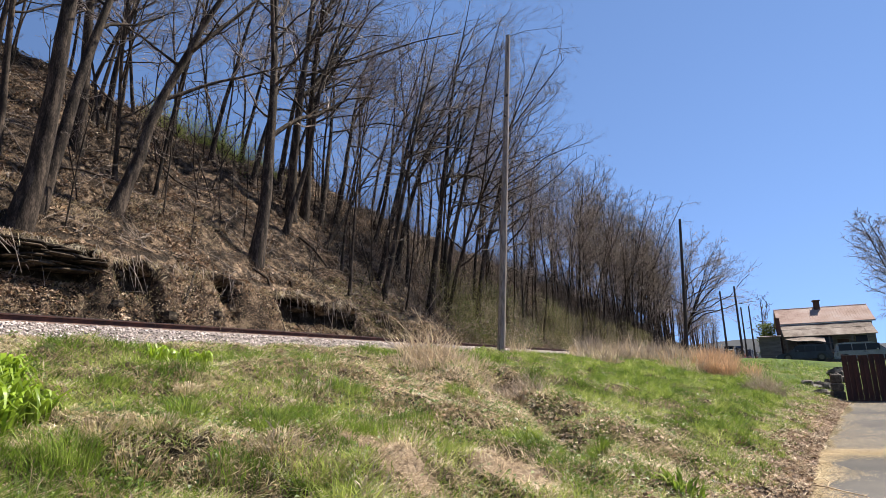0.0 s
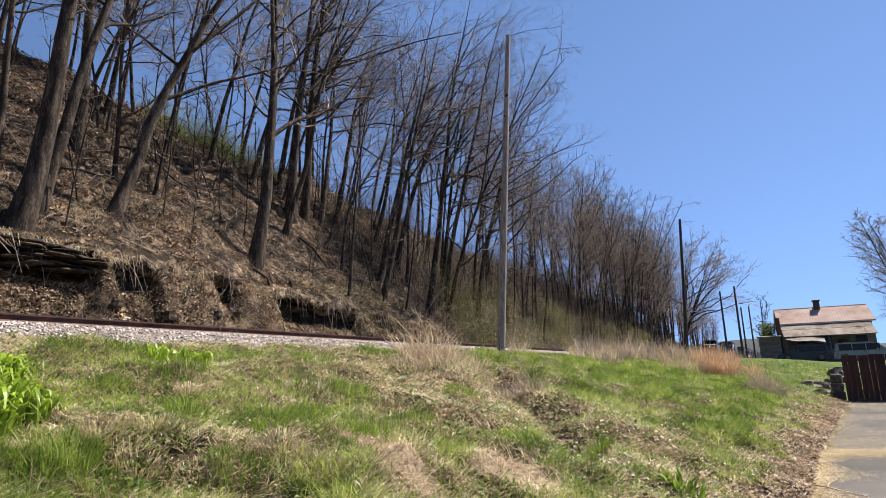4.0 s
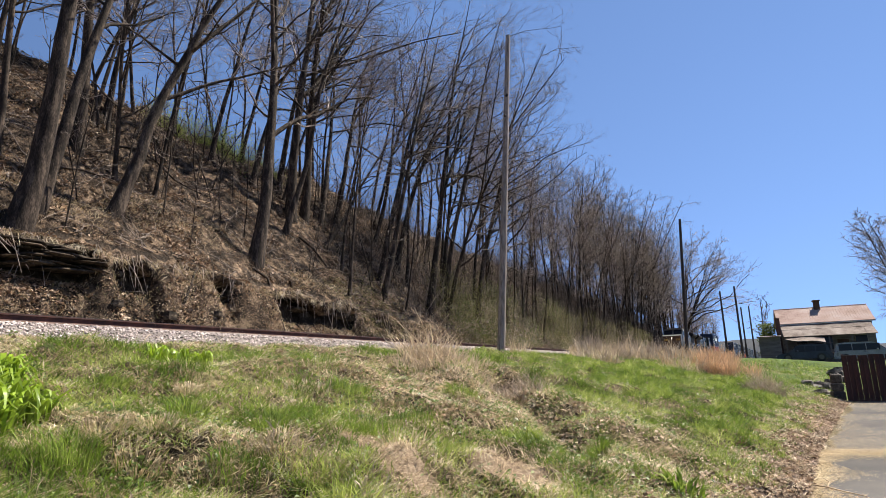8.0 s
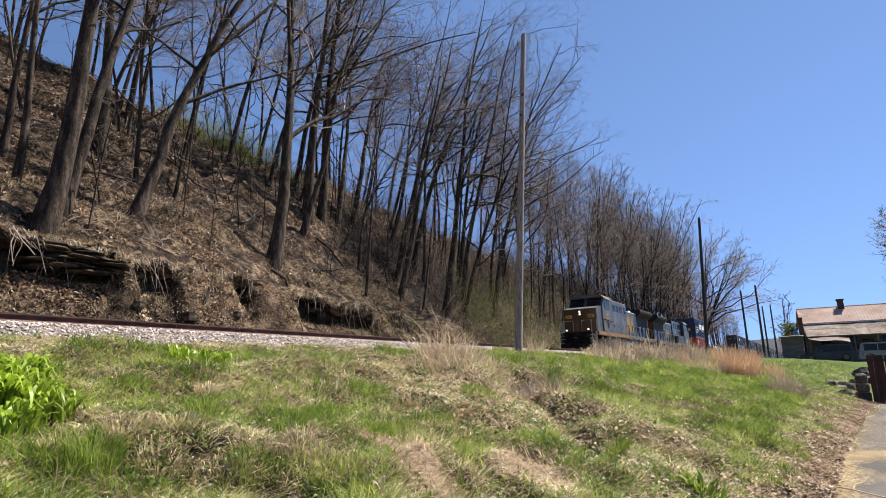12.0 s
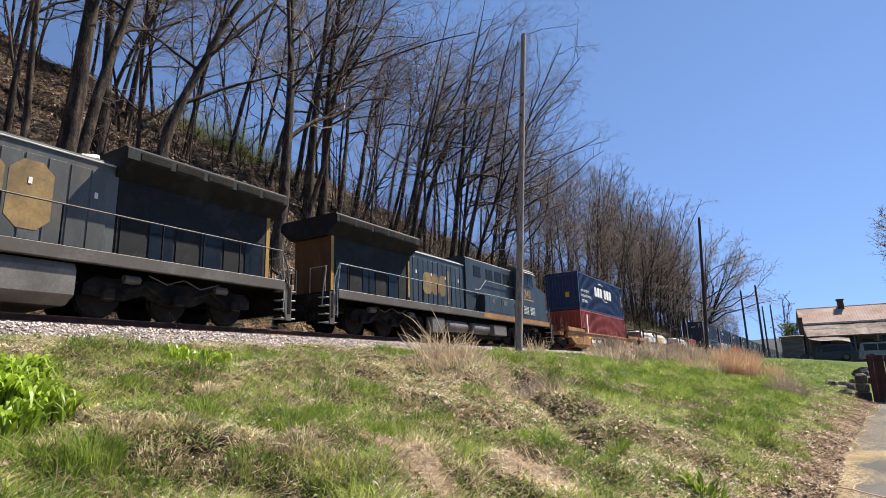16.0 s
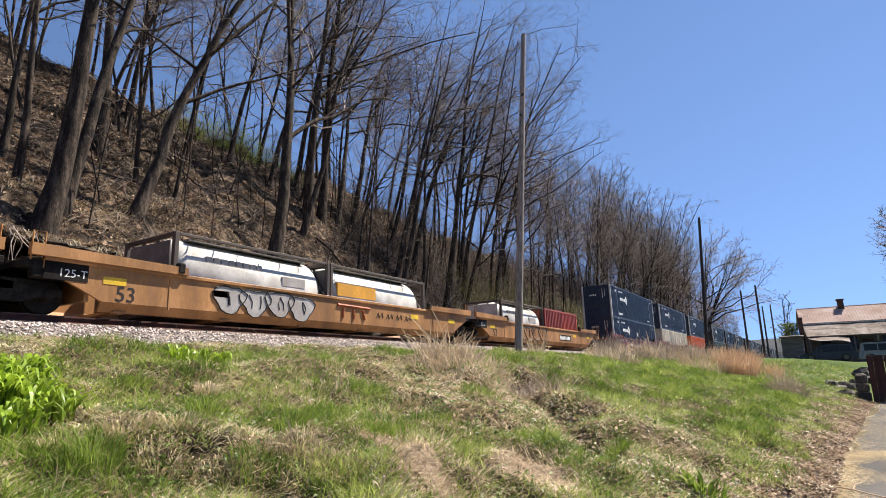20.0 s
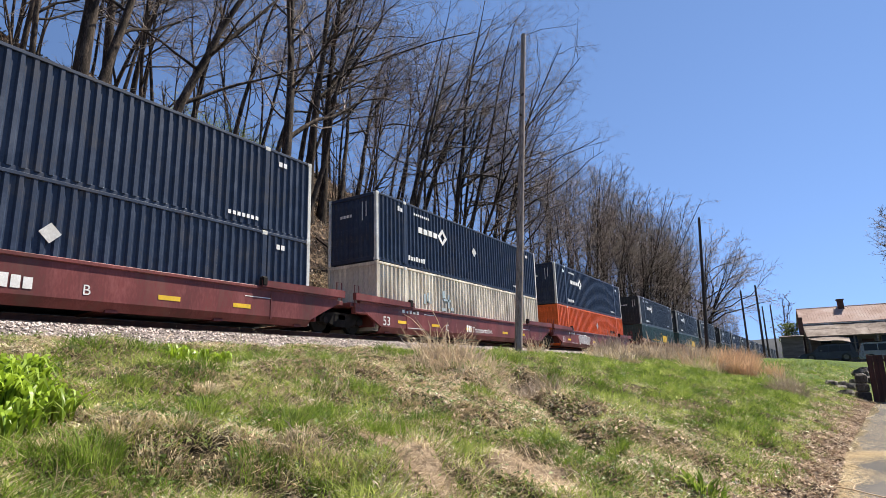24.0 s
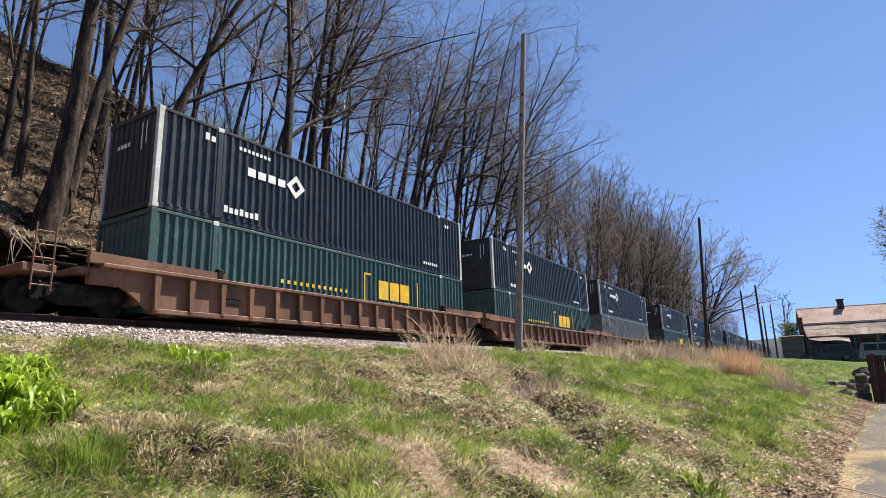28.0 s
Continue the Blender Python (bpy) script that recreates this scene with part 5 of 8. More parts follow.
    # roots and vines that hang down the cut
    pieces = []
    for _ in range(150):
        px = 6.5 + 26 * rs.rand()
        top = float(np.interp(px, *CUT) + sod_rise(np.array([px]))[0])
        L, r = rs.uniform(0.4, 1.7), rs.uniform(0.006, 0.022)
        t = np.linspace(0, 1, 5)
        qx = px + rs.normal(0, 0.35) * t + np.cumsum(rs.normal(0, 0.05, 5))
        qy = 19.75 - float(sod_reach(np.array([px]))[0]) - 0.5 * t * rs.rand() + np.cumsum(rs.normal(0, 0.03, 5))
        pieces.append(tube_np(np.stack([qx, qy, np.maximum(top + 0.1 - L * t, height(qx, qy) + 0.01)], 1), r * (1 - 0.5 * t), 4))
    V, F = joined(pieces)
    stuff("hanging_roots", V, F, M_TWIG, "grey roots and vines hanging down the cut", "roots")
    # leaves and sticks of the slope
    n = 135000
    x = 2 + 52 * rs.rand(n) ** 1.3
    y = 18.3 + 18 * rs.rand(n) ** 1.5
    keep = rs.rand(n) < np.clip(2.6 * lumps(x + 3, y, 1.1) - 0.7, 0.10, 1)
    x, y = x[keep], y[keep]
    n = len(x)
    P = on_ground(x, y, 0.05)
    lip = (y > 19.7) & (y < 20.9) & (x > 4) & (x < 33)
    P[lip, 2] = np.maximum(P[lip, 2], np.interp(x[lip], *CUT) + sod_rise(x[lip]) + 0.1 + 0.15 * (y[lip] - 19.8))
    V, F = strewn(rs, P, rs.uniform(0.06, 0.18, n), 0.6)
    stuff("hill_leaves", V, F, M_HILLLEAF, "brown fallen leaves on the hillside", "leaves")
    pieces = []
    for _ in range(2000):
        px, py = 3 + 45 * rs.rand() ** 1.2, 20.4 + 13 * rs.rand() ** 1.2
        a, L, r = rs.uniform(0, 6.28), 0.3 + 1.9 * rs.rand() ** 2, rs.uniform(0.006, 0.03)
        t = np.linspace(0, 1, 5)
        qx, qy = px + L * t * math.cos(a) + np.cumsum(rs.normal(0, 0.05, 5)), py + L * t * math.sin(a) * 0.7 + np.cumsum(rs.normal(0, 0.05, 5))
        pieces.append(tube_np(np.stack([qx, qy, height(qx, qy) + 0.06 + 0.4 * rs.rand() ** 2 * t], 1), r * (1 - 0.6 * t), 4))
    V, F = joined(pieces)
    stuff("fallen_sticks", V, F, M_TWIG, "fallen grey sticks and branches on the slope", "sticks")
    n = 26000
    x = 3 + 43 * rs.rand(n) ** 1.1
    y = 20.5 + 12 * rs.rand(n) ** 1.3
    keep = rs.rand(n) < np.clip(2.4 * lumps(x + 40, y, 1.4) - 0.5, 0.1, 1)
    x, y = x[keep], y[keep]
    n = len(x)
    V, F = blades(rs, on_ground(x, y, 0.03), rs.uniform(-0.05, 0.2, n), rs.normal(0, 0.28, (n, 2)), rs.uniform(0.01, 0.03, n), 0.1)
    stuff("twig_litter", V, F, M_BARK, "dark twigs and bark scraps on the slope", "twigs")
    # mats of dry grass above the cut
    n = 14000
    x = 5 + 29 * rs.rand(n)
    y = 20.0 + 3.2 * rs.rand(n) ** 1.3
    keep = rs.rand(n) < np.clip(3.2 * lumps(x + 13, y, 1.5) - 1.35, 0.02, 1)
    x, y = x[keep], y[keep]
    n = len(x)
    P = on_ground(x, y, 0.02)
    lip = y < 20.9
    P[lip, 2] = np.maximum(P[lip, 2], np.interp(x[lip], *CUT) + sod_rise(x[lip]) + 0.1 + 0.15 * (y[lip] - 19.8))
    V, F = blades(rs, P, rs.uniform(0.0, 0.16, n), rs.normal(0, 0.12, (n, 2)) + [0.0, -0.2], np.full(n, 0.015), 0.2)
    stuff("slope_grass", V, F, M_STRAW, "matted dry grass above the cut bank", "grass")
    # green shrubs at the skyline
    n = 15000
    cx = rs.choice([22.0, 23.8, 25.5, 27.5, 30.0], n)
    P = on_ground(cx + rs.normal(0, 0.9, n), np.full(n, 33.6) + rs.normal(0, 0.8, n))
    P[:, 2] += np.abs(rs.normal(0, 1.0, n))
    V, F = strewn(rs, P, rs.uniform(0.05, 0.13, n), 1.0)
    stuff("green_shrubs", V, F, M_SHRUB, "young green shrubs on the ridge", "shrubs")


build_brush()


def build_rocks():
    rs = np.random.RandomState(5)

    def slab(x, y, z, a, b, c, name, label):
        g = Geo()
        n = rs.randint(6, 9)
        top = [(a * math.cos(6.283 * k / n) * rs.uniform(0.75, 1.15), b * math.sin(6.283 * k / n) * rs.uniform(0.75, 1.15)) for k in range(n)]
        v = [(p * 0.92, q * 0.92, -c / 2) for p, q in top] + [(p, q, -c * 0.1) for p, q in top] + [(p * 0.94, q * 0.94, c / 2 + rs.uniform(-0.02, 0.02)) for p, q in top]
        f = [tuple(range(n))[::-1], tuple(range(2 * n, 3 * n))]
        for lv in (0, n):
            f += [(lv + k, lv + (k + 1) % n, lv + n + (k + 1) % n, lv + n + k) for k in range(n)]
        g.add(v, f)
        ob = part(name, g, M_ROCK)
        ob.matrix_world = pose(x, y, z, rs.uniform(-4, 4), rs.uniform(-3, 7), rs.uniform(-12, 12))
        return tagged(ob, label, "rock", "sandstone ledges of the cut")

    # the layered ledge
    for k in range(22):
        lv = k % 8
        x = 8.5 + 0.85 * (k // 8) + rs.uniform(-0.35, 0.35)
        slab(x, 19.78 - 0.02 * lv + rs.uniform(-0.22, 0.14), 5.22 + 0.10 * lv, rs.uniform(0.45, 1.0), rs.uniform(0.45, 0.7), rs.uniform(0.03, 0.095), "rock_slab", "dark layered sandstone slab in the cut bank")
    # the sod that overhangs the cut, uneven and torn
    xs = np.arange(4.0, 33.0, 0.16)
    c = np.interp(xs, *CUT) + sod_rise(xs)
    p = sod_reach(xs)
    th = 0.10 + 0.26 * lumps(xs, 11 + 0 * xs, 0.5)
    rows = [(20.9 + 0 * xs, height(xs, 20.9 + 0 * xs) - 0.05), (20.3 - 0.3 * p, c + 0.22), (19.95 - 0.6 * p, c + 0.05), (19.8 - p, c - 0.08), (19.84 - p, c - 0.08 - 0.6 * th), (20.0 - 0.7 * p, c - 0.1 - th), (20.35 + 0 * xs, c - 0.15 - th)]
    V = np.concatenate([np.stack([xs, a + 0.07 * rs.normal(0, 1, len(xs)), b + 0.045 * rs.normal(0, 1, len(xs))], 1) for a, b in rows])
    i, m = np.arange(len(xs) - 1), len(xs)
    F = np.concatenate([np.stack([i + q * m, i + 1 + q * m, i + 1 + (q + 1) % 7 * m, i + (q + 1) % 7 * m], 1)[:, ::-1] for q in range(7)])
    sod = new("overhanging_sod", fast_mesh("overhanging_sod", V, F, M_HILL))
    tagged(sod, "torn sod and roots overhanging the cut bank", "bank", kind="structure")
    # stones that stick out further along
    for k in range(12):
        x = 11.2 + 1.35 * k + rs.uniform(-0.5, 0.5)
        z = float(np.interp(x, *CUT)) - 0.3 + rs.uniform(-0.12, 0.1)
        slab(x, 19.9 + rs.uniform(-0.12, 0.12), z - 0.3, rs.uniform(0.25, 0.55), rs.uniform(0.3, 0.5), rs.uniform(0.1, 0.24), "rock_ledge", "overhanging ledge of earth and stone")
    for x, y, s in ((22.5, 18.7, 0.25), (12.9, 18.8, 0.3), (11.0, 18.9, 0.22), (15.0, 18.9, 0.2), (29.5, 18.6, 0.28)):
        slab(x, y, ground_z(x, y) + 0.08, s, s * 0.8, s, "fallen_rock", "fallen stone beside the track")
    for k, (x, y, ln, a) in enumerate(((18.5, 21.0, 3.4, -50), (20.5, 20.6, 2.8, -65), (21.5, 19.8, 2.6, -40), (13.6, 19.0, 1.2, 35), (22.4, 22.0, 4.0, 10), (10.5, 24.0, 4.0, 5), (15.0, 27.0, 5.0, -8), (24.5, 24.0, 4.5, -25))):
        t = np.linspace(0, 1, 6)
        qx, qy = x + ln * t * math.cos(radians(a)), y + ln * t * math.sin(radians(a))
        pts = np.stack([qx, qy, height(qx, qy) + 0.14 + 0.12 * np.sin(5 * t + k)], 1)
        V, F = tube_np(pts, 0.06 * (1 - 0.5 * t), 7)
        ob = new("fallen_branch", fast_mesh("fallen_branch", V, F, M_BARK, True))
        tagged(ob, "fallen grey branch lying down the slope", "branch", "fallen branches")


build_rocks()


# ---- poles and wires ----
def utility_pole(x, y, tall, lean_x, lean_y, r, dark, label):
    z = ground_z(x, y)
    top = Vector((x + lean_x, y + lean_y, z + tall))
    ob = thing("utility_pole", label, "pole", "old pole line beside the track", at=pose(x, y, z))
    foot = Vector((0, 0, -0.6))
    tip = top - Vector((x, y, z))
    pts = [foot + (tip - foot) * k / 6 for k in range(7)]
    part("shaft", Geo().tube(pts, [r * (1 - 0.055 * k) for k in range(7)], 14), M_POLEDARK if dark else M_POLE, ob, smooth=False)
    part("pole_top", Geo().tube([tip, tip + Vector((0, 0, 0.03))], [r * 0.68, r * 0.5], 14), M_POLEDARK, ob, "darkened sawn top")
    if not dark:
        knob = tip * 0.775
        part("bracket", Geo().tube([knob + Vector((-0.16, -0.1, 0)), knob + Vector((0.12, 0.1, 0))], 0.055, 8), M_POLEDARK, ob, "short iron wire bracket")
        hook = tip * 0.705
        part("insulator", Geo().tube([hook + Vector((-0.2, -0.02, 0.02)), hook + Vector((-0.1, 0, 0)), hook], [0.03, 0.05, 0.04], 8), M_POLEDARK, ob)
    return top


def wire(points, r, label):
    cu = bpy.data.curves.new("wire", "CURVE")
    cu.dimensions, cu.bevel_depth, cu.bevel_resolution = "3D", r, 1
    sp = cu.splines.new("POLY")
    sp.points.add(len(points) - 1)
    for p, q in zip(sp.points, points):
        p.co = (*q, 1)
    cu.materials.append(M_WIRE)
    return tagged(new("wire", cu), label, "wire", "wires on the poles")


M_WIRE = material("wire_metal", [(0.10, 0.10, 0.105), (0.16, 0.16, 0.165)], 0.5, metal=0.6, bump=0)
utility_pole(18.6, 8.6, 13.8, 2.49, 0.0, 0.145, False, "tall weathered wooden pole without crossarms, leaning")
utility_pole(57.5, 7.85, 13.2, 0.4, -0.75, 0.17, True, "tall dark wooden pole beside the track")
utility_pole(111.0, 8.6, 12.2, 0.5, 0.0, 0.2, True, "tall dark wooden pole beside the track")
utility_pole(106.0, 6.0, 12.2, 0.4, 0.0, 0.2, True, "tall dark wooden pole beside the track")
utility_pole(141.0, 7.2, 11.8, 0.4, 0.0, 0.2, True, "tall dark wooden pole beside the track")
utility_pole(144.0, 5.8, 12.2, 0.4, 0.0, 0.2, True, "tall dark wooden pole beside the track")


# ---- the drive, the fence, the house ----
M_ASPHALT = material("worn_asphalt", [(0.062, 0.057, 0.053), (0.082, 0.075, 0.069), (0.108, 0.096, 0.083)], 0.95, scale=0.7, fine=60, bump=0.12, spread=0.12, broad=(0.4, 0.2), spec=0.2)
M_FENCE = material("red_brown_boards", [(0.022, 0.007, 0.006), (0.052, 0.017, 0.013), (0.085, 0.031, 0.025)], 0.8, scale=2, fine=20, stretch=(4, 4, 0.4), bump=0.3, each=0.25)
M_ROOFTIN = material("faded_tin_roof", [(0.26, 0.175, 0.145), (0.36, 0.26, 0.225), (0.42, 0.335, 0.30)], 0.85, metal=0.0, scale=0.7, fine=12, bump=0.05, spec=0.1)
M_ROOFGREY = material("old_grey_roof", [(0.09, 0.066, 0.055), (0.21, 0.172, 0.148), (0.31, 0.27, 0.24)], 0.9, scale=0.8, fine=10, bump=0.1, spec=0.1)
M_SIDING = material("weathered_siding", [(0.10, 0.09, 0.085), (0.20, 0.185, 0.17)], 0.85, scale=0.8, fine=16, stretch=(1, 1, 6), bump=0.2)
M_BRICK = material("old_brick", [(0.05, 0.028, 0.023), (0.10, 0.055, 0.043)], 0.9, scale=3, fine=20, bump=0.3)
M_SILVER = painted("silver_car_paint", (0.20, 0.205, 0.21), (0.2, 0.19, 0.18), 0.3, 0.2, metal=0.5)
M_CARBLUE = painted("dark_blue_car_paint", (0.02, 0.028, 0.05), (0.05, 0.045, 0.04), 0.3, 0.2)
M_TYRE = material("tyre_rubber", [(0.015, 0.015, 0.015), (0.03, 0.03, 0.03)], 0.85, bump=0.1)
M_RUBBLE = material("grey_rubble", [(0.03, 0.024, 0.02), (0.085, 0.07, 0.057), (0.21, 0.18, 0.15)], 0.9, scale=2, fine=16, bump=0.5, each=0.3)


def build_drive():
    xs = np.arange(-14.0, 31.1, 0.5)
    rows = []
    for x in xs:
        y0 = float(np.interp(x, *FOOT)) - 0.22 + 0.08 * math.sin(2.1 * x) + 0.05 * math.sin(5.3 * x)
        rows.append([(x, y0 - 12 * k / 12, 0.008) for k in range(13)])
    V = np.array(rows).reshape(-1, 3)
    i, j = np.meshgrid(np.arange(len(xs) - 1), np.arange(12), indexing="ij")
    a = (i * 13 + j).ravel()
    ob = new("driveway", fast_mesh("driveway", V, np.stack([a, a + 1, a + 14, a + 13], 1), M_ASPHALT))
    tagged(ob, "worn grey asphalt drive with straw on it", "driveway", kind="structure")


build_drive()


def drive_twig():
    ob = thing("fallen_twig", "pale forked fallen twig lying on the drive", "twig", at=pose(9.2, -0.25, 0.03))
    for pts, r in (([(0.42, 0.42, 0.0), (0.2, 0.16, 0.015), (0.05, 0.02, 0.02), (-0.12, -0.14, 0.01), (-0.3, -0.36, 0.0)], 0.013), ([(0.05, 0.02, 0.02), (0.28, -0.02, 0.05), (0.42, -0.12, 0.06)], 0.010), ([(0.28, -0.02, 0.05), (0.5, 0.06, 0.07)], 0.007)):
        V, F = tube_np(pts, np.linspace(r, r * 0.5, len(pts)), 6)
        part("stem", fast_mesh("stem", V, F, M_PALESTRAW, True), M_PALESTRAW, ob)


drive_twig()


def build_fence():
    ob = thing("board_fence", "red-brown vertical board fence beside the drive", "fence", at=pose(30.2, -2.0, 0.0))
    rs = random.Random(3)
    board = Geo().box((-0.012, -0.091, -0.02), (0.012, 0.091, 1.9), 0.004).mesh("board", M_FENCE)
    for k in range(28):
        b = part("board", board, M_FENCE, ob)
        b.matrix_local = pose(0.02 if k % 2 else 0.0, -0.1 - 0.186 * k, rs.uniform(-0.01, 0.02), rs.uniform(-0.6, 0.6), 0, 0)
    for z in (0.4, 1.1, 1.7):
        part("rail", Geo().box((0.03, -5.3, z - 0.045), (0.07, 0.0, z + 0.045), 0.005), M_FENCE, ob)
    for k in range(4):
        part("post", Geo().box((0.07, -0.1 - 1.75 * k, -0.3), (0.17, 0.0 - 1.75 * k, 1.95), 0.008), M_FENCE, ob)
    # rubble at the end of the fence: flat broken slabs along the slope behind, a rough heap at the corner
    for k in range(34):
        far = k < 16
        w = rs.uniform(0.22, 0.5) if far else rs.uniform(0.16, 0.34)
        x = 33.5 + 0.42 * k + rs.uniform(-0.4, 0.4) if far else 30.9 + rs.uniform(0, 1.7)
        y = -1.0 - 0.11 * k + rs.uniform(-0.5, 0.4) if far else -1.55 + rs.uniform(-0.3, 0.75)
        h = w * rs.uniform(0.22, 0.45)
        n = 7
        ring = [(w * math.cos(6.283 * j / n) * rs.uniform(0.7, 1.15), 0.75 * w * math.sin(6.283 * j / n) * rs.uniform(0.7, 1.15)) for j in range(n)]
        g = Geo()
        g.add([(p * 0.9, q * 0.9, -h) for p, q in ring] + [(p, q, 0.1 * h) for p, q in ring] + [(p * 0.85, q * 0.85, h * rs.uniform(0.6, 1.2)) for p, q in ring],
              [tuple(range(n))[::-1], tuple(range(2 * n, 3 * n))] + [(lv + j, lv + (j + 1) % n, lv + n + (j + 1) % n, lv + n + j) for lv in (0, n) for j in range(n)])
        st = part("rubble_stone", g, M_RUBBLE)
        st.matrix_world = pose(x, y, ground_z(x, y) + h * 0.5, rs.uniform(-16, 16), rs.uniform(-16, 16), rs.uniform(0, 360))
        tagged(st, "flat broken stone slab lying on the slope" if far else "broken grey-brown stone in the heap by the fence", "stone", "rubble by the fence")
    wallg = thing("stone_gatepost", "short rough grey-brown stone post at the end of the fence", "post", at=pose(30.6, -1.72, 0))
    for k, (h, q) in enumerate(((0.0, 0.42), (0.42, 0.34), (0.76, 0.38))):
        a, c = 0.3 - 0.05 * k, 0.27 - 0.03 * k
        g = Geo().box((-a, -0.24 + rs.uniform(-0.03, 0.05), h), (a, c, h + q - 0.01), 0.045)
        part("stone_course", g, M_RUBBLE, wallg).matrix_local = pose(0, 0, 0, 0, 0, rs.uniform(-9, 9))


build_fence()


def build_house():
    z = 1.65
    ob = thing("house", "low weathered house with a faded pinkish tin roof", "house", at=pose(68.0, -3.7, z, 0, 0, 4.5))
    # local: x depth (camera side negative), y width
    for nm, a, b in (("wall_front", (-2.4, -3.3, -0.3), (-2.2, 4.0, 3.8)), ("wall_back", (2.2, -3.3, -0.3), (2.4, 4.0, 3.8)), ("wall_side", (-2.2, 3.8, -0.3), (2.2, 4.0, 3.8)), ("wall_side", (-2.2, -3.3, -0.3), (2.2, -3.1, 3.8))):
        part(nm, Geo().box(a, b), M_SIDING, ob)
    for s in (-1, 1):
        part("gable", Geo().prism([(-2.35, 3.8), (2.35, 3.8), (0, 5.2)], "y", 0.35 + s * 3.45, 0.35 + s * 3.63), M_SIDING, ob)
        m = Matrix.Translation((s * 1.35, 0, 4.53)) @ Matrix.Rotation(s * radians(31), 4, "Y")
        slope = part("roof_slope", Geo().box((-1.62, -3.55, 0.0), (1.62, 4.25, 0.06), 0.01, m), M_ROOFTIN, ob, "faded tin roof slope")
        for k in range(34):
            y = -3.5 + 0.232 * k
            part("roof_rib", Geo().box((-1.62, y - 0.025, 0.06), (1.62, y + 0.025, 0.09), 0, m), M_ROOFTIN, slope)
    part("fascia", Geo().box((-2.78, -3.55, 3.62), (-2.74, 4.25, 3.70), 0.005), M_POST, ob, "white eave board")
    part("ridge_cap", Geo().box((-0.14, -3.55, 5.33), (0.14, 4.25, 5.40), 0.02), M_ROOFTIN, ob)
    chim = part("chimney", Geo().box((-0.55, 0.28, 4.9), (-0.05, 0.78, 5.95), 0.02), M_BRICK, ob, "dark brick chimney")
    part("chimney_cap", Geo().box((-0.62, 0.2, 5.95), (0.02, 0.86, 6.05), 0.02), M_BRICK, chim)
    # the lean-to porch roof, its posts, its step
    m = Matrix.Translation((-3.7, 0, 3.03)) @ Matrix.Rotation(radians(-26), 4, "Y")
    porch = part("porch_roof", Geo().box((-1.5, -3.1, 0), (1.45, 4.1, 0.06), 0.01, m), M_ROOFGREY, ob, "patched grey porch roof")
    rs = random.Random(8)
    for k in range(9):
        for x0 in (-1.53, 0.05):
            if rs.random() < 0.75:
                up = rs.uniform(0.064, 0.085)
                part("porch_sheet", Geo().box((x0, -3.1 + 0.8 * k, up), (x0 + rs.uniform(1.2, 1.5), -2.33 + 0.8 * k, up + 0.012), 0, m), M_ROOFGREY, porch)
    for k in range(5):
        part("porch_post", Geo().box((-4.9, -2.95 + 1.7 * k, 0), (-4.78, -2.83 + 1.7 * k, 2.42), 0.01), M_SIDING, ob)
    part("porch_floor", Geo().box((-5.0, -3.0, -0.3), (-2.4, 4.0, 0.12), 0.02), M_SIDING, ob)
    for y in (-2.3, 0.4, 2.4):
        win = part("window", Geo().box((-2.43, y - 0.45, 1.2), (-2.4, y + 0.45, 2.4), 0.005), M_GLASS, ob)
        for a, b in (((y - 0.5, 1.14), (y + 0.5, 1.2)), ((y - 0.5, 2.4), (y + 0.5, 2.46)), ((y - 0.5, 1.2), (y - 0.45, 2.4)), ((y + 0.45, 1.2), (y + 0.5, 2.4)), ((y - 0.45, 1.78), (y + 0.45, 1.82))):
            part("window_frame", Geo().box((-2.46, a[0], a[1]), (-2.42, b[0], b[1])), M_ROOFGREY, win)
    part("door", Geo().box((-2.44, -1.3, 0.12), (-2.4, -0.4, 2.1), 0.01), M_BRICK, ob)
    part("stove_flue", Geo().box((-4.6, 4.2, 0), (-4.2, 4.58, 4.25), 0.03), M_BRICK, ob, "outside brick flue")
    # the shed beside it
    shed = thing("shed", "grey board shed beside the house", "shed", at=pose(62.0, 1.15, z))
    part("wall", Geo().box((-1.4, -0.85, -0.3), (1.4, 0.85, 2.45)), M_SIDING, shed)
    for k in range(8):
        part("wall_board", Geo().box((-1.43, -0.83 + 0.207 * k, -0.2), (-1.4, -0.64 + 0.207 * k, 2.4), 0.004), M_SIDING, shed)
    part("roof", Geo().box((-1.6, -0.95, 2.45), (1.6, 0.95, 2.55), 0.01, Matrix.Rotation(radians(-3), 4, "Y")), M_ROOFGREY, shed)
    awn = thing("awning", "sagging grey-brown sheet-metal awning before the porch", "awning", at=pose(62.0, -1.5, z))
    v = []
    for k in range(7):
        y, q = 1.45 - 0.52 * k, k / 6
        back = 2.33 + 0.12 * math.sin(3.1 * q) - 0.10 * q
        front = 2.2 - 0.48 * q - 0.10 * math.sin(6 * q)
        mid = (back + front) / 2 - 0.07
        v += [(0.9, y, back), (0.1, y, mid + 0.02 * (k % 2)), (-0.7, y, front)]
    v += [(x, y, h - 0.03) for x, y, h in v]
    f = []
    for k in range(6):
        for j in range(2):
            i = 3 * k + j
            f += [(i, i + 1, i + 4, i + 3), (i + 24, i + 25, i + 22, i + 21)]
    rim = [0, 1, 2, 5, 8, 11, 14, 17, 20, 19, 18, 15, 12, 9, 6, 3]
    f += [(p, q, q + 21, p + 21) for p, q in zip(rim, rim[1:] + rim[:1])]
    part("sheet", Geo().add(v, f), M_ROOFGREY, awn)
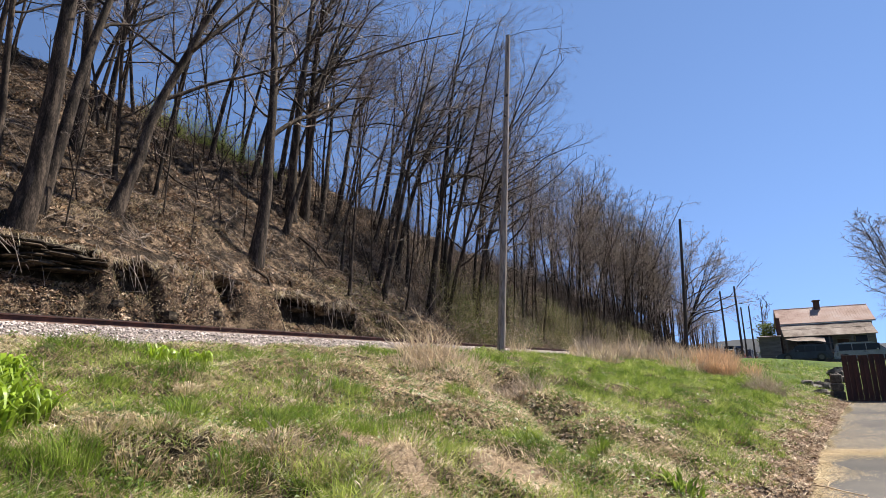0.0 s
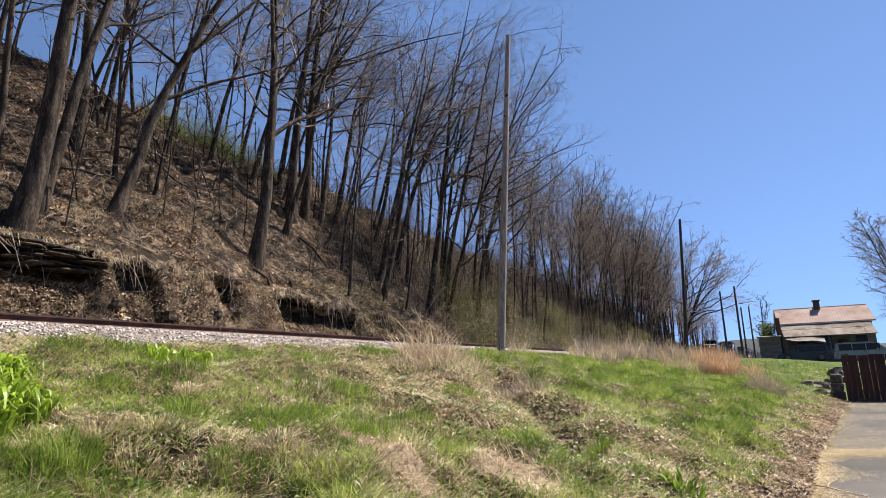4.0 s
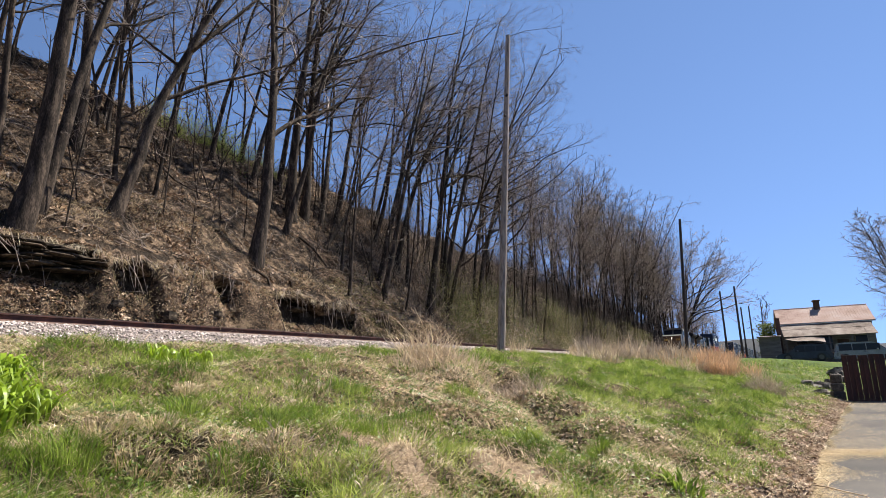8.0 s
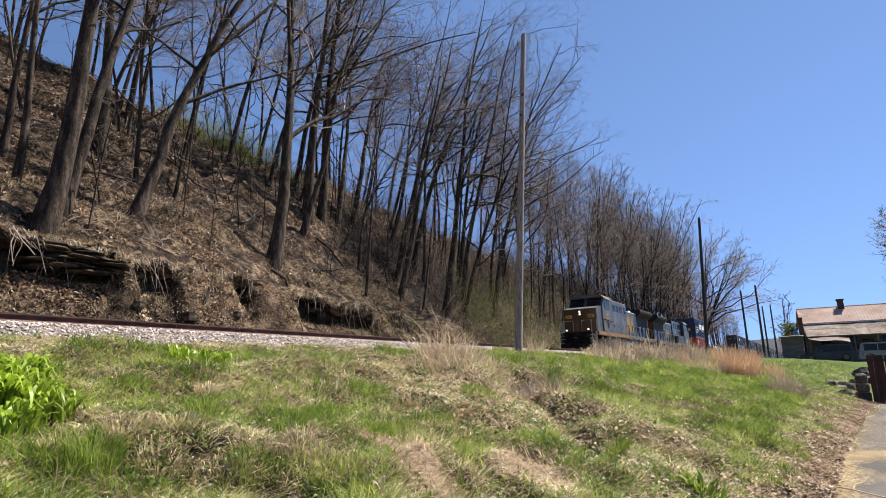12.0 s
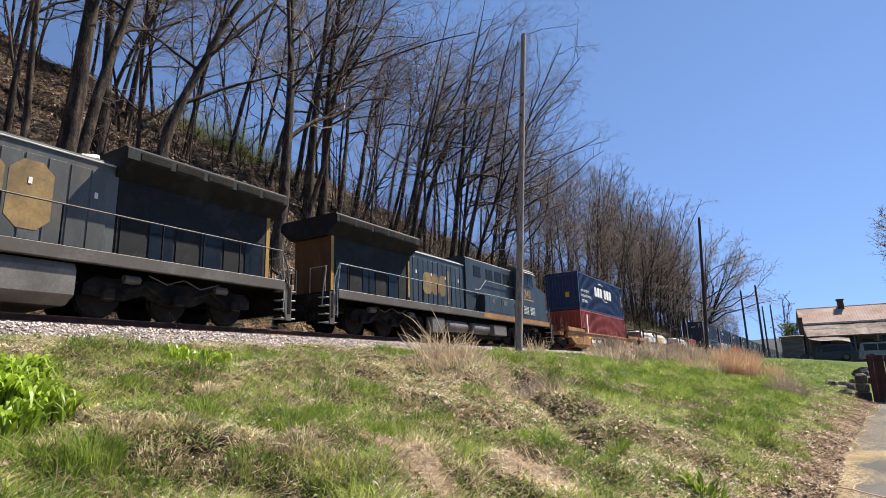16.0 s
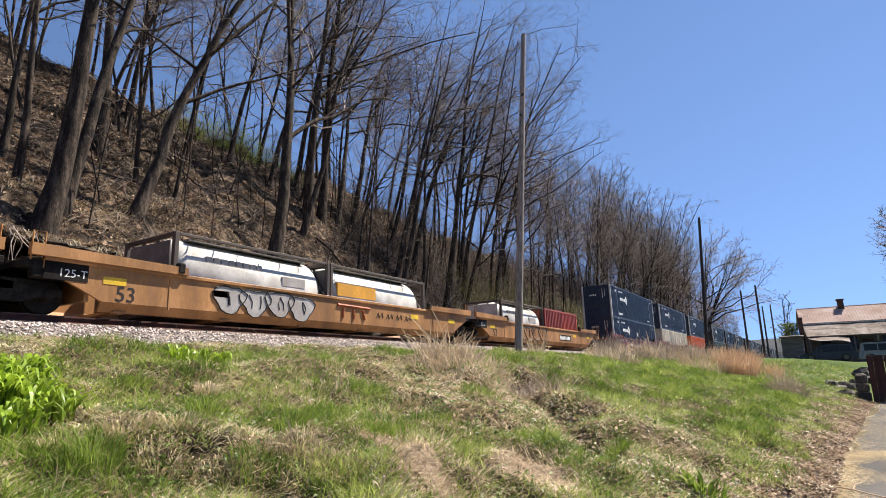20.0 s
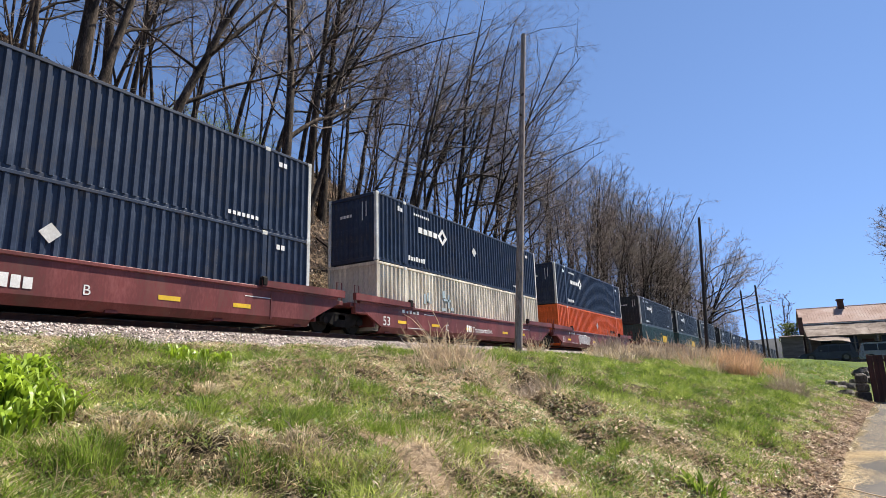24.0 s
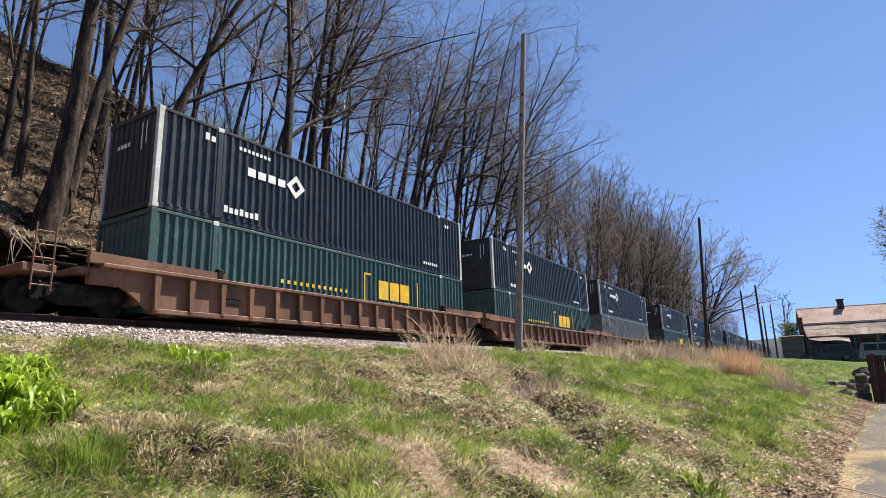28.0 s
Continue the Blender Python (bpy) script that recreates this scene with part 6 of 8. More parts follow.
    for y, h in ((1.35, 2.12), (-1.55, 1.68)):
        part("post", Geo().box((-0.6, y - 0.05, -0.1), (-0.5, y + 0.05, h), 0.01), M_SIDING, awn)


build_house()


def car(name, label, mt, x, y, L, H, suv, turn=90):
    z = ground_z(x, y)
    ob = thing(name, label, "car", at=pose(x, y, z, 0, 0, turn))
    h1 = H * 0.56
    # local: x along the car, y across
    body = Geo()
    body.prism([(-L / 2, 0.32), (-L / 2 + 0.05, h1 - 0.12), (-L / 2 + 0.25, h1), (L / 2 - 1.15, h1), (L / 2 - 0.25, h1 - 0.16), (L / 2, h1 - 0.38), (L / 2, 0.34), (L / 2 - 0.2, 0.25), (-L / 2 + 0.2, 0.25)], "y", -0.9, 0.9)
    part("body", body, mt, ob)
    tail = -L / 2 + (0.12 if suv else 0.9)
    roof = [(tail, h1), (tail + 0.22, H - 0.06), (tail + 0.5, H), (L / 2 - 2.0, H), (L / 2 - 1.75, H - 0.08), (L / 2 - 1.05, h1)]
    part("cabin", Geo().prism(roof, "y", -0.72, 0.72), mt, ob)
    for s in (-1, 1):
        x0, x1 = tail + 0.3, L / 2 - 1.45
        step = (x1 - x0) / 3
        for k in range(3):
            part("side_window", Geo().box((x0 + k * step + 0.03, s * 0.718, h1 + 0.04), (x0 + (k + 1) * step - 0.03, s * 0.735, H - 0.13), 0.01), M_GLASS, ob)
        part("roof_rail", Geo().tube([(tail + 0.5, s * 0.62, H + 0.04), (L / 2 - 2.1, s * 0.62, H + 0.04)], 0.02, 6), M_STEEL, ob)
        part("door_seam", Geo().box((0.0, s * 0.9, 0.4), (0.015, s * 0.904, h1 - 0.05)), M_STEEL, ob)
        part("headlight", Geo().box((L / 2 - 0.12, s * 0.5, h1 - 0.42), (L / 2 + 0.01, s * 0.86, h1 - 0.27), 0.02), M_POST, ob)
        part("tail_light", Geo().box((-L / 2 - 0.01, s * 0.62, h1 - 0.35), (-L / 2 + 0.1, s * 0.88, h1 - 0.1), 0.02), M_FENCE, ob)
        part("mirror", Geo().box((L / 2 - 1.75, s * 0.9, h1), (L / 2 - 1.6, s * 1.05, h1 + 0.16), 0.03), mt, ob)
        for a in (-L / 2 + 0.85, L / 2 - 0.9):
            wheel = part("wheel", Geo().tube([(a, s * 0.70, 0.34), (a, s * 0.73, 0.34), (a, s * 0.89, 0.34), (a, s * 0.91, 0.34)], [0.30, 0.34, 0.34, 0.30], 20), M_TYRE, ob)
            part("rim", Geo().tube([(a, s * 0.90, 0.34), (a, s * 0.92, 0.34)], [0.21, 0.18], 14), M_TANKGREY, wheel)
    part("windscreen", Geo().prism([(L / 2 - 1.74, H - 0.1), (L / 2 - 1.06, h1 + 0.04), (L / 2 - 1.03, h1 + 0.06), (L / 2 - 1.71, H - 0.07)], "y", -0.62, 0.62), M_GLASS, ob)
    return ob


car("parked_suv", "silver sport-utility car parked behind the fence", M_SILVER, 60.0, -5.8, 4.75, 1.6, True, -90)
car("parked_car", "dark blue car parked in the shade before the house", M_CARBLUE, 59.5, -1.3, 4.2, 1.42, True)


def flat_trailer():
    x, y = 101.0, 7.2
    z = ground_z(x, y)
    ob = thing("flat_trailer", "dark flat trailer standing beside the track", "trailer", at=pose(x, y, z))
    part("deck", Geo().box((-0.8, -1.2, 0.55), (0.8, 1.2, 0.85), 0.03), M_STEEL, ob)
    part("headboard", Geo().box((-0.8, -1.2, 0.85), (0.8, -1.1, 1.3), 0.02), M_STEEL, ob)
    for s in (-1, 1):
        for e in (-0.55, 0.55):
            part("wheel", Geo().tube([(e - 0.1, s * 0.9, 0.3), (e + 0.1, s * 0.9, 0.3)], 0.3, 14), M_TYRE, ob)


flat_trailer()


def far_things():
    rs = np.random.RandomState(91)
    for x, y, tall, r in ((84.0, -13.4, 17, 0.24), (88.0, -16.5, 18, 0.26)):
        tree_thing("bare spreading tree behind the house", "bare trees by the house", hardwood(rs, tall, r, (0, 0.05), 0.22, 18, 0.36, (0, 0.3), 0.016, (6, 4, 2), 0.3, 0.03), pose(x, y, 1.6))
    tree_thing("small bare tree beside the shed", "bare trees by the house", hardwood(rs, 7.4, 0.1, (0, 0), 0.2, 12, 0.34, (0, 0), 0.012, (4, 3, 2), 0.3, 0.05), pose(76.0, 2.2, 1.8))
    n = 2600
    P = np.stack([rs.normal(66.5, 0.5, n), rs.normal(1.25, 0.42, n), 1.7 + 3.9 * rs.rand(n) ** 0.8], 1)
    V, F = strewn(rs, P, rs.uniform(0.1, 0.25, n), 1.0)
    ob = new("evergreen_bush", fast_mesh("evergreen_bush", V, F, M_EVERGREEN))
    tagged(ob, "dark evergreen bush behind the shed", "bush")
    # a low far ridge
    xs = np.linspace(-600, 1500, 60)
    top = 54 + 9 * np.sin(xs / 170.0) + 7 * np.sin(xs / 61.0 + 1)
    V = np.concatenate([np.stack([1500 + 0 * xs, xs, 0 * xs - 5], 1), np.stack([1560 + 0 * xs, xs, top], 1), np.stack([1900 + 0 * xs, xs, 0 * xs - 5], 1)])
    i = np.arange(59)
    F = np.concatenate([np.stack([i, i + 1, i + 61, i + 60], 1), np.stack([i + 60, i + 61, i + 121, i + 120], 1)])
    ob = new("backdrop_ridge", fast_mesh("backdrop_ridge", V, F, M_RIDGE, True))
    tagged(ob, "distant hazy blue-grey wooded ridge", "ridge", kind="structure")


M_RIDGE = material("hazy_ridge", [(0.028, 0.033, 0.044), (0.043, 0.049, 0.060)], 0.95, scale=0.02, fine=0.2, bump=0)
far_things()
# the service wire that sags across to the pole and on
wire([(8.0, 8.0, 9.7), (8.9, 8.6, 10.32), (12.5, 8.6, 10.50), (16.6, 8.6, 10.86), (18.6, 8.6, 10.95), (19.6, 8.6, 10.80), (20.2, 8.6, 11.2)], 0.0045, "thin pale service wire sagging to the pole")
wire([(20.4, 8.6, 11.1), (23.0, 8.7, 10.75), (26.0, 8.8, 10.6), (40.0, 8.2, 11.2), (57.7, 7.0, 13.4)], 0.0045, "thin dark wire between the poles")


# ---- the train ----
TRAIN = []     # (thing, u): where it stands along the track at 20 s
WHEELS = []    # (wheelset, x, z, radius) in the space of its part


def ride(ob, u, turn=0.0):
    TRAIN.append((ob, u, turn))
    return ob


def word(body, size, mt, parent, x, z, y, squeeze=1.0, end=False):
    """Letters on the side that faces the bank, or on the leading end."""
    cu = bpy.data.curves.new("lettering", "FONT")
    cu.body, cu.size, cu.extrude, cu.align_x = body, size, 0.002, "LEFT"
    cu.materials.append(mt)
    ob = new("lettering", cu)
    ob.parent = parent
    ob.matrix_local = (pose(y, -x, z, 90, 0, -90) if end else pose(x, y, z, 90)) @ Matrix.Diagonal((squeeze, 1, 1, 1))
    return ob


def corrugated(L, z0, z1, y, out, pitch, depth):
    """A trapezoid-ribbed sheet along x with its flat back."""
    n = max(2, int(round(L / pitch)))
    p = L / n
    xs, ys = [], []
    for i in range(n):
        a = -L / 2 + i * p
        xs += [a, a + 0.30 * p, a + 0.45 * p, a + 0.85 * p]
        ys += [y, y, y - out * depth, y - out * depth]
    xs.append(L / 2)
    ys.append(y)
    xs, ys = np.array(xs), np.array(ys)
    m = len(xs)
    back = np.full(m, y - out * (depth + 0.02))
    V = np.concatenate([np.stack([xs, q, np.full(m, z)], 1) for q, z in ((ys, z0), (ys, z1), (back, z1), (back, z0))])
    i = np.arange(m - 1)
    F = np.concatenate([np.stack([i + a * m, i + 1 + a * m, i + 1 + b * m, i + b * m], 1) for a, b in ((0, 1), (1, 2), (2, 3), (3, 0))])
    if out > 0:
        F = F[:, ::-1]
    g = Geo()
    g.v, g.f = [tuple(p) for p in V.tolist()], [tuple(q) for q in F.tolist()]
    return g


def diamond_mark(g, x, z, y, s):
    """A hollow diamond: one flat ring."""
    ring = [(x + q * s * math.cos(radians(90 * k)), yy, z + q * s * math.sin(radians(90 * k))) for yy in (y - 0.003, y + 0.003) for q in (1.15, 0.55) for k in range(4)]
    faces = []
    for k in range(4):
        j = (k + 1) % 4
        faces += [(k, j, 4 + j, 4 + k), (8 + k, 12 + k, 12 + j, 8 + j), (k, 8 + k, 8 + j, j), (4 + k, 4 + j, 12 + j, 12 + k)]
    g.add(ring, faces)


def container(name, label, mt, L, H, u, z, posts=True, pale=False, mark="", pitch=0.28, width=2.59, doors=True):
    ob = thing(name, label, "container", "containers on the train")
    w = width / 2
    post = M_POST if pale else mt
    edge = 1.98 if posts else 0.0
    part("core", Geo().box((-L / 2 + 0.06, -w + 0.1, 0.12), (L / 2 - 0.06, w - 0.1, H - 0.06)), mt, ob)
    for s in (-1, 1):
        side = part("side_panel", corrugated(L - 0.30, 0.14, H - 0.08, s * (w - 0.012), s, pitch, 0.055), mt, ob)
        part("top_rail", Geo().box((-L / 2 + 0.14, s * (w - 0.06), H - 0.10), (L / 2 - 0.14, s * w, H - 0.01), 0.01), mt, ob)
        part("bottom_rail", Geo().box((-L / 2 + 0.14, s * (w - 0.11), 0.02), (L / 2 - 0.14, s * (w - 0.05), 0.17), 0.01), mt, ob)
        for e in (-1, 1):
            part("corner_post", Geo().box((e * (L / 2 - 0.15), s * (w - 0.13), 0.1), (e * L / 2, s * (w + 0.004), H - 0.1), 0.012), post, ob)
            for zz in (0.0, H - 0.118):
                g = Geo().box((e * (L / 2 - 0.178), s * (w - 0.16), zz), (e * (L / 2 + 0.003), s * (w + 0.008), zz + 0.118), 0.008)
                part("corner_casting", g, post, ob)
            if posts:
                part("intermediate_post", Geo().box((e * (L / 2 - edge) - 0.09, s * (w - 0.05), 0.1), (e * (L / 2 - edge) + 0.09, s * (w + 0.006), H - 0.04), 0.01), mt, ob)
                part("lift_casting", Geo().box((e * (L / 2 - edge) - 0.10, s * (w - 0.05), H - 0.13), (e * (L / 2 - edge) + 0.10, s * (w + 0.010), H + 0.004), 0.01), M_POST, ob, "pale lifting casting")
    part("roof", Geo().box((-L / 2 + 0.05, -w + 0.05, H - 0.07), (L / 2 - 0.05, w - 0.05, H - 0.02), 0.01), mt, ob)
    # the leading end is plain ribbed, the trailing end has doors
    rib = Geo().box((-L / 2 + 0.03, -0.06, 0.2), (-L / 2 + 0.075, 0.06, H - 0.16), 0.012).mesh("end_rib", mt)
    for k in range(9):
        part("end_rib", rib, mt, ob).location.y = -w + 0.22 + k * (width - 0.44) / 8
    part("end_header", Geo().box((-L / 2, -w + 0.14, H - 0.16), (-L / 2 + 0.1, w - 0.14, H - 0.01), 0.012), mt, ob)
    part("end_sill", Geo().box((-L / 2, -w + 0.14, 0.02), (-L / 2 + 0.1, w - 0.14, 0.19), 0.012), mt, ob)
    if doors:
        for s in (-1, 1):
            door = part("door", Geo().box((L / 2 - 0.055, s * 0.012, 0.16), (L / 2 - 0.02, s * (w - 0.15), H - 0.14), 0.01), mt, ob)
            for q in (0.35, 0.85):
                part("lock_rod", Geo().tube([(L / 2 + 0.01, s * q, 0.12), (L / 2 + 0.01, s * q, H - 0.12)], 0.018, 6), M_POST, door)
    y = -w - 0.004
    g = Geo()
    if mark == "wordmark":
        # the trade mark as four plain blocks and a hollow diamond, the rest of the lettering as bars
        x0 = -L / 2 + 3.0
        for k in range(4):
            part("trade_mark", Geo().box((x0 + 0.41 * k, y - 0.004, 1.68), (x0 + 0.41 * k + 0.31, y, 1.95 - 0.02 * (k % 2))), M_MARK, ob, "white trade mark")
        g = Geo()
        diamond_mark(g, x0 + 2.02, 1.83, y - 0.002, 0.36)
        part("trade_mark", g, M_MARK, ob, "white hollow diamond")
        g = Geo()
        for k in range(8):
            g.box((x0 - 0.35 + 0.16 * k, y - 0.004, 2.42), (x0 - 0.25 + 0.16 * k, y, 2.53))
        for k in range(7):
            g.box((x0 - 0.8 + 0.19 * k, y - 0.004, 0.33), (x0 - 0.67 + 0.19 * k, y, 0.50 if k % 3 else 0.54))
            g.box((L / 2 - 3.4 + 0.17 * k, y - 0.004, 0.33), (L / 2 - 3.29 + 0.17 * k, y, 0.45))
        for k in range(2):
            g.box((-L / 2 + 1.45 + 0.2 * k, y - 0.004, 2.36), (-L / 2 + 1.59 + 0.2 * k, y, 2.58 - 0.05 * k))
            g.box((L / 2 - 1.5 + 0.2 * k, y - 0.004, 2.36), (L / 2 - 1.36 + 0.2 * k, y, 2.52))
        part("small_lettering", g, M_MARK, ob, "small white lettering")["kind"] = "stuff"
        for k in range(4):
            part("end_marking", Geo().box((-L / 2 - 0.012, 0.62 - 0.17 * k, H - 0.92), (-L / 2 - 0.004, 0.50 - 0.17 * k, H - 0.80)), M_MARK, ob)
        for k, hh in ((0, 0.8), (1, 0.65)):
            part("end_marking", Geo().box((-L / 2 - 0.012, -0.55 - 0.2 * k, H - 0.35 - hh), (-L / 2 - 0.004, -0.59 - 0.2 * k, H - 0.35)), M_MARK, ob)
    ob.matrix_world = pose(u, TRACK_Y, RAIL_Z + z)
    return ride(ob, u)


def placard(box, x=0.02, z=1.62):
    m = Matrix.Translation((x, -1.305, z)) @ Matrix.Rotation(radians(45), 4, "Y")
    part("placard", Geo().box((-0.17, -0.004, -0.17), (0.17, 0.004, 0.17), 0, m), M_POST, box, "pale diamond placard")


def wheelset(parent, x, r, gauge=0.753):
    g = Geo()
    for s in (-1, 1):
        g.tube([(0, s * (gauge + 0.07), 0), (0, s * (gauge + 0.05), 0), (0, s * (gauge - 0.06), 0), (0, s * (gauge - 0.07), 0)], [r * 0.93, r, r, r + 0.025], 24)
        g.tube([(0, s * (gauge + 0.09), 0), (0, s * (gauge + 0.06), 0)], [r * 0.36, r * 0.42], 16)
        for k in range(4):
            a = k * math.pi / 2 + 0.4
            g.box((r * 0.62 * math.cos(a) - 0.05, s * (gauge + 0.072) - 0.006, r * 0.62 * math.sin(a) - 0.05), (r * 0.62 * math.cos(a) + 0.05, s * (gauge + 0.072) + 0.006, r * 0.62 * math.sin(a) + 0.05))
    g.tube([(0, -1.0, 0), (0, 1.0, 0)], 0.085, 10)
    ob = part("wheelset", g, M_WHEEL, parent, "steel wheels on their axle")
    ob.location = (x, 0, r)
    WHEELS.append((ob, x, r))
    return ob


def car_truck(parent, x):
    """A two-axle freight truck."""
    g = Geo()
    for s in (-1, 1):
        g.prism([(x - 1.15, 0.52), (x - 0.95, 0.66), (x - 0.45, 0.72), (x + 0.45, 0.72), (x + 0.95, 0.66), (x + 1.15, 0.52), (x + 1.15, 0.36), (x + 0.75, 0.36), (x + 0.35, 0.22), (x - 0.35, 0.22), (x - 0.75, 0.36), (x - 1.15, 0.36)], "y", s * 0.93, s * 1.10)
        for a in (-0.89, 0.89):
            g.tube([(x + a, s * 1.02, 0.42), (x + a, s * 1.16, 0.42)], 0.13, 10)
        for a in (-0.2, 0.0, 0.2):
            g.tube([(x + a, s * 1.02, 0.28), (x + a, s * 1.02, 0.6)], 0.07, 8)
    g.box((x - 0.2, -1.1, 0.45), (x + 0.2, 1.1, 0.68), 0.03)
    ob = part("truck", g, M_STEEL, parent, "grimy cast-steel truck")
    for a in (-0.89, 0.89):
        wheelset(ob, x + a, 0.42)
    return ob


def ladder(parent, x, y, z0, z1, mt, w=0.4):
    g = Geo()
    for a in (0, w):
        g.tube([(x + a, y, z0), (x + a, y, z1)], 0.02, 6)
    n = int((z1 - z0) / 0.3)
    for k in range(n):
        zz = z0 + 0.12 + k * 0.3
        g.tube([(x, y, zz), (x + w, y, zz)], 0.016, 6)
    return part("ladder", g, mt, parent)


def well_car(kind, u, label, right_truck=False, left_end=False, marks=True):
    """One unit of an articulated well car for 16.15 m containers; kind: yellow, maroon or brown."""
    mt = {"yellow": M_YELLOWCAR, "maroon": M_MAROON, "brown": M_BROWNCAR}[kind]
    ob = thing("well_car", label, "rail car", "well cars of the train")
    for s in (-1, 1):
        yo, yi = s * 1.45, s * 1.36
        low = 0.16 if kind == "brown" else 0.32
        outline = [(-9.3, 0.95), (-8.6, 0.62), (-8.0, low), (8.0, low), (8.6, 0.62), (9.3, 0.95), (9.3, 1.18), (-9.3, 1.18)]
        side = part("side_sill", Geo().prism(outline, "y", min(yo, yi), max(yo, yi)), mt, ob)
        part("top_chord", Geo().box((-9.3, s * 1.33, 1.12), (9.3, s * (1.60 if kind == "brown" else 1.50), 1.22), 0.015), mt, side)
        if kind == "brown":
            part("bottom_chord", Geo().box((-8.0, s * 1.33, 0.12), (8.0, s * 1.56, 0.25), 0.015), mt, side)
        else:
            part("lower_panel", Geo().prism([(s * 1.45, 0.32), (s * 1.36, 0.32), (s * 1.20, 0.10), (s * 1.29, 0.10)], "x", -8.0, 8.0), mt, side, "inward-sloping lower panel")
        if kind == "brown":
            for k in range(17):
                x = -7.9 + k * 0.99
                part("side_stake", Geo().prism([(x - 0.05, 0.2), (x + 0.05, 0.2), (x + 0.09, 1.14), (x - 0.09, 1.14)], "y", s * 1.44, s * 1.58), mt, side)
        else:
            for e in (-1, 1):
                part("stiffener", Geo().box((e * 6.3 - 0.02, s * 1.44, 0.25), (e * 6.3 + 0.02, s * 1.465, 1.14)), mt, side)
        for e in (-1, 1):
            part("end_plate", Geo().prism([(e * 5.85, 1.20), (e * 9.6, 1.20), (e * 9.6, 1.46), (e * 5.85, 1.40)], "y", s * 1.40, s * 1.56), mt, ob)
            part("container_guide", Geo().box((e * 6.0 - 0.16, s * 1.40, 1.22), (e * 6.0 + 0.06, s * 1.58, 1.52), 0.04), M_STEEL, ob)
    beam = Geo().box((-0.15, -1.36, 0.08), (0.15, 1.36, 0.14)).mesh("floor_beam", mt)
    for k in range(6):
        part("floor_beam", beam, mt, ob).location.x = -7.5 + 3 * k
    for e in (-1, 1):
        part("bulkhead", Geo().box((e * 8.25, -1.36, 0.3), (e * 8.35, 1.36, 1.2), 0.01), mt, ob)
        part("end_platform", Geo().box((e * 8.3, -1.36, 0.95), (e * 9.7, 1.36, 1.12), 0.02), M_STEEL if kind == "yellow" else mt, ob)
        part("draft_sill", Geo().box((e * 8.3, -0.35, 0.6), (e * 9.9, 0.35, 0.98), 0.03), M_STEEL, ob)
        part("grab_iron", Geo().tube([(e * 9.55, -1.42, 1.1), (e * 9.55, -1.42, 1.75), (e * 9.3, -1.42, 1.75), (e * 9.3, -1.42, 1.2)], 0.018, 6), mt, ob)
    part("brake_box", Geo().box((-9.5, -1.44, 0.72), (-8.75, -1.2, 1.12), 0.03), M_STEEL if kind == "yellow" and not left_end else mt, ob)
    car_truck(ob, -9.85 if not left_end else -9.6)
    if right_truck:
        car_truck(ob, 9.6)
    for e, on in ((-1, left_end), (1, right_truck)):
        if on:
            part("coupler", Geo().box((e * 9.9, -0.13, 0.72), (e * 11.6, 0.13, 0.96), 0.04), M_STEEL, ob)
            part("end_beam", Geo().box((e * 10.2, -1.4, 0.85), (e * 10.9, 1.4, 1.05), 0.03), mt, ob)
            ladder(ob, e * 10.5 - 0.2, -1.42, 0.45, 1.95, mt)
            part("brake_rod", Geo().tube([(e * 9.7, -1.2, 1.15), (e * 10.6, -1.2, 1.15), (e * 10.6, -1.2, 1.9)], 0.02, 6), M_STEEL, ob)
    y = -1.452
    if kind == "yellow":
        for x in (-8.0, -5.0, 4.6, 7.6):
            part("reflector", Geo().box((x, y - 0.006, 0.74), (x + 0.55, y, 0.92)), M_DECAL, ob, "yellow reflective strip")
        word("53", 0.52, M_GRAFBLACK, ob, -7.7, 0.36, y - 0.004)
        if not left_end:
            part("black_panel", Geo().box((-9.28, y - 0.008, 0.72), (-8.35, y, 1.12)), M_STEEL, ob)
            word("125-T", 0.26, M_MARK, ob, -9.0, 0.80, y - 0.012)
    elif kind == "maroon":
        for x in (-6.9, -4.4, -1.4, 2.6, 4.9):
            part("reflector", Geo().box((x, y - 0.006, 0.50), (x + 0.62, y, 0.62)), M_DECAL, ob, "yellow reflective strip")
        word("53", 0.5, M_MARK, ob, -7.9, 0.38, y - 0.004)
        for k in range(5):
            part("lettering_bar", Geo().box((-6.6 + 0.26 * k, y - 0.005, 0.95), (-6.44 + 0.26 * k, y, 1.08 - 0.04 * (k % 2))), M_MARK, ob)
        for a, b, c in ((-5.0, -4.2, 0.98), (5.3, 6.3, 0.86), (-6.2, -5.0, 0.34)):
            part("lettering_bar", Geo().box((a, y - 0.005, c), (b, y, c + 0.025)), M_MARK, ob)
    else:
        part("notice_plate", Geo().box((-5.75, y - 0.02, 0.55), (-5.25, y - 0.012, 0.72)), M_STEEL, ob)
    ob.matrix_world = pose(u, TRACK_Y, RAIL_Z)
    return ride(ob, u)


def bars(parent, x, z, n, w, h, gap, mt, y=-1.456, name="lettering_bar", label=""):
    for k in range(n):
        part(name, Geo().box((x + k * (w + gap), y - 0.005, z), (x + k * (w + gap) + w, y, z + h * (1 - 0.08 * (k % 3)))), mt, parent, label)


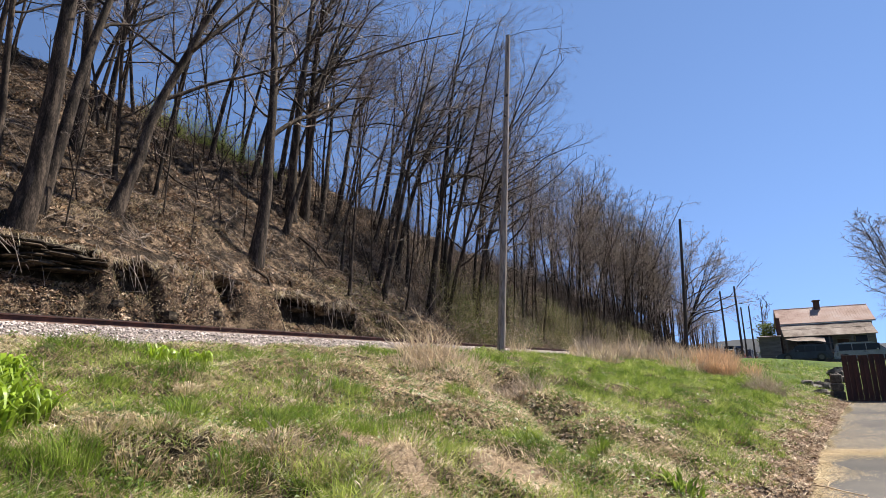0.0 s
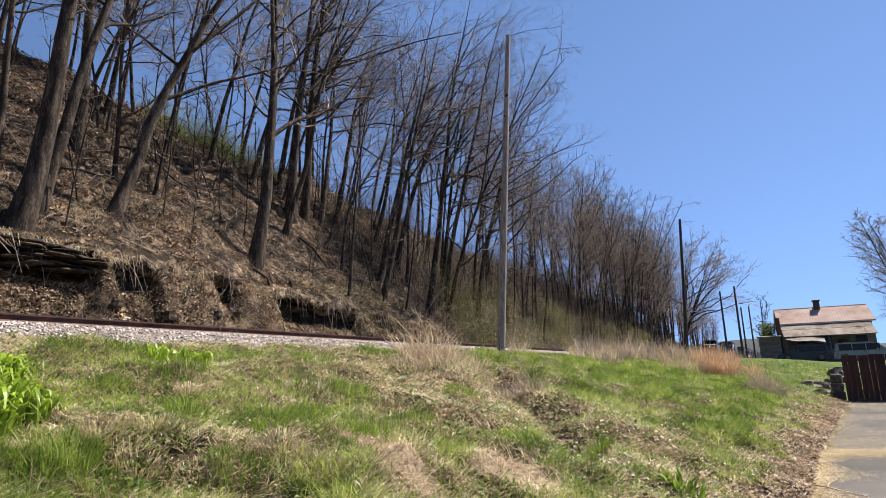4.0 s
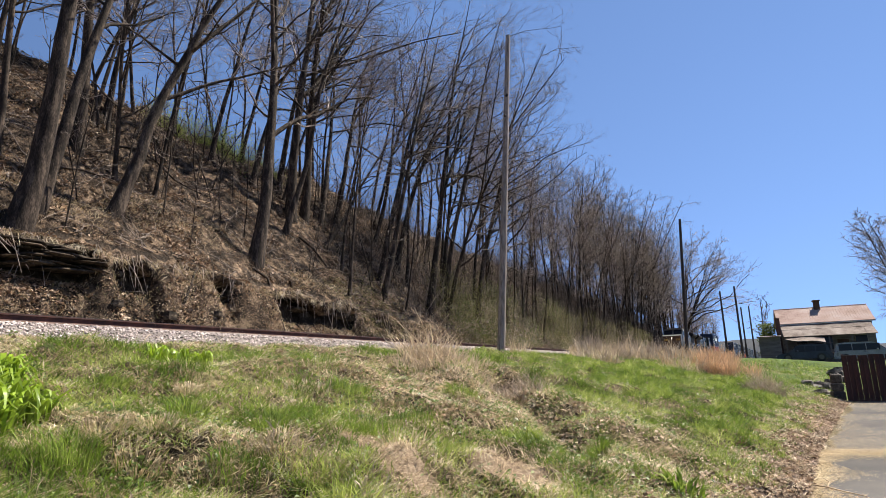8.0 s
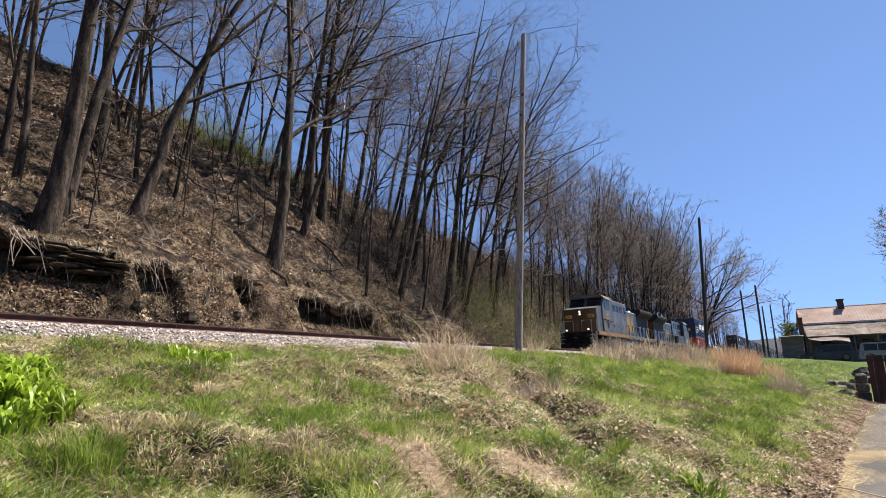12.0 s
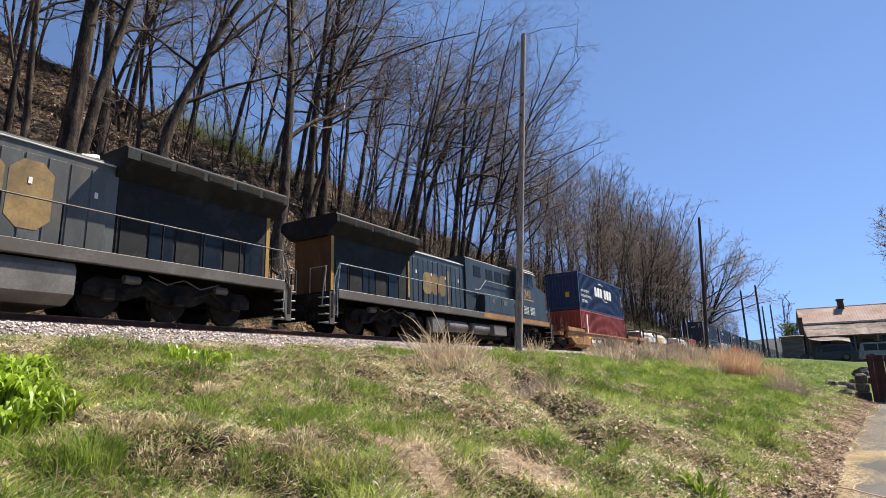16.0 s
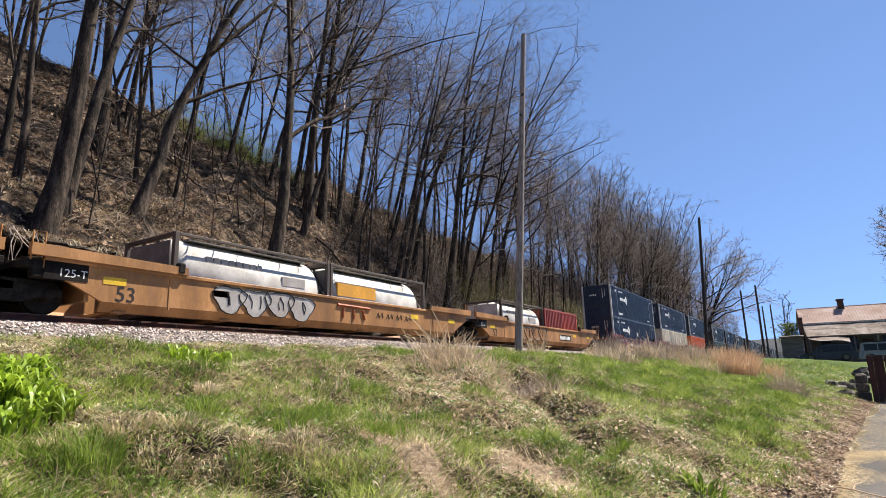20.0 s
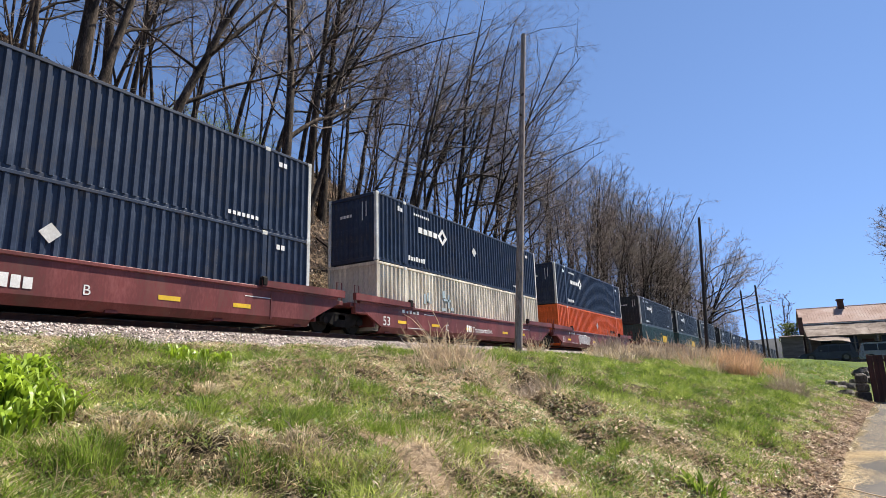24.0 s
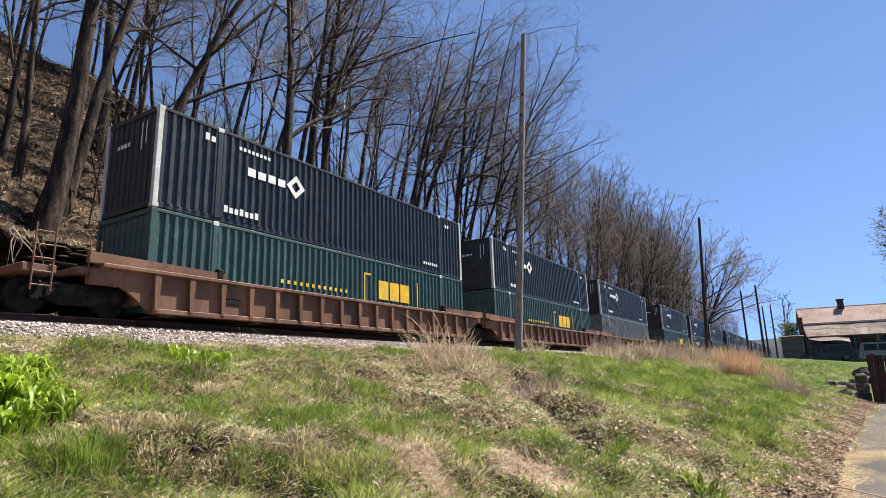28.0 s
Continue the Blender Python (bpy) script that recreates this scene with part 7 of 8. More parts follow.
def spray(parent, x0, x1, z0, z1, n, fill, line, seed):
    """Spray paint: swollen blobs with dark outlines."""
    rs = np.random.RandomState(seed)
    y = -1.462
    w = (x1 - x0) / n
    for k in range(n):
        body, edge = Geo(), Geo()
        cx, cz = x0 + (k + 0.5) * w, (z0 + z1) / 2 + rs.uniform(-0.05, 0.05)
        ring = []
        for q in range(18):
            a = 2 * math.pi * q / 18
            r = 1 + 0.16 * math.sin(3 * a + rs.uniform(-0.4, 0.4)) + rs.uniform(-0.06, 0.06)
            ring.append((cx + math.cos(a) * w * 0.60 * r, cz + math.sin(a) * (z1 - z0) * 0.5 * r))
        body.prism(ring, "y", y + 0.004 - 0.0012 * k, y + 0.01)
        pts = [(px, y + 0.002 - 0.0012 * k, pz) for px, pz in ring]
        edge.tube(pts + pts[:1], 0.022, 4, False)
        letter = part("spray_paint", body, fill, parent, "sprayed graffiti letter")
        part("spray_outline", edge, line, letter, "sprayed outline")
        for _ in range(2):
            b = cx + rs.uniform(-0.2, 0.2) * w
            stroke = Geo().tube([(b, y, cz - 0.25 * (z1 - z0)), (b + rs.uniform(-0.1, 0.1) * w, y, cz), (b + rs.uniform(-0.2, 0.2) * w, y, cz + 0.25 * (z1 - z0))], 0.018, 4, False)
            part("spray_stroke", stroke, line, letter)


def tank_container(u, mt_end, label, panel):
    ob = thing("tank_container", label, "tank container", "containers on the train")
    L, H, w = 6.06, 2.25, 1.22
    pts = [(-2.92, 0, 1.16), (-2.86, 0, 1.16), (-2.72, 0, 1.16), (-2.5, 0, 1.16), (2.5, 0, 1.16), (2.72, 0, 1.16), (2.86, 0, 1.16), (2.92, 0, 1.16)]
    part("tank_shell", Geo().tube(pts, [0.3, 0.7, 0.95, 1.12, 1.12, 0.98, 0.7, 0.3], 36), M_TANKWHITE, ob, "white cylindrical tank", smooth=True)
    g = Geo()
    for e in (-1, 1):
        for s in (-1, 1):
            part("frame_post", Geo().box((e * (L / 2 - 0.14), s * (w - 0.14), 0), (e * L / 2, s * w, H), 0.015), M_TANKFRAME, ob)
            part("frame_brace", Geo().tube([(e * (L / 2 - 0.07), s * (w - 0.1), 0.9), (e * (L / 2 - 0.07), s * 0.3, H - 0.1)], 0.045, 6), M_TANKFRAME, ob)
        part("frame_header", Geo().box((e * (L / 2 - 0.12), -w + 0.14, H - 0.12), (e * L / 2, w - 0.14, H), 0.015), M_TANKFRAME, ob)
        part("frame_sill", Geo().box((e * (L / 2 - 0.12), -w + 0.14, 0.0), (e * L / 2, w - 0.14, 0.15), 0.015), M_TANKFRAME, ob)
    for s in (-1, 1):
        part("top_beam", Geo().box((-L / 2 + 0.14, s * (w - 0.08), H - 0.09), (L / 2 - 0.14, s * w, H - 0.01), 0.01), M_TANKFRAME, ob)
        part("bottom_beam", Geo().box((-L / 2 + 0.14, s * (w - 0.1), 0.02), (L / 2 - 0.14, s * w, 0.16), 0.01), M_TANKFRAME, ob)
    part("walkway", Geo().box((-2.3, -0.75, H - 0.07), (2.3, -0.3, H - 0.03)), M_TANKGREY, ob)
    for k in range(6):
        part("walkway_rail", Geo().tube([(-2.2 + 0.85 * k, -1.1, H - 0.02), (-2.05 + 0.85 * k, -0.2, H + 0.03)], 0.02, 6), M_TANKFRAME, ob)
    part("end_panel", Geo().box((-L / 2 + 0.03, -0.95, 0.5), (-L / 2 + 0.05, 0.95, H - 0.2)), mt_end, ob, "grey end panel")
    if panel == "bars":
        for k in range(8):
            part("trade_mark", Geo().box((-1.9 + 0.26 * k, -1.05, 1.52), (-1.71 + 0.26 * k, -0.95, 1.74)), M_GRAFGREY, ob, "grey trade mark on the tank")
        part("notice_panel", Geo().box((0.9, -1.13, 1.2), (1.9, -1.03, 1.5)), M_GRAFGREY, ob)
    else:
        part("notice_panel", Geo().box((-2.55, -1.125, 1.15), (-0.35, -1.0, 1.62)), M_PANEL, ob, "orange-yellow panel")
    ob.matrix_world = pose(u, TRACK_Y, RAIL_Z + 0.2)
    return ride(ob, u)


def locomotive(u, turned, number, second, label):
    """A six-axle road locomotive; x runs back from its front end, the cab leads."""
    ob = thing("locomotive", label, "locomotive", "locomotives of the train")
    top = M_LOCODARK if second else M_LOCO
    L = 22.2
    near = 1 if turned else -1
    # underframe
    for s in (-1, 1):
        part("side_sill", Geo().box((1.3, s * 1.36, 1.18), (21.2, s * 1.52, 1.50), 0.02), M_SILL, ob, "grimy side sill")
        part("sill_stripe", Geo().box((1.5, s * 1.52, 1.24), (10.3, s * 1.526, 1.50)), M_ORANGESILL, ob, "faded orange stripe")
    part("deck", Geo().box((0.9, -1.4, 1.30), (21.4, 1.4, 1.46), 0.02), M_STEEL, ob)
    for e, x in ((-1, 0.75), (1, 21.45)):
        part("end_sheet", Geo().box((x - 0.08, -1.45, 0.45), (x + 0.08, 1.45, 1.35), 0.02), M_STEEL, ob)
        part("coupler", Geo().box((x + e * 0.05, -0.16, 0.7), (x + e * 0.85, 0.16, 1.0), 0.05), M_STEEL, ob)
        for s in (-1, 1):
            well = part("step_well", Geo().prism([(x - 0.1, 1.4), (x + 0.25, 1.4), (x + 0.12, 0.25), (x - 0.1, 0.25)] if e < 0 else [(x + 0.1, 1.4), (x - 0.25, 1.4), (x - 0.12, 0.25), (x + 0.1, 0.25)], "y", s * 1.38, s * 1.44), M_SILL, ob)
            for k in range(4):
                part("step", Geo().box((x - 0.3, s * 1.05, 0.30 + 0.29 * k), (x + 0.3, s * 1.42, 0.335 + 0.29 * k), 0.008), M_HANDRAIL, well)
            part("grab_rail", Geo().tube([(x - e * 0.25, s * 1.46, 0.5), (x - e * 0.25, s * 1.46, 1.5), (x - e * 0.25 - e * 0.12, s * 1.46, 2.4)], 0.022, 8), M_HANDRAIL, ob)
            part("grab_rail", Geo().tube([(x + e * 0.25, s * 1.2, 0.9), (x + e * 0.2, s * 1.2, 1.5), (x + e * 0.05, s * 1.2, 2.35)], 0.022, 8), M_HANDRAIL, ob)
        part("end_railing", Geo().tube([(x, -1.1, 1.45), (x, -1.1, 2.35), (x, -0.35, 2.35), (x, -0.35, 1.45)], 0.02, 6), M_HANDRAIL, ob)
        part("end_railing", Geo().tube([(x, 1.1, 1.45), (x, 1.1, 2.35), (x, 0.35, 2.35), (x, 0.35, 1.45)], 0.02, 6), M_HANDRAIL, ob)
        g = Geo()
        for k in range(5):
            yy = -0.8 + 0.4 * k
            g.tube([(x + e * 0.1, yy, 0.95), (x + e * 0.25, yy, 0.7), (x + e * 0.2, yy, 0.45)], 0.03, 6)
        part("air_hose", g, M_STEEL, ob)
    part("plough", Geo().prism([(0.2, 0.18), (0.7, 0.25), (0.7, 0.75), (0.55, 0.7)], "y", -1.35, 1.35), M_STEEL, ob)
    # short nose and cab
    nose = Geo()
    nw, cw = 1.38, 1.46
    nose.prism([(1.5, 1.46), (3.0, 1.46), (3.0, 3.60), (2.4, 3.58), (1.5, 3.36)], "y", -nw, nw)
    part("nose", nose, top, ob, "wide short nose")
    part("nose_front", Geo().box((1.485, -1.30, 1.5), (1.5, 1.30, 3.32)), M_NOSE, ob, "dirty yellow nose front")
    part("nose_door", Geo().box((1.46, 0.25, 1.6), (1.49, 0.95, 2.9), 0.01), M_NOSE, ob)
    for yy in (-0.1, 0.1):
        part("headlight", Geo().tube([(1.44, 0, 3.02 + yy), (1.5, 0, 3.02 + yy)], 0.07, 14), M_LAMP, ob, "lit headlight")
        part("ditch_light", Geo().tube([(0.62, yy * 9, 1.62), (0.7, yy * 9, 1.62)], 0.06, 12), M_LAMP, ob, "lit ditch light")
    for s in (-1, 1):
        board = part("number_board", Geo().box((1.45, s * 0.65, 2.62), (1.49, s * 1.2, 2.88), 0.01), M_LOCOYELLOW, ob)
        word(number, 0.22, M_STEEL, board, s * 0.92 - 0.24, 2.66, 1.446, end=True)
    cab = Geo()
    cab.prism([(3.0, 1.46), (5.6, 1.46), (5.6, 4.42), (3.5, 4.42), (2.95, 3.58), (2.95, 1.46)], "y", -cw, cw)
    part("cab", cab, top, ob, "wide cab")
    roof = Geo()
    roof.prism([(-1.52, 4.40), (1.52, 4.40), (1.25, 4.58), (0.6, 4.68), (-0.6, 4.68), (-1.25, 4.58)], "x", 3.25, 5.65)
    part("cab_roof", roof, M_SILL, ob, "grimy grey cab roof")
    ang = math.atan2(0.84, 0.55)
    for s in (-1, 1):
        m = Matrix.Translation((3.21, s * 0.72, 4.0)) @ Matrix.Rotation(-(ang), 4, "Y")
        part("windshield", Geo().box((-0.42, -0.58, 0.0), (0.42, 0.58, 0.02), 0.004, m), M_GLASS, ob)
        part("side_window", Geo().box((3.65, s * (cw + 0.001), 3.52), (4.95, s * (cw + 0.012), 4.18), 0.004), M_GLASS, ob)
        frame_g = Geo()
        for a, b in (((3.58, 3.46), (5.02, 3.52)), ((3.58, 4.18), (5.02, 4.24)), ((3.58, 3.52), (3.65, 4.18)), ((4.95, 3.52), (5.02, 4.18)), ((4.27, 3.52), (4.33, 4.18))):
            frame_g.box((a[0], s * cw, a[1]), (b[0], s * (cw + 0.025), b[1]))
        part("window_frame", frame_g, top, ob)
        m = Matrix.Translation((4.3, s * (cw + 0.02), 4.33)) @ Matrix.Rotation(s * radians(-28), 4, "X")
        part("sunshade", Geo().box((-0.75, -0.02 if s < 0 else -0.30, -0.02), (0.75, 0.30 if s < 0 else 0.02, 0.01), 0.005, Matrix.Translation((4.3, s * (cw + 0.14), 4.27)) @ Matrix.Rotation(s * radians(-30), 4, "X")), M_POST, ob, "pale sunshade over the side window")
        part("cab_door", Geo().box((2.3, s * nw, 1.6), (2.95, s * (nw + 0.012), 2.4), 0.004), top, ob)
        # low on the cab side: louvred boxes, or a tool door under a long grab rail
        if second:
            for x in (3.5, 4.4):
                v = part("vent_panel", Geo().box((x, s * cw, 1.75), (x + 0.75, s * (cw + 0.015), 2.3), 0.004), top, ob)
                for k in range(6):
                    part("louvre", Geo().box((x + 0.05, s * (cw + 0.014), 1.8 + 0.08 * k), (x + 0.7, s * (cw + 0.03), 1.84 + 0.08 * k)), M_POST, v)
        else:
            part("grab_rail", Geo().tube([(2.7, s * (cw + 0.05), 2.52), (5.55, s * (cw + 0.05), 2.46)], 0.03, 6), M_STEEL, ob)
            part("tool_door", Geo().box((3.0, s * cw, 1.56), (3.75, s * (cw + 0.03), 2.38), 0.02), M_TANKGREY, ob, "grey tool door")
            part("step_recess", Geo().box((4.05, s * cw, 1.9), (4.42, s * (cw + 0.02), 2.36), 0.02), M_STEEL, ob)
            part("battery_door", Geo().box((4.55, s * cw, 1.62), (5.5, s * (cw + 0.014), 2.3), 0.008), top, ob)
            part("sill_step", Geo().box((4.2, s * 1.44, 1.05), (4.9, s * 1.5, 1.3), 0.01), M_STEEL, ob)
    # equipment compartment behind the cab
    cl = 1.05 if second else 1.43
    x1 = 11.2 if second else 10.4
    comp = Geo()
    comp.prism([(-cl, 2.5), (cl, 2.5), (cl, 4.30), (cl - 0.06, 4.36), (0.5, 4.42), (-0.5, 4.42), (-cl + 0.06, 4.36), (-cl, 4.30)], "x", 5.6, x1)
    part("compartment", comp, top, ob)
    part("lower_compartment", Geo().box((5.6, -1.43, 1.46), (9.9, 1.43, 2.52), 0.03), top, ob)
    if not second:
        part("compartment_step", Geo().box((9.9, -1.05, 1.46), (10.4, 1.05, 2.55), 0.02), top, ob)
    else:
        part("compartment_step", Geo().box((9.9, -1.02, 1.46), (11.2, 1.02, 2.55), 0.02), top, ob)
    for s in (-1, 1):
        for k in range(4):
            x = 6.1 + 1.05 * k + (0.35 if k == 3 else 0)
            grille = part("grille", Geo().box((x, s * cl, 3.42), (x + 0.8, s * (cl + 0.012), 4.0), 0.004), M_GLASS, ob, "dark louvred grille")
            for q in range(5):
                part("grille_slat", Geo().box((x + 0.03, s * (cl + 0.012), 3.48 + 0.105 * q), (x + 0.77, s * (cl + 0.025), 3.51 + 0.105 * q)), M_STEEL, grille)
        part("roof_handrail", Geo().tube([(5.6, s * (cl + 0.09), 3.3), (9.2, s * (cl + 0.09), 3.3), (9.9, s * (cl + 0.09), 2.75), (10.4, s * (cl + 0.05), 2.7)] if second else [(5.7, s * (cl + 0.09), 3.95), (9.2, s * (cl + 0.09), 3.95), (9.8, s * (cl + 0.09), 3.2), (10.4, s * (cl + 0.05), 3.05)], 0.022, 6), M_HANDRAIL if second else M_SILL, ob)
        for x in (6.9, 8.3):
            part("access_panel", Geo().box((x, s * 1.43, 1.62), (x + 1.1, s * 1.44, 2.42), 0.004), top, ob)
        for k in range(3):
            part("vent", Geo().box((6.0 + 1.4 * k, s * 1.43, 2.05), (6.35 + 1.4 * k, s * 1.455, 2.3), 0.005), M_SILL, ob)
    # long hood with its doors
    hx0, hx1 = x1, 16.0
    hood = Geo()
    hood.prism([(-0.95, 1.46), (0.95, 1.46), (0.95, 3.88), (0.82, 3.98), (-0.82, 3.98), (-0.95, 3.88)], "x", hx0, hx1)
    part("hood", hood, top, ob, "long engine hood")
    for s in (-1, 1):
        n = 11
        for k in range(n):
            x = hx0 + 0.12 + k * (hx1 - hx0 - 0.3) / n
            d = part("hood_door", Geo().box((x, s * 0.95, 1.62), (x + (hx1 - hx0 - 0.3) / n - 0.05, s * 0.968, 3.62), 0.008), top, ob)
            if k % 3 == 1:
                part("latch", Geo().box((x + 0.1, s * 0.968, 2.9), (x + 0.18, s * 0.985, 3.05)), M_MARK, d)
        part("eave_strip", Geo().box((hx0, s * 0.93, 3.84), (hx1, s * 0.985, 3.875), 0.006), M_POST, ob, "pale eave strip")
    # exhaust, horn, roof boxes
    part("exhaust_stack", Geo().box((13.2, -0.35, 3.95), (14.2, 0.35, 4.2), 0.04), M_STEEL, ob)
    part("roof_box", Geo().box((11.0, -0.5, 3.96), (12.3, 0.5, 4.14), 0.04), M_STEEL, ob)
    part("horn", Geo().tube([(15.3, -0.4, 4.1), (15.7, -0.4, 4.12)], [0.06, 0.13], 10), M_MARK, ob)
    # radiator section with overhanging wings; the wings' shade is painted into its colour
    part("radiator_body", Geo().box((16.0, -0.93, 1.46), (21.0, 0.93, 3.75), 0.03), M_RADIATOR, ob)
    wing = Geo()
    wing.prism([(-1.46, 4.0), (-1.46, 4.28), (-1.36, 4.36), (1.36, 4.36), (1.46, 4.28), (1.46, 4.0), (0.93, 3.58), (-0.93, 3.58)], "x", 15.9, 21.25)
    part("radiator_wing", wing, M_RADIATOR, ob, "dark overhanging radiator")
    for s in (-1, 1):
        for k in range(5):
            part("radiator_screen", Geo().box((16.25 + k, s * 1.461, 4.04), (17.1 + k, s * 1.472, 4.24), 0.004), M_STEEL, ob)
        for k in range(6):
            part("hood_door", Geo().box((16.15 + 0.78 * k, s * 0.93, 1.6), (16.85 + 0.78 * k, s * 0.95, 2.7), 0.008), M_GLASS if k % 2 else M_RADIATOR, ob)
    part("hood_end", Geo().box((21.0, -0.9, 1.5), (21.02, 0.9, 3.6)), M_NOSE, ob, "grimy yellow rear end of the hood")
    part("rear_corner_stripe", Geo().box((20.86, near * 0.93, 1.5), (21.0, near * 0.945, 3.6)), M_LOCOYELLOW, ob)
    # handrails along the walkway
    for s in (-1, 1):
        part("handrail", Geo().tube([(9.95, s * 1.46, 1.5), (9.95, s * 1.46, 2.45), (21.1, s * 1.46, 2.45), (21.35, s * 1.46, 1.9), (21.4, s * 1.46, 1.3)], 0.022, 8), M_HANDRAIL if second else M_SILL, ob, "pale pipe handrail" if second else "grimy pipe handrail")
        for k in range(9):
            x = 10.9 + 1.22 * k
            part("stanchion", Geo().tube([(x, s * 1.46, 1.45), (x, s * 1.46, 2.45)], 0.024, 6), M_STEEL, ob)
    # fuel tank or air tanks
    if second:
        for s in (-1, 1):
            for a, b in ((11.7, 13.6), (9.4, 11.2)):
                part("air_reservoir", Geo().tube([(a, s * 1.15, 0.66), (a + 0.08, s * 1.15, 0.66), (b - 0.08, s * 1.15, 0.66), (b, s * 1.15, 0.66)], [0.18, 0.27, 0.27, 0.18], 20), M_TANKGREY, ob, "grey air reservoir")
            part("battery_box", Geo().box((13.95, s * 0.9, 0.3), (15.0, s * 1.42, 0.95), 0.03), M_TANKGREY, ob)
            part("battery_box", Geo().box((7.5, s * 0.9, 0.4), (9.0, s * 1.42, 0.95), 0.03), M_TANKGREY, ob)
        part("fuel_tank", Geo().prism([(-1.1, 0.2), (1.1, 0.2), (1.1, 0.9), (0.9, 1.25), (-0.9, 1.25), (-1.1, 0.9)], "x", 7.6, 15.0), M_STEEL, ob)
    else:
        part("fuel_tank", Geo().prism([(-1.42, 0.42), (-1.05, 0.2), (1.05, 0.2), (1.42, 0.42), (1.42, 0.98), (1.3, 1.15), (-1.3, 1.15), (-1.42, 0.98)], "x", 7.5, 15.0), M_TANKGREY, ob, "grey fuel tank")
        part("tank_strap", Geo().box((11.2, -1.44, 0.4), (11.3, 1.44, 1.0)), M_STEEL, ob)
        for s in (-1, 1):
            part("air_reservoir", Geo().tube([(5.9, s * 1.2, 0.9), (6.7, s * 1.2, 0.9)], 0.14, 14), M_MARK, ob)
    # trucks
    for x in (4.4, 17.7):
        g = Geo()
        for s in (-1, 1):
            g.prism([(x - 2.4, 0.75), (x - 2.2, 0.92), (x - 1.0, 0.98), (x + 1.0, 0.98), (x + 2.2, 0.92), (x + 2.4, 0.75), (x + 2.4, 0.5), (x + 1.4, 0.42), (x + 0.9, 0.62), (x + 0.5, 0.42), (x - 0.5, 0.42), (x - 0.9, 0.62), (x - 1.4, 0.42), (x - 2.4, 0.5)], "y", s * 1.0, s * 1.16)
            for a in (-1.85, 0, 1.85):
                g.box((x + a - 0.16, s * 1.1, 0.38), (x + a + 0.16, s * 1.3, 0.70), 0.04)
            for a in (-0.95, 0.95):
                g.tube([(x + a - 0.55, s * 1.24, 0.62), (x + a, s * 1.26, 0.86), (x + a + 0.55, s * 1.24, 0.55)], 0.06, 8)
        g.box((x - 1.6, -1.0, 0.62), (x + 1.6, 1.0, 0.9), 0.05)
        truck = part("truck", g, M_STEEL, ob, "grimy three-axle truck")
        for s in (-1, 1):
            part("brake_cylinder", Geo().tube([(x - 1.5, s * 1.22, 0.95), (x - 1.1, s * 1.22, 0.95)], 0.11, 12), M_SILL, truck)
            part("brake_cylinder", Geo().tube([(x + 1.1, s * 1.22, 0.95), (x + 1.5, s * 1.22, 0.95)], 0.11, 12), M_SILL, truck)
            part("safety_chain", Geo().tube([(x - 0.9, s * 1.3, 1.1), (x - 0.4, s * 1.32, 0.92), (x + 0.1, s * 1.3, 1.1), (x + 0.6, s * 1.32, 0.9), (x + 1.2, s * 1.3, 1.1)], 0.018, 6), M_SILL, truck)
        for a in (-1.85, 0, 1.85):
            wheelset(truck, x + a, 0.53)
    # paint: the trade mark on the hood as plain shapes, the cab number
    ys = near * 0.974
    mx = 11.4 if not second else 13.15
    sc = 1.0 if not second else 0.62
    zc = 2.65 if not second else 2.55

    def flip(a):
        return (2 * mx + 2.4 * sc * 1.25 - a) if turned else a
    lo, hi = sorted((ys, near * 0.968))
    for k, w in enumerate((1.15, 0.92, 0.92)):
        a = mx + sc * (0.02 + 1.18 * (k > 0) + 1.0 * (k > 1))
        c, e = 0.26 * sc, w * sc
        outline = [(a, -0.8 * sc + c), (a + c, -0.8 * sc), (a + e - c, -0.8 * sc), (a + e, -0.8 * sc + c), (a + e, 0.8 * sc - c), (a + e - c, 0.8 * sc), (a + c, 0.8 * sc), (a, 0.8 * sc - c)]
        part("trade_mark", Geo().prism([(flip(p), zc + q) for p, q in outline], "y", lo, hi), M_FADEDYELLOW, ob, "faded yellow trade mark block")
    if second:
        g = Geo()
        for a in (12.75, 16.05):
            g.box((a, near * 0.95, 1.75), (a + 0.12, near * 0.974, 3.35))
        part("mark_bracket", g, M_FADEDYELLOW, ob)
    cu = word(number, 0.64, M_LOCOYELLOW, ob, 3.7, 2.80, -cw - 0.004)
    cu.data.offset = 0.012
    if turned:
        cu.matrix_local = pose(4.95, cw + 0.004, 2.80, 90, 0, 180)
    part("number_underline", Geo().box((3.6, near * cw, 2.64), (5.0, near * (cw + 0.006), 2.70)), M_LOCOYELLOW, ob)
    ob.matrix_world = pose(u, TRACK_Y, RAIL_Z, 0, 0, 180 if turned else 0)
    return ride(ob, u, 180 if turned else 0)


locomotive(-61.0, False, "144", False, "weathered blue-grey diesel locomotive with dirty yellow nose")
locomotive(-16.1, True, "343", True, "dark blue and grey diesel locomotive running backwards")

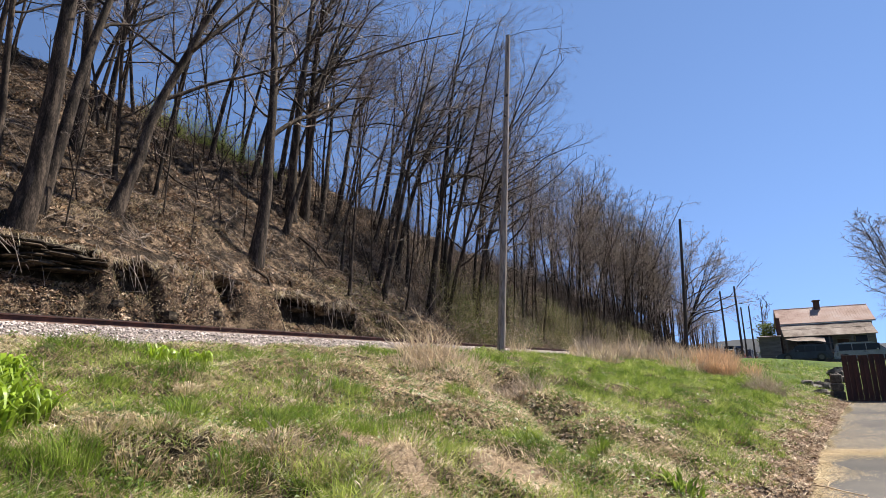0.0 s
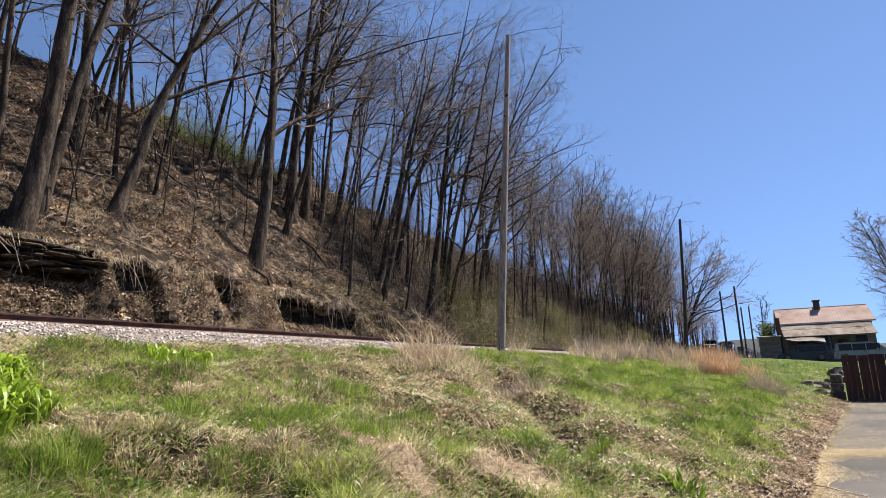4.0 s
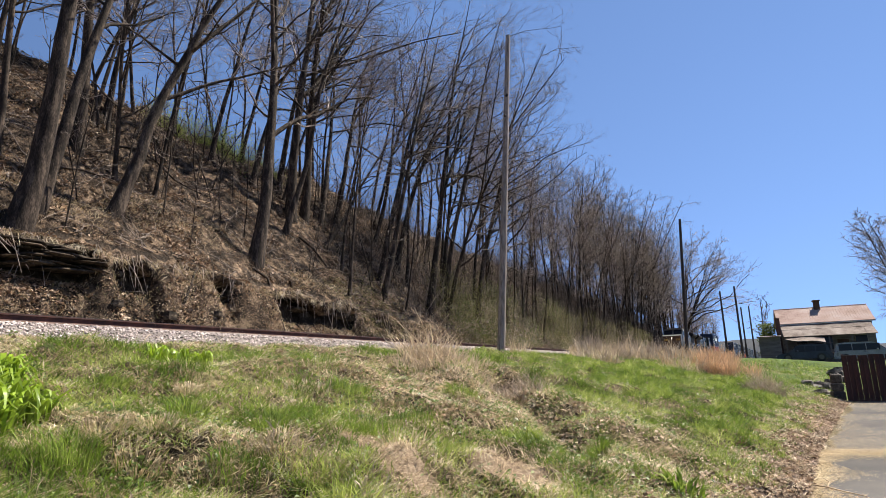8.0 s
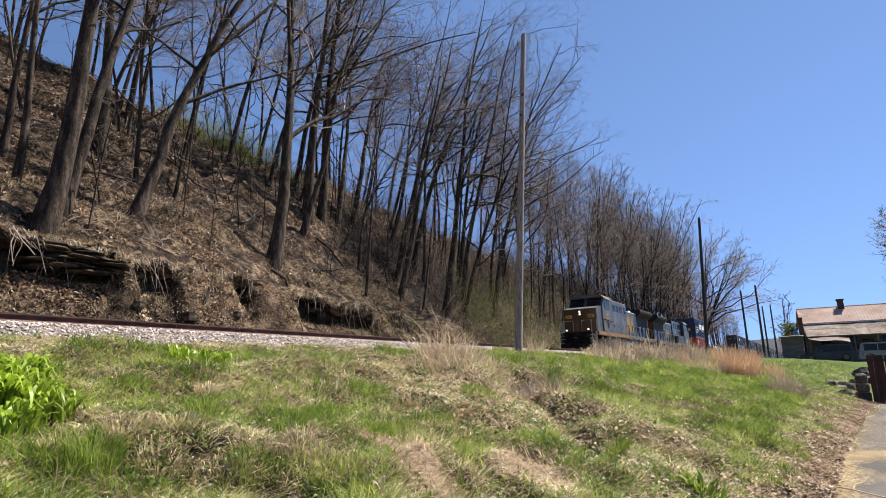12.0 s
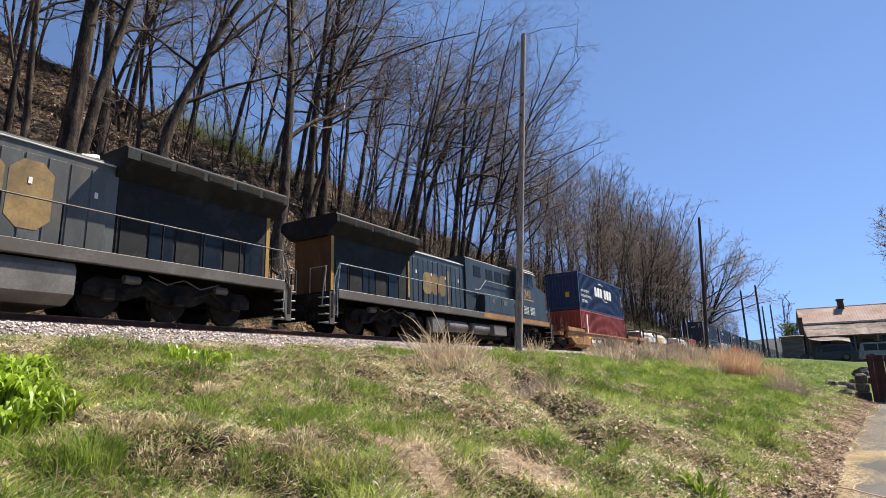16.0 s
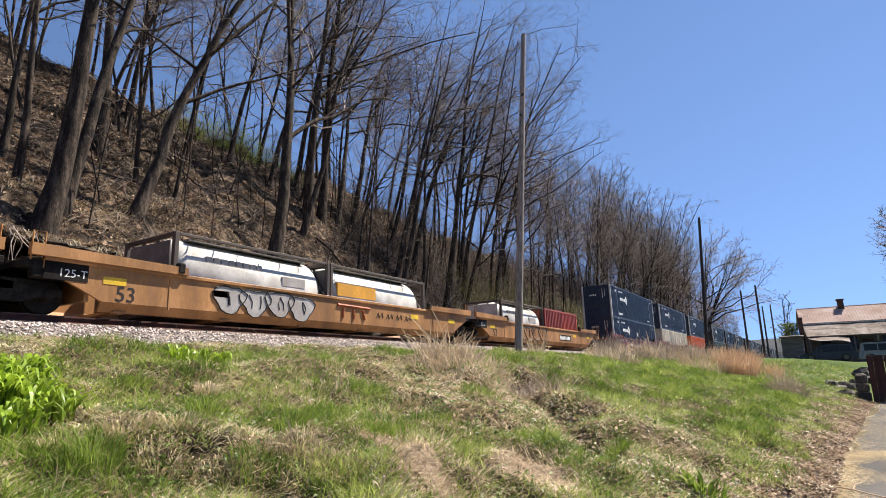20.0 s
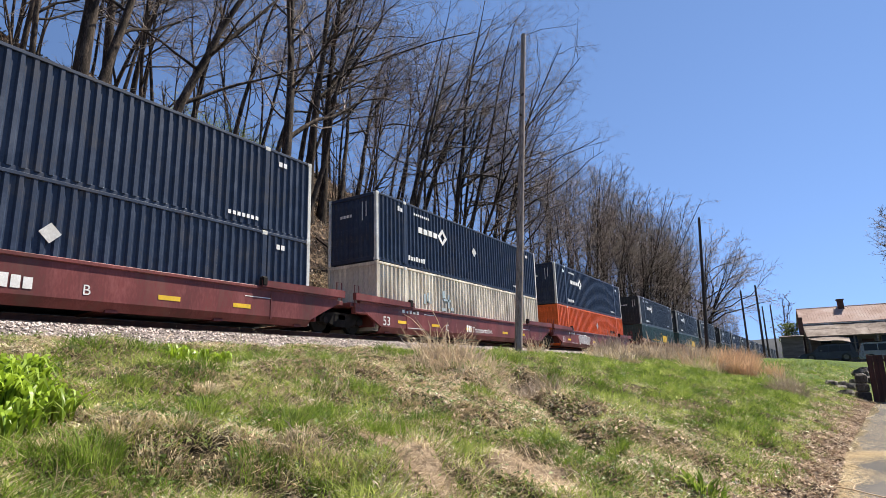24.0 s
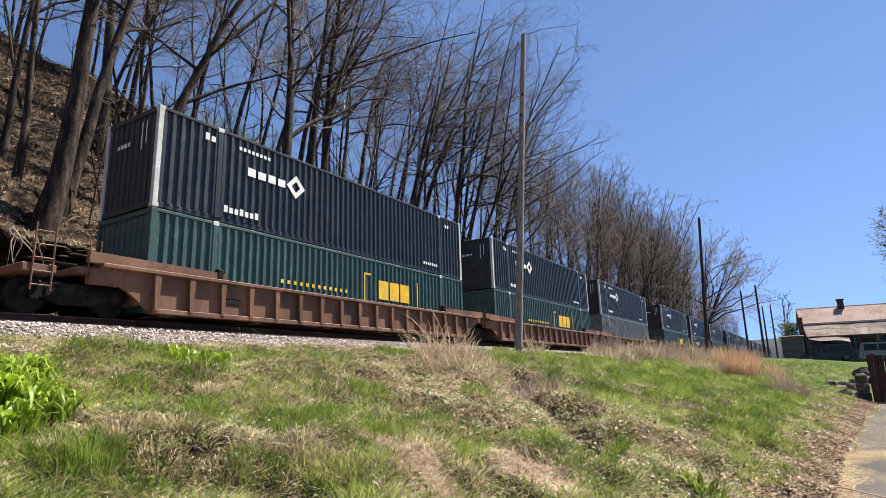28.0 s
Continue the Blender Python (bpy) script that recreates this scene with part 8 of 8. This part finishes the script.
# the yellow three-unit car
well_car("yellow", -4.5, "weathered yellow well car under a blue container", left_end=True)
well_car("yellow", 15.2, "weathered yellow well car with grey graffiti and two tanks")
well_car("yellow", 34.95, "weathered yellow well car with black graffiti", right_truck=True)
car_a, car_b, car_c = [t[0] for t in TRAIN[-3:]]
bars(car_a, -4.4, 0.50, 4, 0.2, 0.26, 0.05, M_MARK, label="white lettering on a dark panel")
bars(car_a, -2.9, 0.50, 6, 0.18, 0.26, 0.05, M_MARK)
part("dark_panel", Geo().box((-4.6, -1.458, 0.44), (-1.35, -1.452, 0.82)), M_STEEL, car_a)
part("spray_paint", Geo().prism([(1.55, 0.32), (2.1, 0.32), (1.9, 0.98)], "y", -1.458, -1.452), M_GRAFGREY, car_a, "pale sprayed triangle")
part("spray_paint", Geo().prism([(2.38 + 0.3 * math.cos(k * 0.524), 0.66 + 0.32 * math.sin(k * 0.524)) for k in range(12)], "y", -1.459, -1.452), M_GRAFGREY, car_a, "pale sprayed disc")
spray(car_b, -4.9, -1.15, 0.34, 1.12, 4, M_GRAFGREY, M_GRAFBLACK, 3)
for pts in (((0.1, 0.95), (1.9, 0.93)), ((0.4, 0.85), (0.38, 0.5)), ((0.95, 0.85), (0.98, 0.5)), ((1.45, 0.85), (1.6, 0.5))):
    part("spray_stroke", Geo().tube([(a, -1.455, b) for a, b in pts], 0.055, 6), M_GRAFRED, car_b, "rust-red sprayed stroke")
for k in range(4):
    x = 2.3 + 0.62 * k
    part("spray_stroke", Geo().tube([(x, -1.455, 0.62), (x + 0.12, -1.455, 0.82), (x + 0.2, -1.455, 0.64), (x + 0.36, -1.455, 0.84), (x + 0.42, -1.455, 0.66)], 0.018, 5), M_GRAFBLACK, car_b, "black sprayed scrawl")
spray(car_c, -4.6, -0.4, 0.34, 1.14, 4, M_YELLOWCAR, M_GRAFBLACK, 8)
bars(car_c, 2.1, 0.5, 8, 0.18, 0.26, 0.06, M_MARK)
part("dark_panel", Geo().box((2.0, -1.458, 0.44), (4.15, -1.452, 0.82)), M_STEEL, car_c)

blue = container("shipping_container", "blue corrugated forty-foot container on the yellow well car", M_BLUE, 12.19, 2.88, -4.5, 2.97, posts=False)
g = Geo()
for x0 in (-2.2, 0.35):
    for k in range(3):
        a, b, y0, y1 = x0 + 0.72 * k, x0 + 0.72 * k + 0.6, -1.306, -1.298
        part("trade_mark", Geo().prism([(a, 1.42), (a + 0.1, 1.32), (b - 0.1, 1.32), (b, 1.42), (b, 2.0), (b - 0.1, 2.1), (a + 0.1, 2.1), (a, 2.0)], "y", y0, y1), M_MARK, blue, "white trade mark block")
for cx, cz, a0, a1 in ((-0.5, 2.02, 50, 130), (0.7, 1.5, 210, 300)):
    pts = [(cx + 0.95 * math.cos(radians(a)), -1.305, cz + 0.42 * math.sin(radians(a))) for a in range(a0, a1 + 1, 12)]
    part("trade_mark_arc", Geo().tube(pts, 0.045, 4), M_MARK, blue)
for k, line in enumerate(("eco container", "bamboo flooring", "light steel")):
    word(line, 0.40, M_MARK, blue, -5.55, 1.40 - 0.40 * k, -1.304, 0.9)
part("notice_panel", Geo().box((-6.12, -0.55, 0.95), (-6.10, -0.25, 1.35)), M_DECAL, blue, "yellow notice on the end")
g = Geo()
for k in range(3):
    g.box((5.5, -1.306, 1.1 + 0.32 * k), (5.68, -1.298, 1.35 + 0.32 * k))
part("notice_panel", g, M_DECAL, blue)
red = container("shipping_container", "faded red corrugated container under the blue one", M_RED, 12.19, 2.80, -4.5, 0.15, posts=False)
part("peeled_stripe", Geo().box((-4.7, -1.306, 0.95), (-4.45, -1.298, 2.5)), M_MARK, red, "peeling white vertical lettering")
tank_container(12.13, M_TANKGREY, "white tank container in a black frame", "bars")
tank_container(18.22, M_TANKGREY, "white tank container with an orange-yellow panel", "panel")
tank_container(31.9, M_TANKWHITE, "white tank container in a black frame", "bars")
container("shipping_container", "small faded red corrugated container beside a tank", M_RED, 6.06, 2.30, 38.0, 0.15, posts=False)

# the maroon three-unit car
well_car("maroon", 58.6, "maroon well car under two navy containers", left_end=True)
well_car("maroon", 78.4, "maroon well car under a cream container")
well_car("maroon", 98.0, "maroon well car with sprayed graffiti under an orange container", right_truck=True)
car_d, car_e, car_f = [t[0] for t in TRAIN[-3:]]
bars(car_d, -3.3, 0.45, 4, 0.2, 0.3, 0.05, M_MARK)
bars(car_d, -1.6, 0.45, 6, 0.18, 0.3, 0.05, M_MARK)
word("B", 0.34, M_MARK, car_d, 0.75, 0.44, -1.456)
word("C", 0.42, M_MARK, car_e, -3.25, 0.38, -1.456)
bars(car_e, -1.3, 0.42, 3, 0.12, 0.34, 0.05, M_MARK)
word("Transportation", 0.36, M_MARK, car_e, -0.72, 0.44, -1.456, 0.95)
spray(car_f, -4.6, -2.2, 0.37, 0.97, 6, M_GRAFGREY, M_MARK, 5)
word("A", 0.36, M_MARK, car_f, 1.2, 0.40, -1.456)
bars(car_f, 2.3, 0.40, 4, 0.17, 0.3, 0.05, M_MARK)
bars(car_f, 3.6, 0.40, 6, 0.16, 0.3, 0.05, M_MARK)
navy = container("shipping_container", "navy corrugated fifty-three-foot container with white marks", M_NAVY, 16.15, 2.88, 58.6, 2.97, pale=True, mark="wordmark")
for u, z in ((58.6, 0.15), (78.4, 2.97), (98.0, 2.97)):
    box = ride(copy_thing(navy, pose(u, TRACK_Y, RAIL_Z + z)), u)
    if u < 98:
        placard(box)
cream = container("shipping_container", "cream corrugated fifty-three-foot container, stained", M_WHITEBOX, 16.15, 2.80, 78.4, 0.15, pale=False)
for a, b, c, d in ((-4.75, -4.62, 1.35, 1.8), (-4.5, -4.15, 1.4, 1.48), (-4.5, -4.38, 1.4, 1.85), (-3.2, -2.95, 1.75, 2.1), (-3.1, -2.45, 1.62, 1.72), (-2.75, -2.6, 1.3, 1.95), (-2.5, -2.2, 1.2, 1.35), (-3.3, -2.9, 1.15, 1.28)):
    part("faded_mark", Geo().box((a, -1.306, c), (b, -1.298, d)), M_FADEDBLUE, cream, "faded blue mark")
orange = container("shipping_container", "bright orange corrugated fifty-three-foot container", M_ORANGE, 16.15, 2.80, 98.0, 0.15)
bars(orange, 4.0, 1.35, 6, 0.2, 0.2, 0.06, M_STEEL, -1.30, "trade_mark", "dark trade mark")
part("placard", Geo().box((-0.2, -0.004, -0.2), (0.2, 0.004, 0.2), 0, Matrix.Translation((0.5, -1.306, 1.75)) @ Matrix.Rotation(radians(45), 4, "Y")), M_GRAFGREY, orange, "pale diamond placard")

# the brown three-unit cars and what they carry
slate = container("shipping_container", "dark slate corrugated fifty-three-foot container with white marks", M_SLATE, 16.15, 2.88, 121.6, 2.97, pale=True, mark="wordmark")
teal = container("shipping_container", "teal green corrugated container with yellow trade mark", M_GREEN, 16.15, 2.80, 121.6, 0.15)
for k in range(3):
    part("trade_mark", Geo().box((1.45 + 0.72 * k, -1.306, 1.25), (2.07 + 0.72 * k, -1.298, 2.0)), M_DECAL, teal, "yellow trade mark")
for a in (0.55, 4.1):
    part("mark_bracket", Geo().box((a, -1.306, 1.1), (a + 0.07, -1.298, 2.2)), M_DECAL, teal)
part("mark_bracket", Geo().box((0.62, -1.306, 2.13), (0.95, -1.298, 2.2)), M_DECAL, teal)
g = Geo()
for k in range(12):
    g.box((-3.6 + 0.28 * k, -1.306, 1.3), (-3.48 + 0.28 * k, -1.298, 1.42))
part("small_lettering", g, M_DECAL, teal, "small yellow lettering")["kind"] = "stuff"
BROWN = [121.6, 141.2, 160.6, 184.6, 204.2, 223.8, 247.8, 267.4, 287.0, 311.0, 330.6, 350.2, 374.2, 393.8]
first = well_car("brown", BROWN[0], "ribbed brown well car under two containers", left_end=True)
plain = well_car("brown", BROWN[1], "ribbed brown well car under two containers")
last_unit = well_car("brown", BROWN[2], "ribbed brown well car under two containers", right_truck=True)
grey = container("shipping_container", "grey corrugated fifty-three-foot container", M_GREYBOX, 16.15, 2.80, BROWN[2], 0.15)
for k, u in enumerate(BROWN):
    if k >= 3:
        unit = ride(copy_thing((first, plain, last_unit)[k % 3], pose(u, TRACK_Y, RAIL_Z)), u)
        if k < 9:
            WHEELS.extend((w, w.location.x, w.location.z) for w in unit.children_recursive if w.name.startswith("wheelset"))
    if k >= 1:
        ride(copy_thing(slate if k % 4 else navy, pose(u, TRACK_Y, RAIL_Z + 2.97)), u)
        if k != 2:
            ride(copy_thing((teal, grey, teal, navy)[(k - 1) % 4] if k < 9 else slate, pose(u, TRACK_Y, RAIL_Z + 0.15)), u)


def motions():
    """The whole train runs along the track towards smaller x at one speed, its wheels roll."""
    for ob, u, turn in TRAIN:
        z = ob.location.z
        walk(ob, [(t, pose(u - SPEED * (t - 20), TRACK_Y, z, 0, 0, turn)) for t in (0, 7, 14, 21, 28)])
    for ob, x, r in WHEELS:
        back = -1 if r > 0.5 and ob.parent.parent.matrix_world[0][0] < 0 else 1
        rate = -math.degrees(SPEED / r) * back
        walk(ob, [(k / FPS, pose(x, 0, r, 0, (rate * k / FPS) % 360, 0)) for k in range(0, int(28 * FPS) + 1)])

motions()
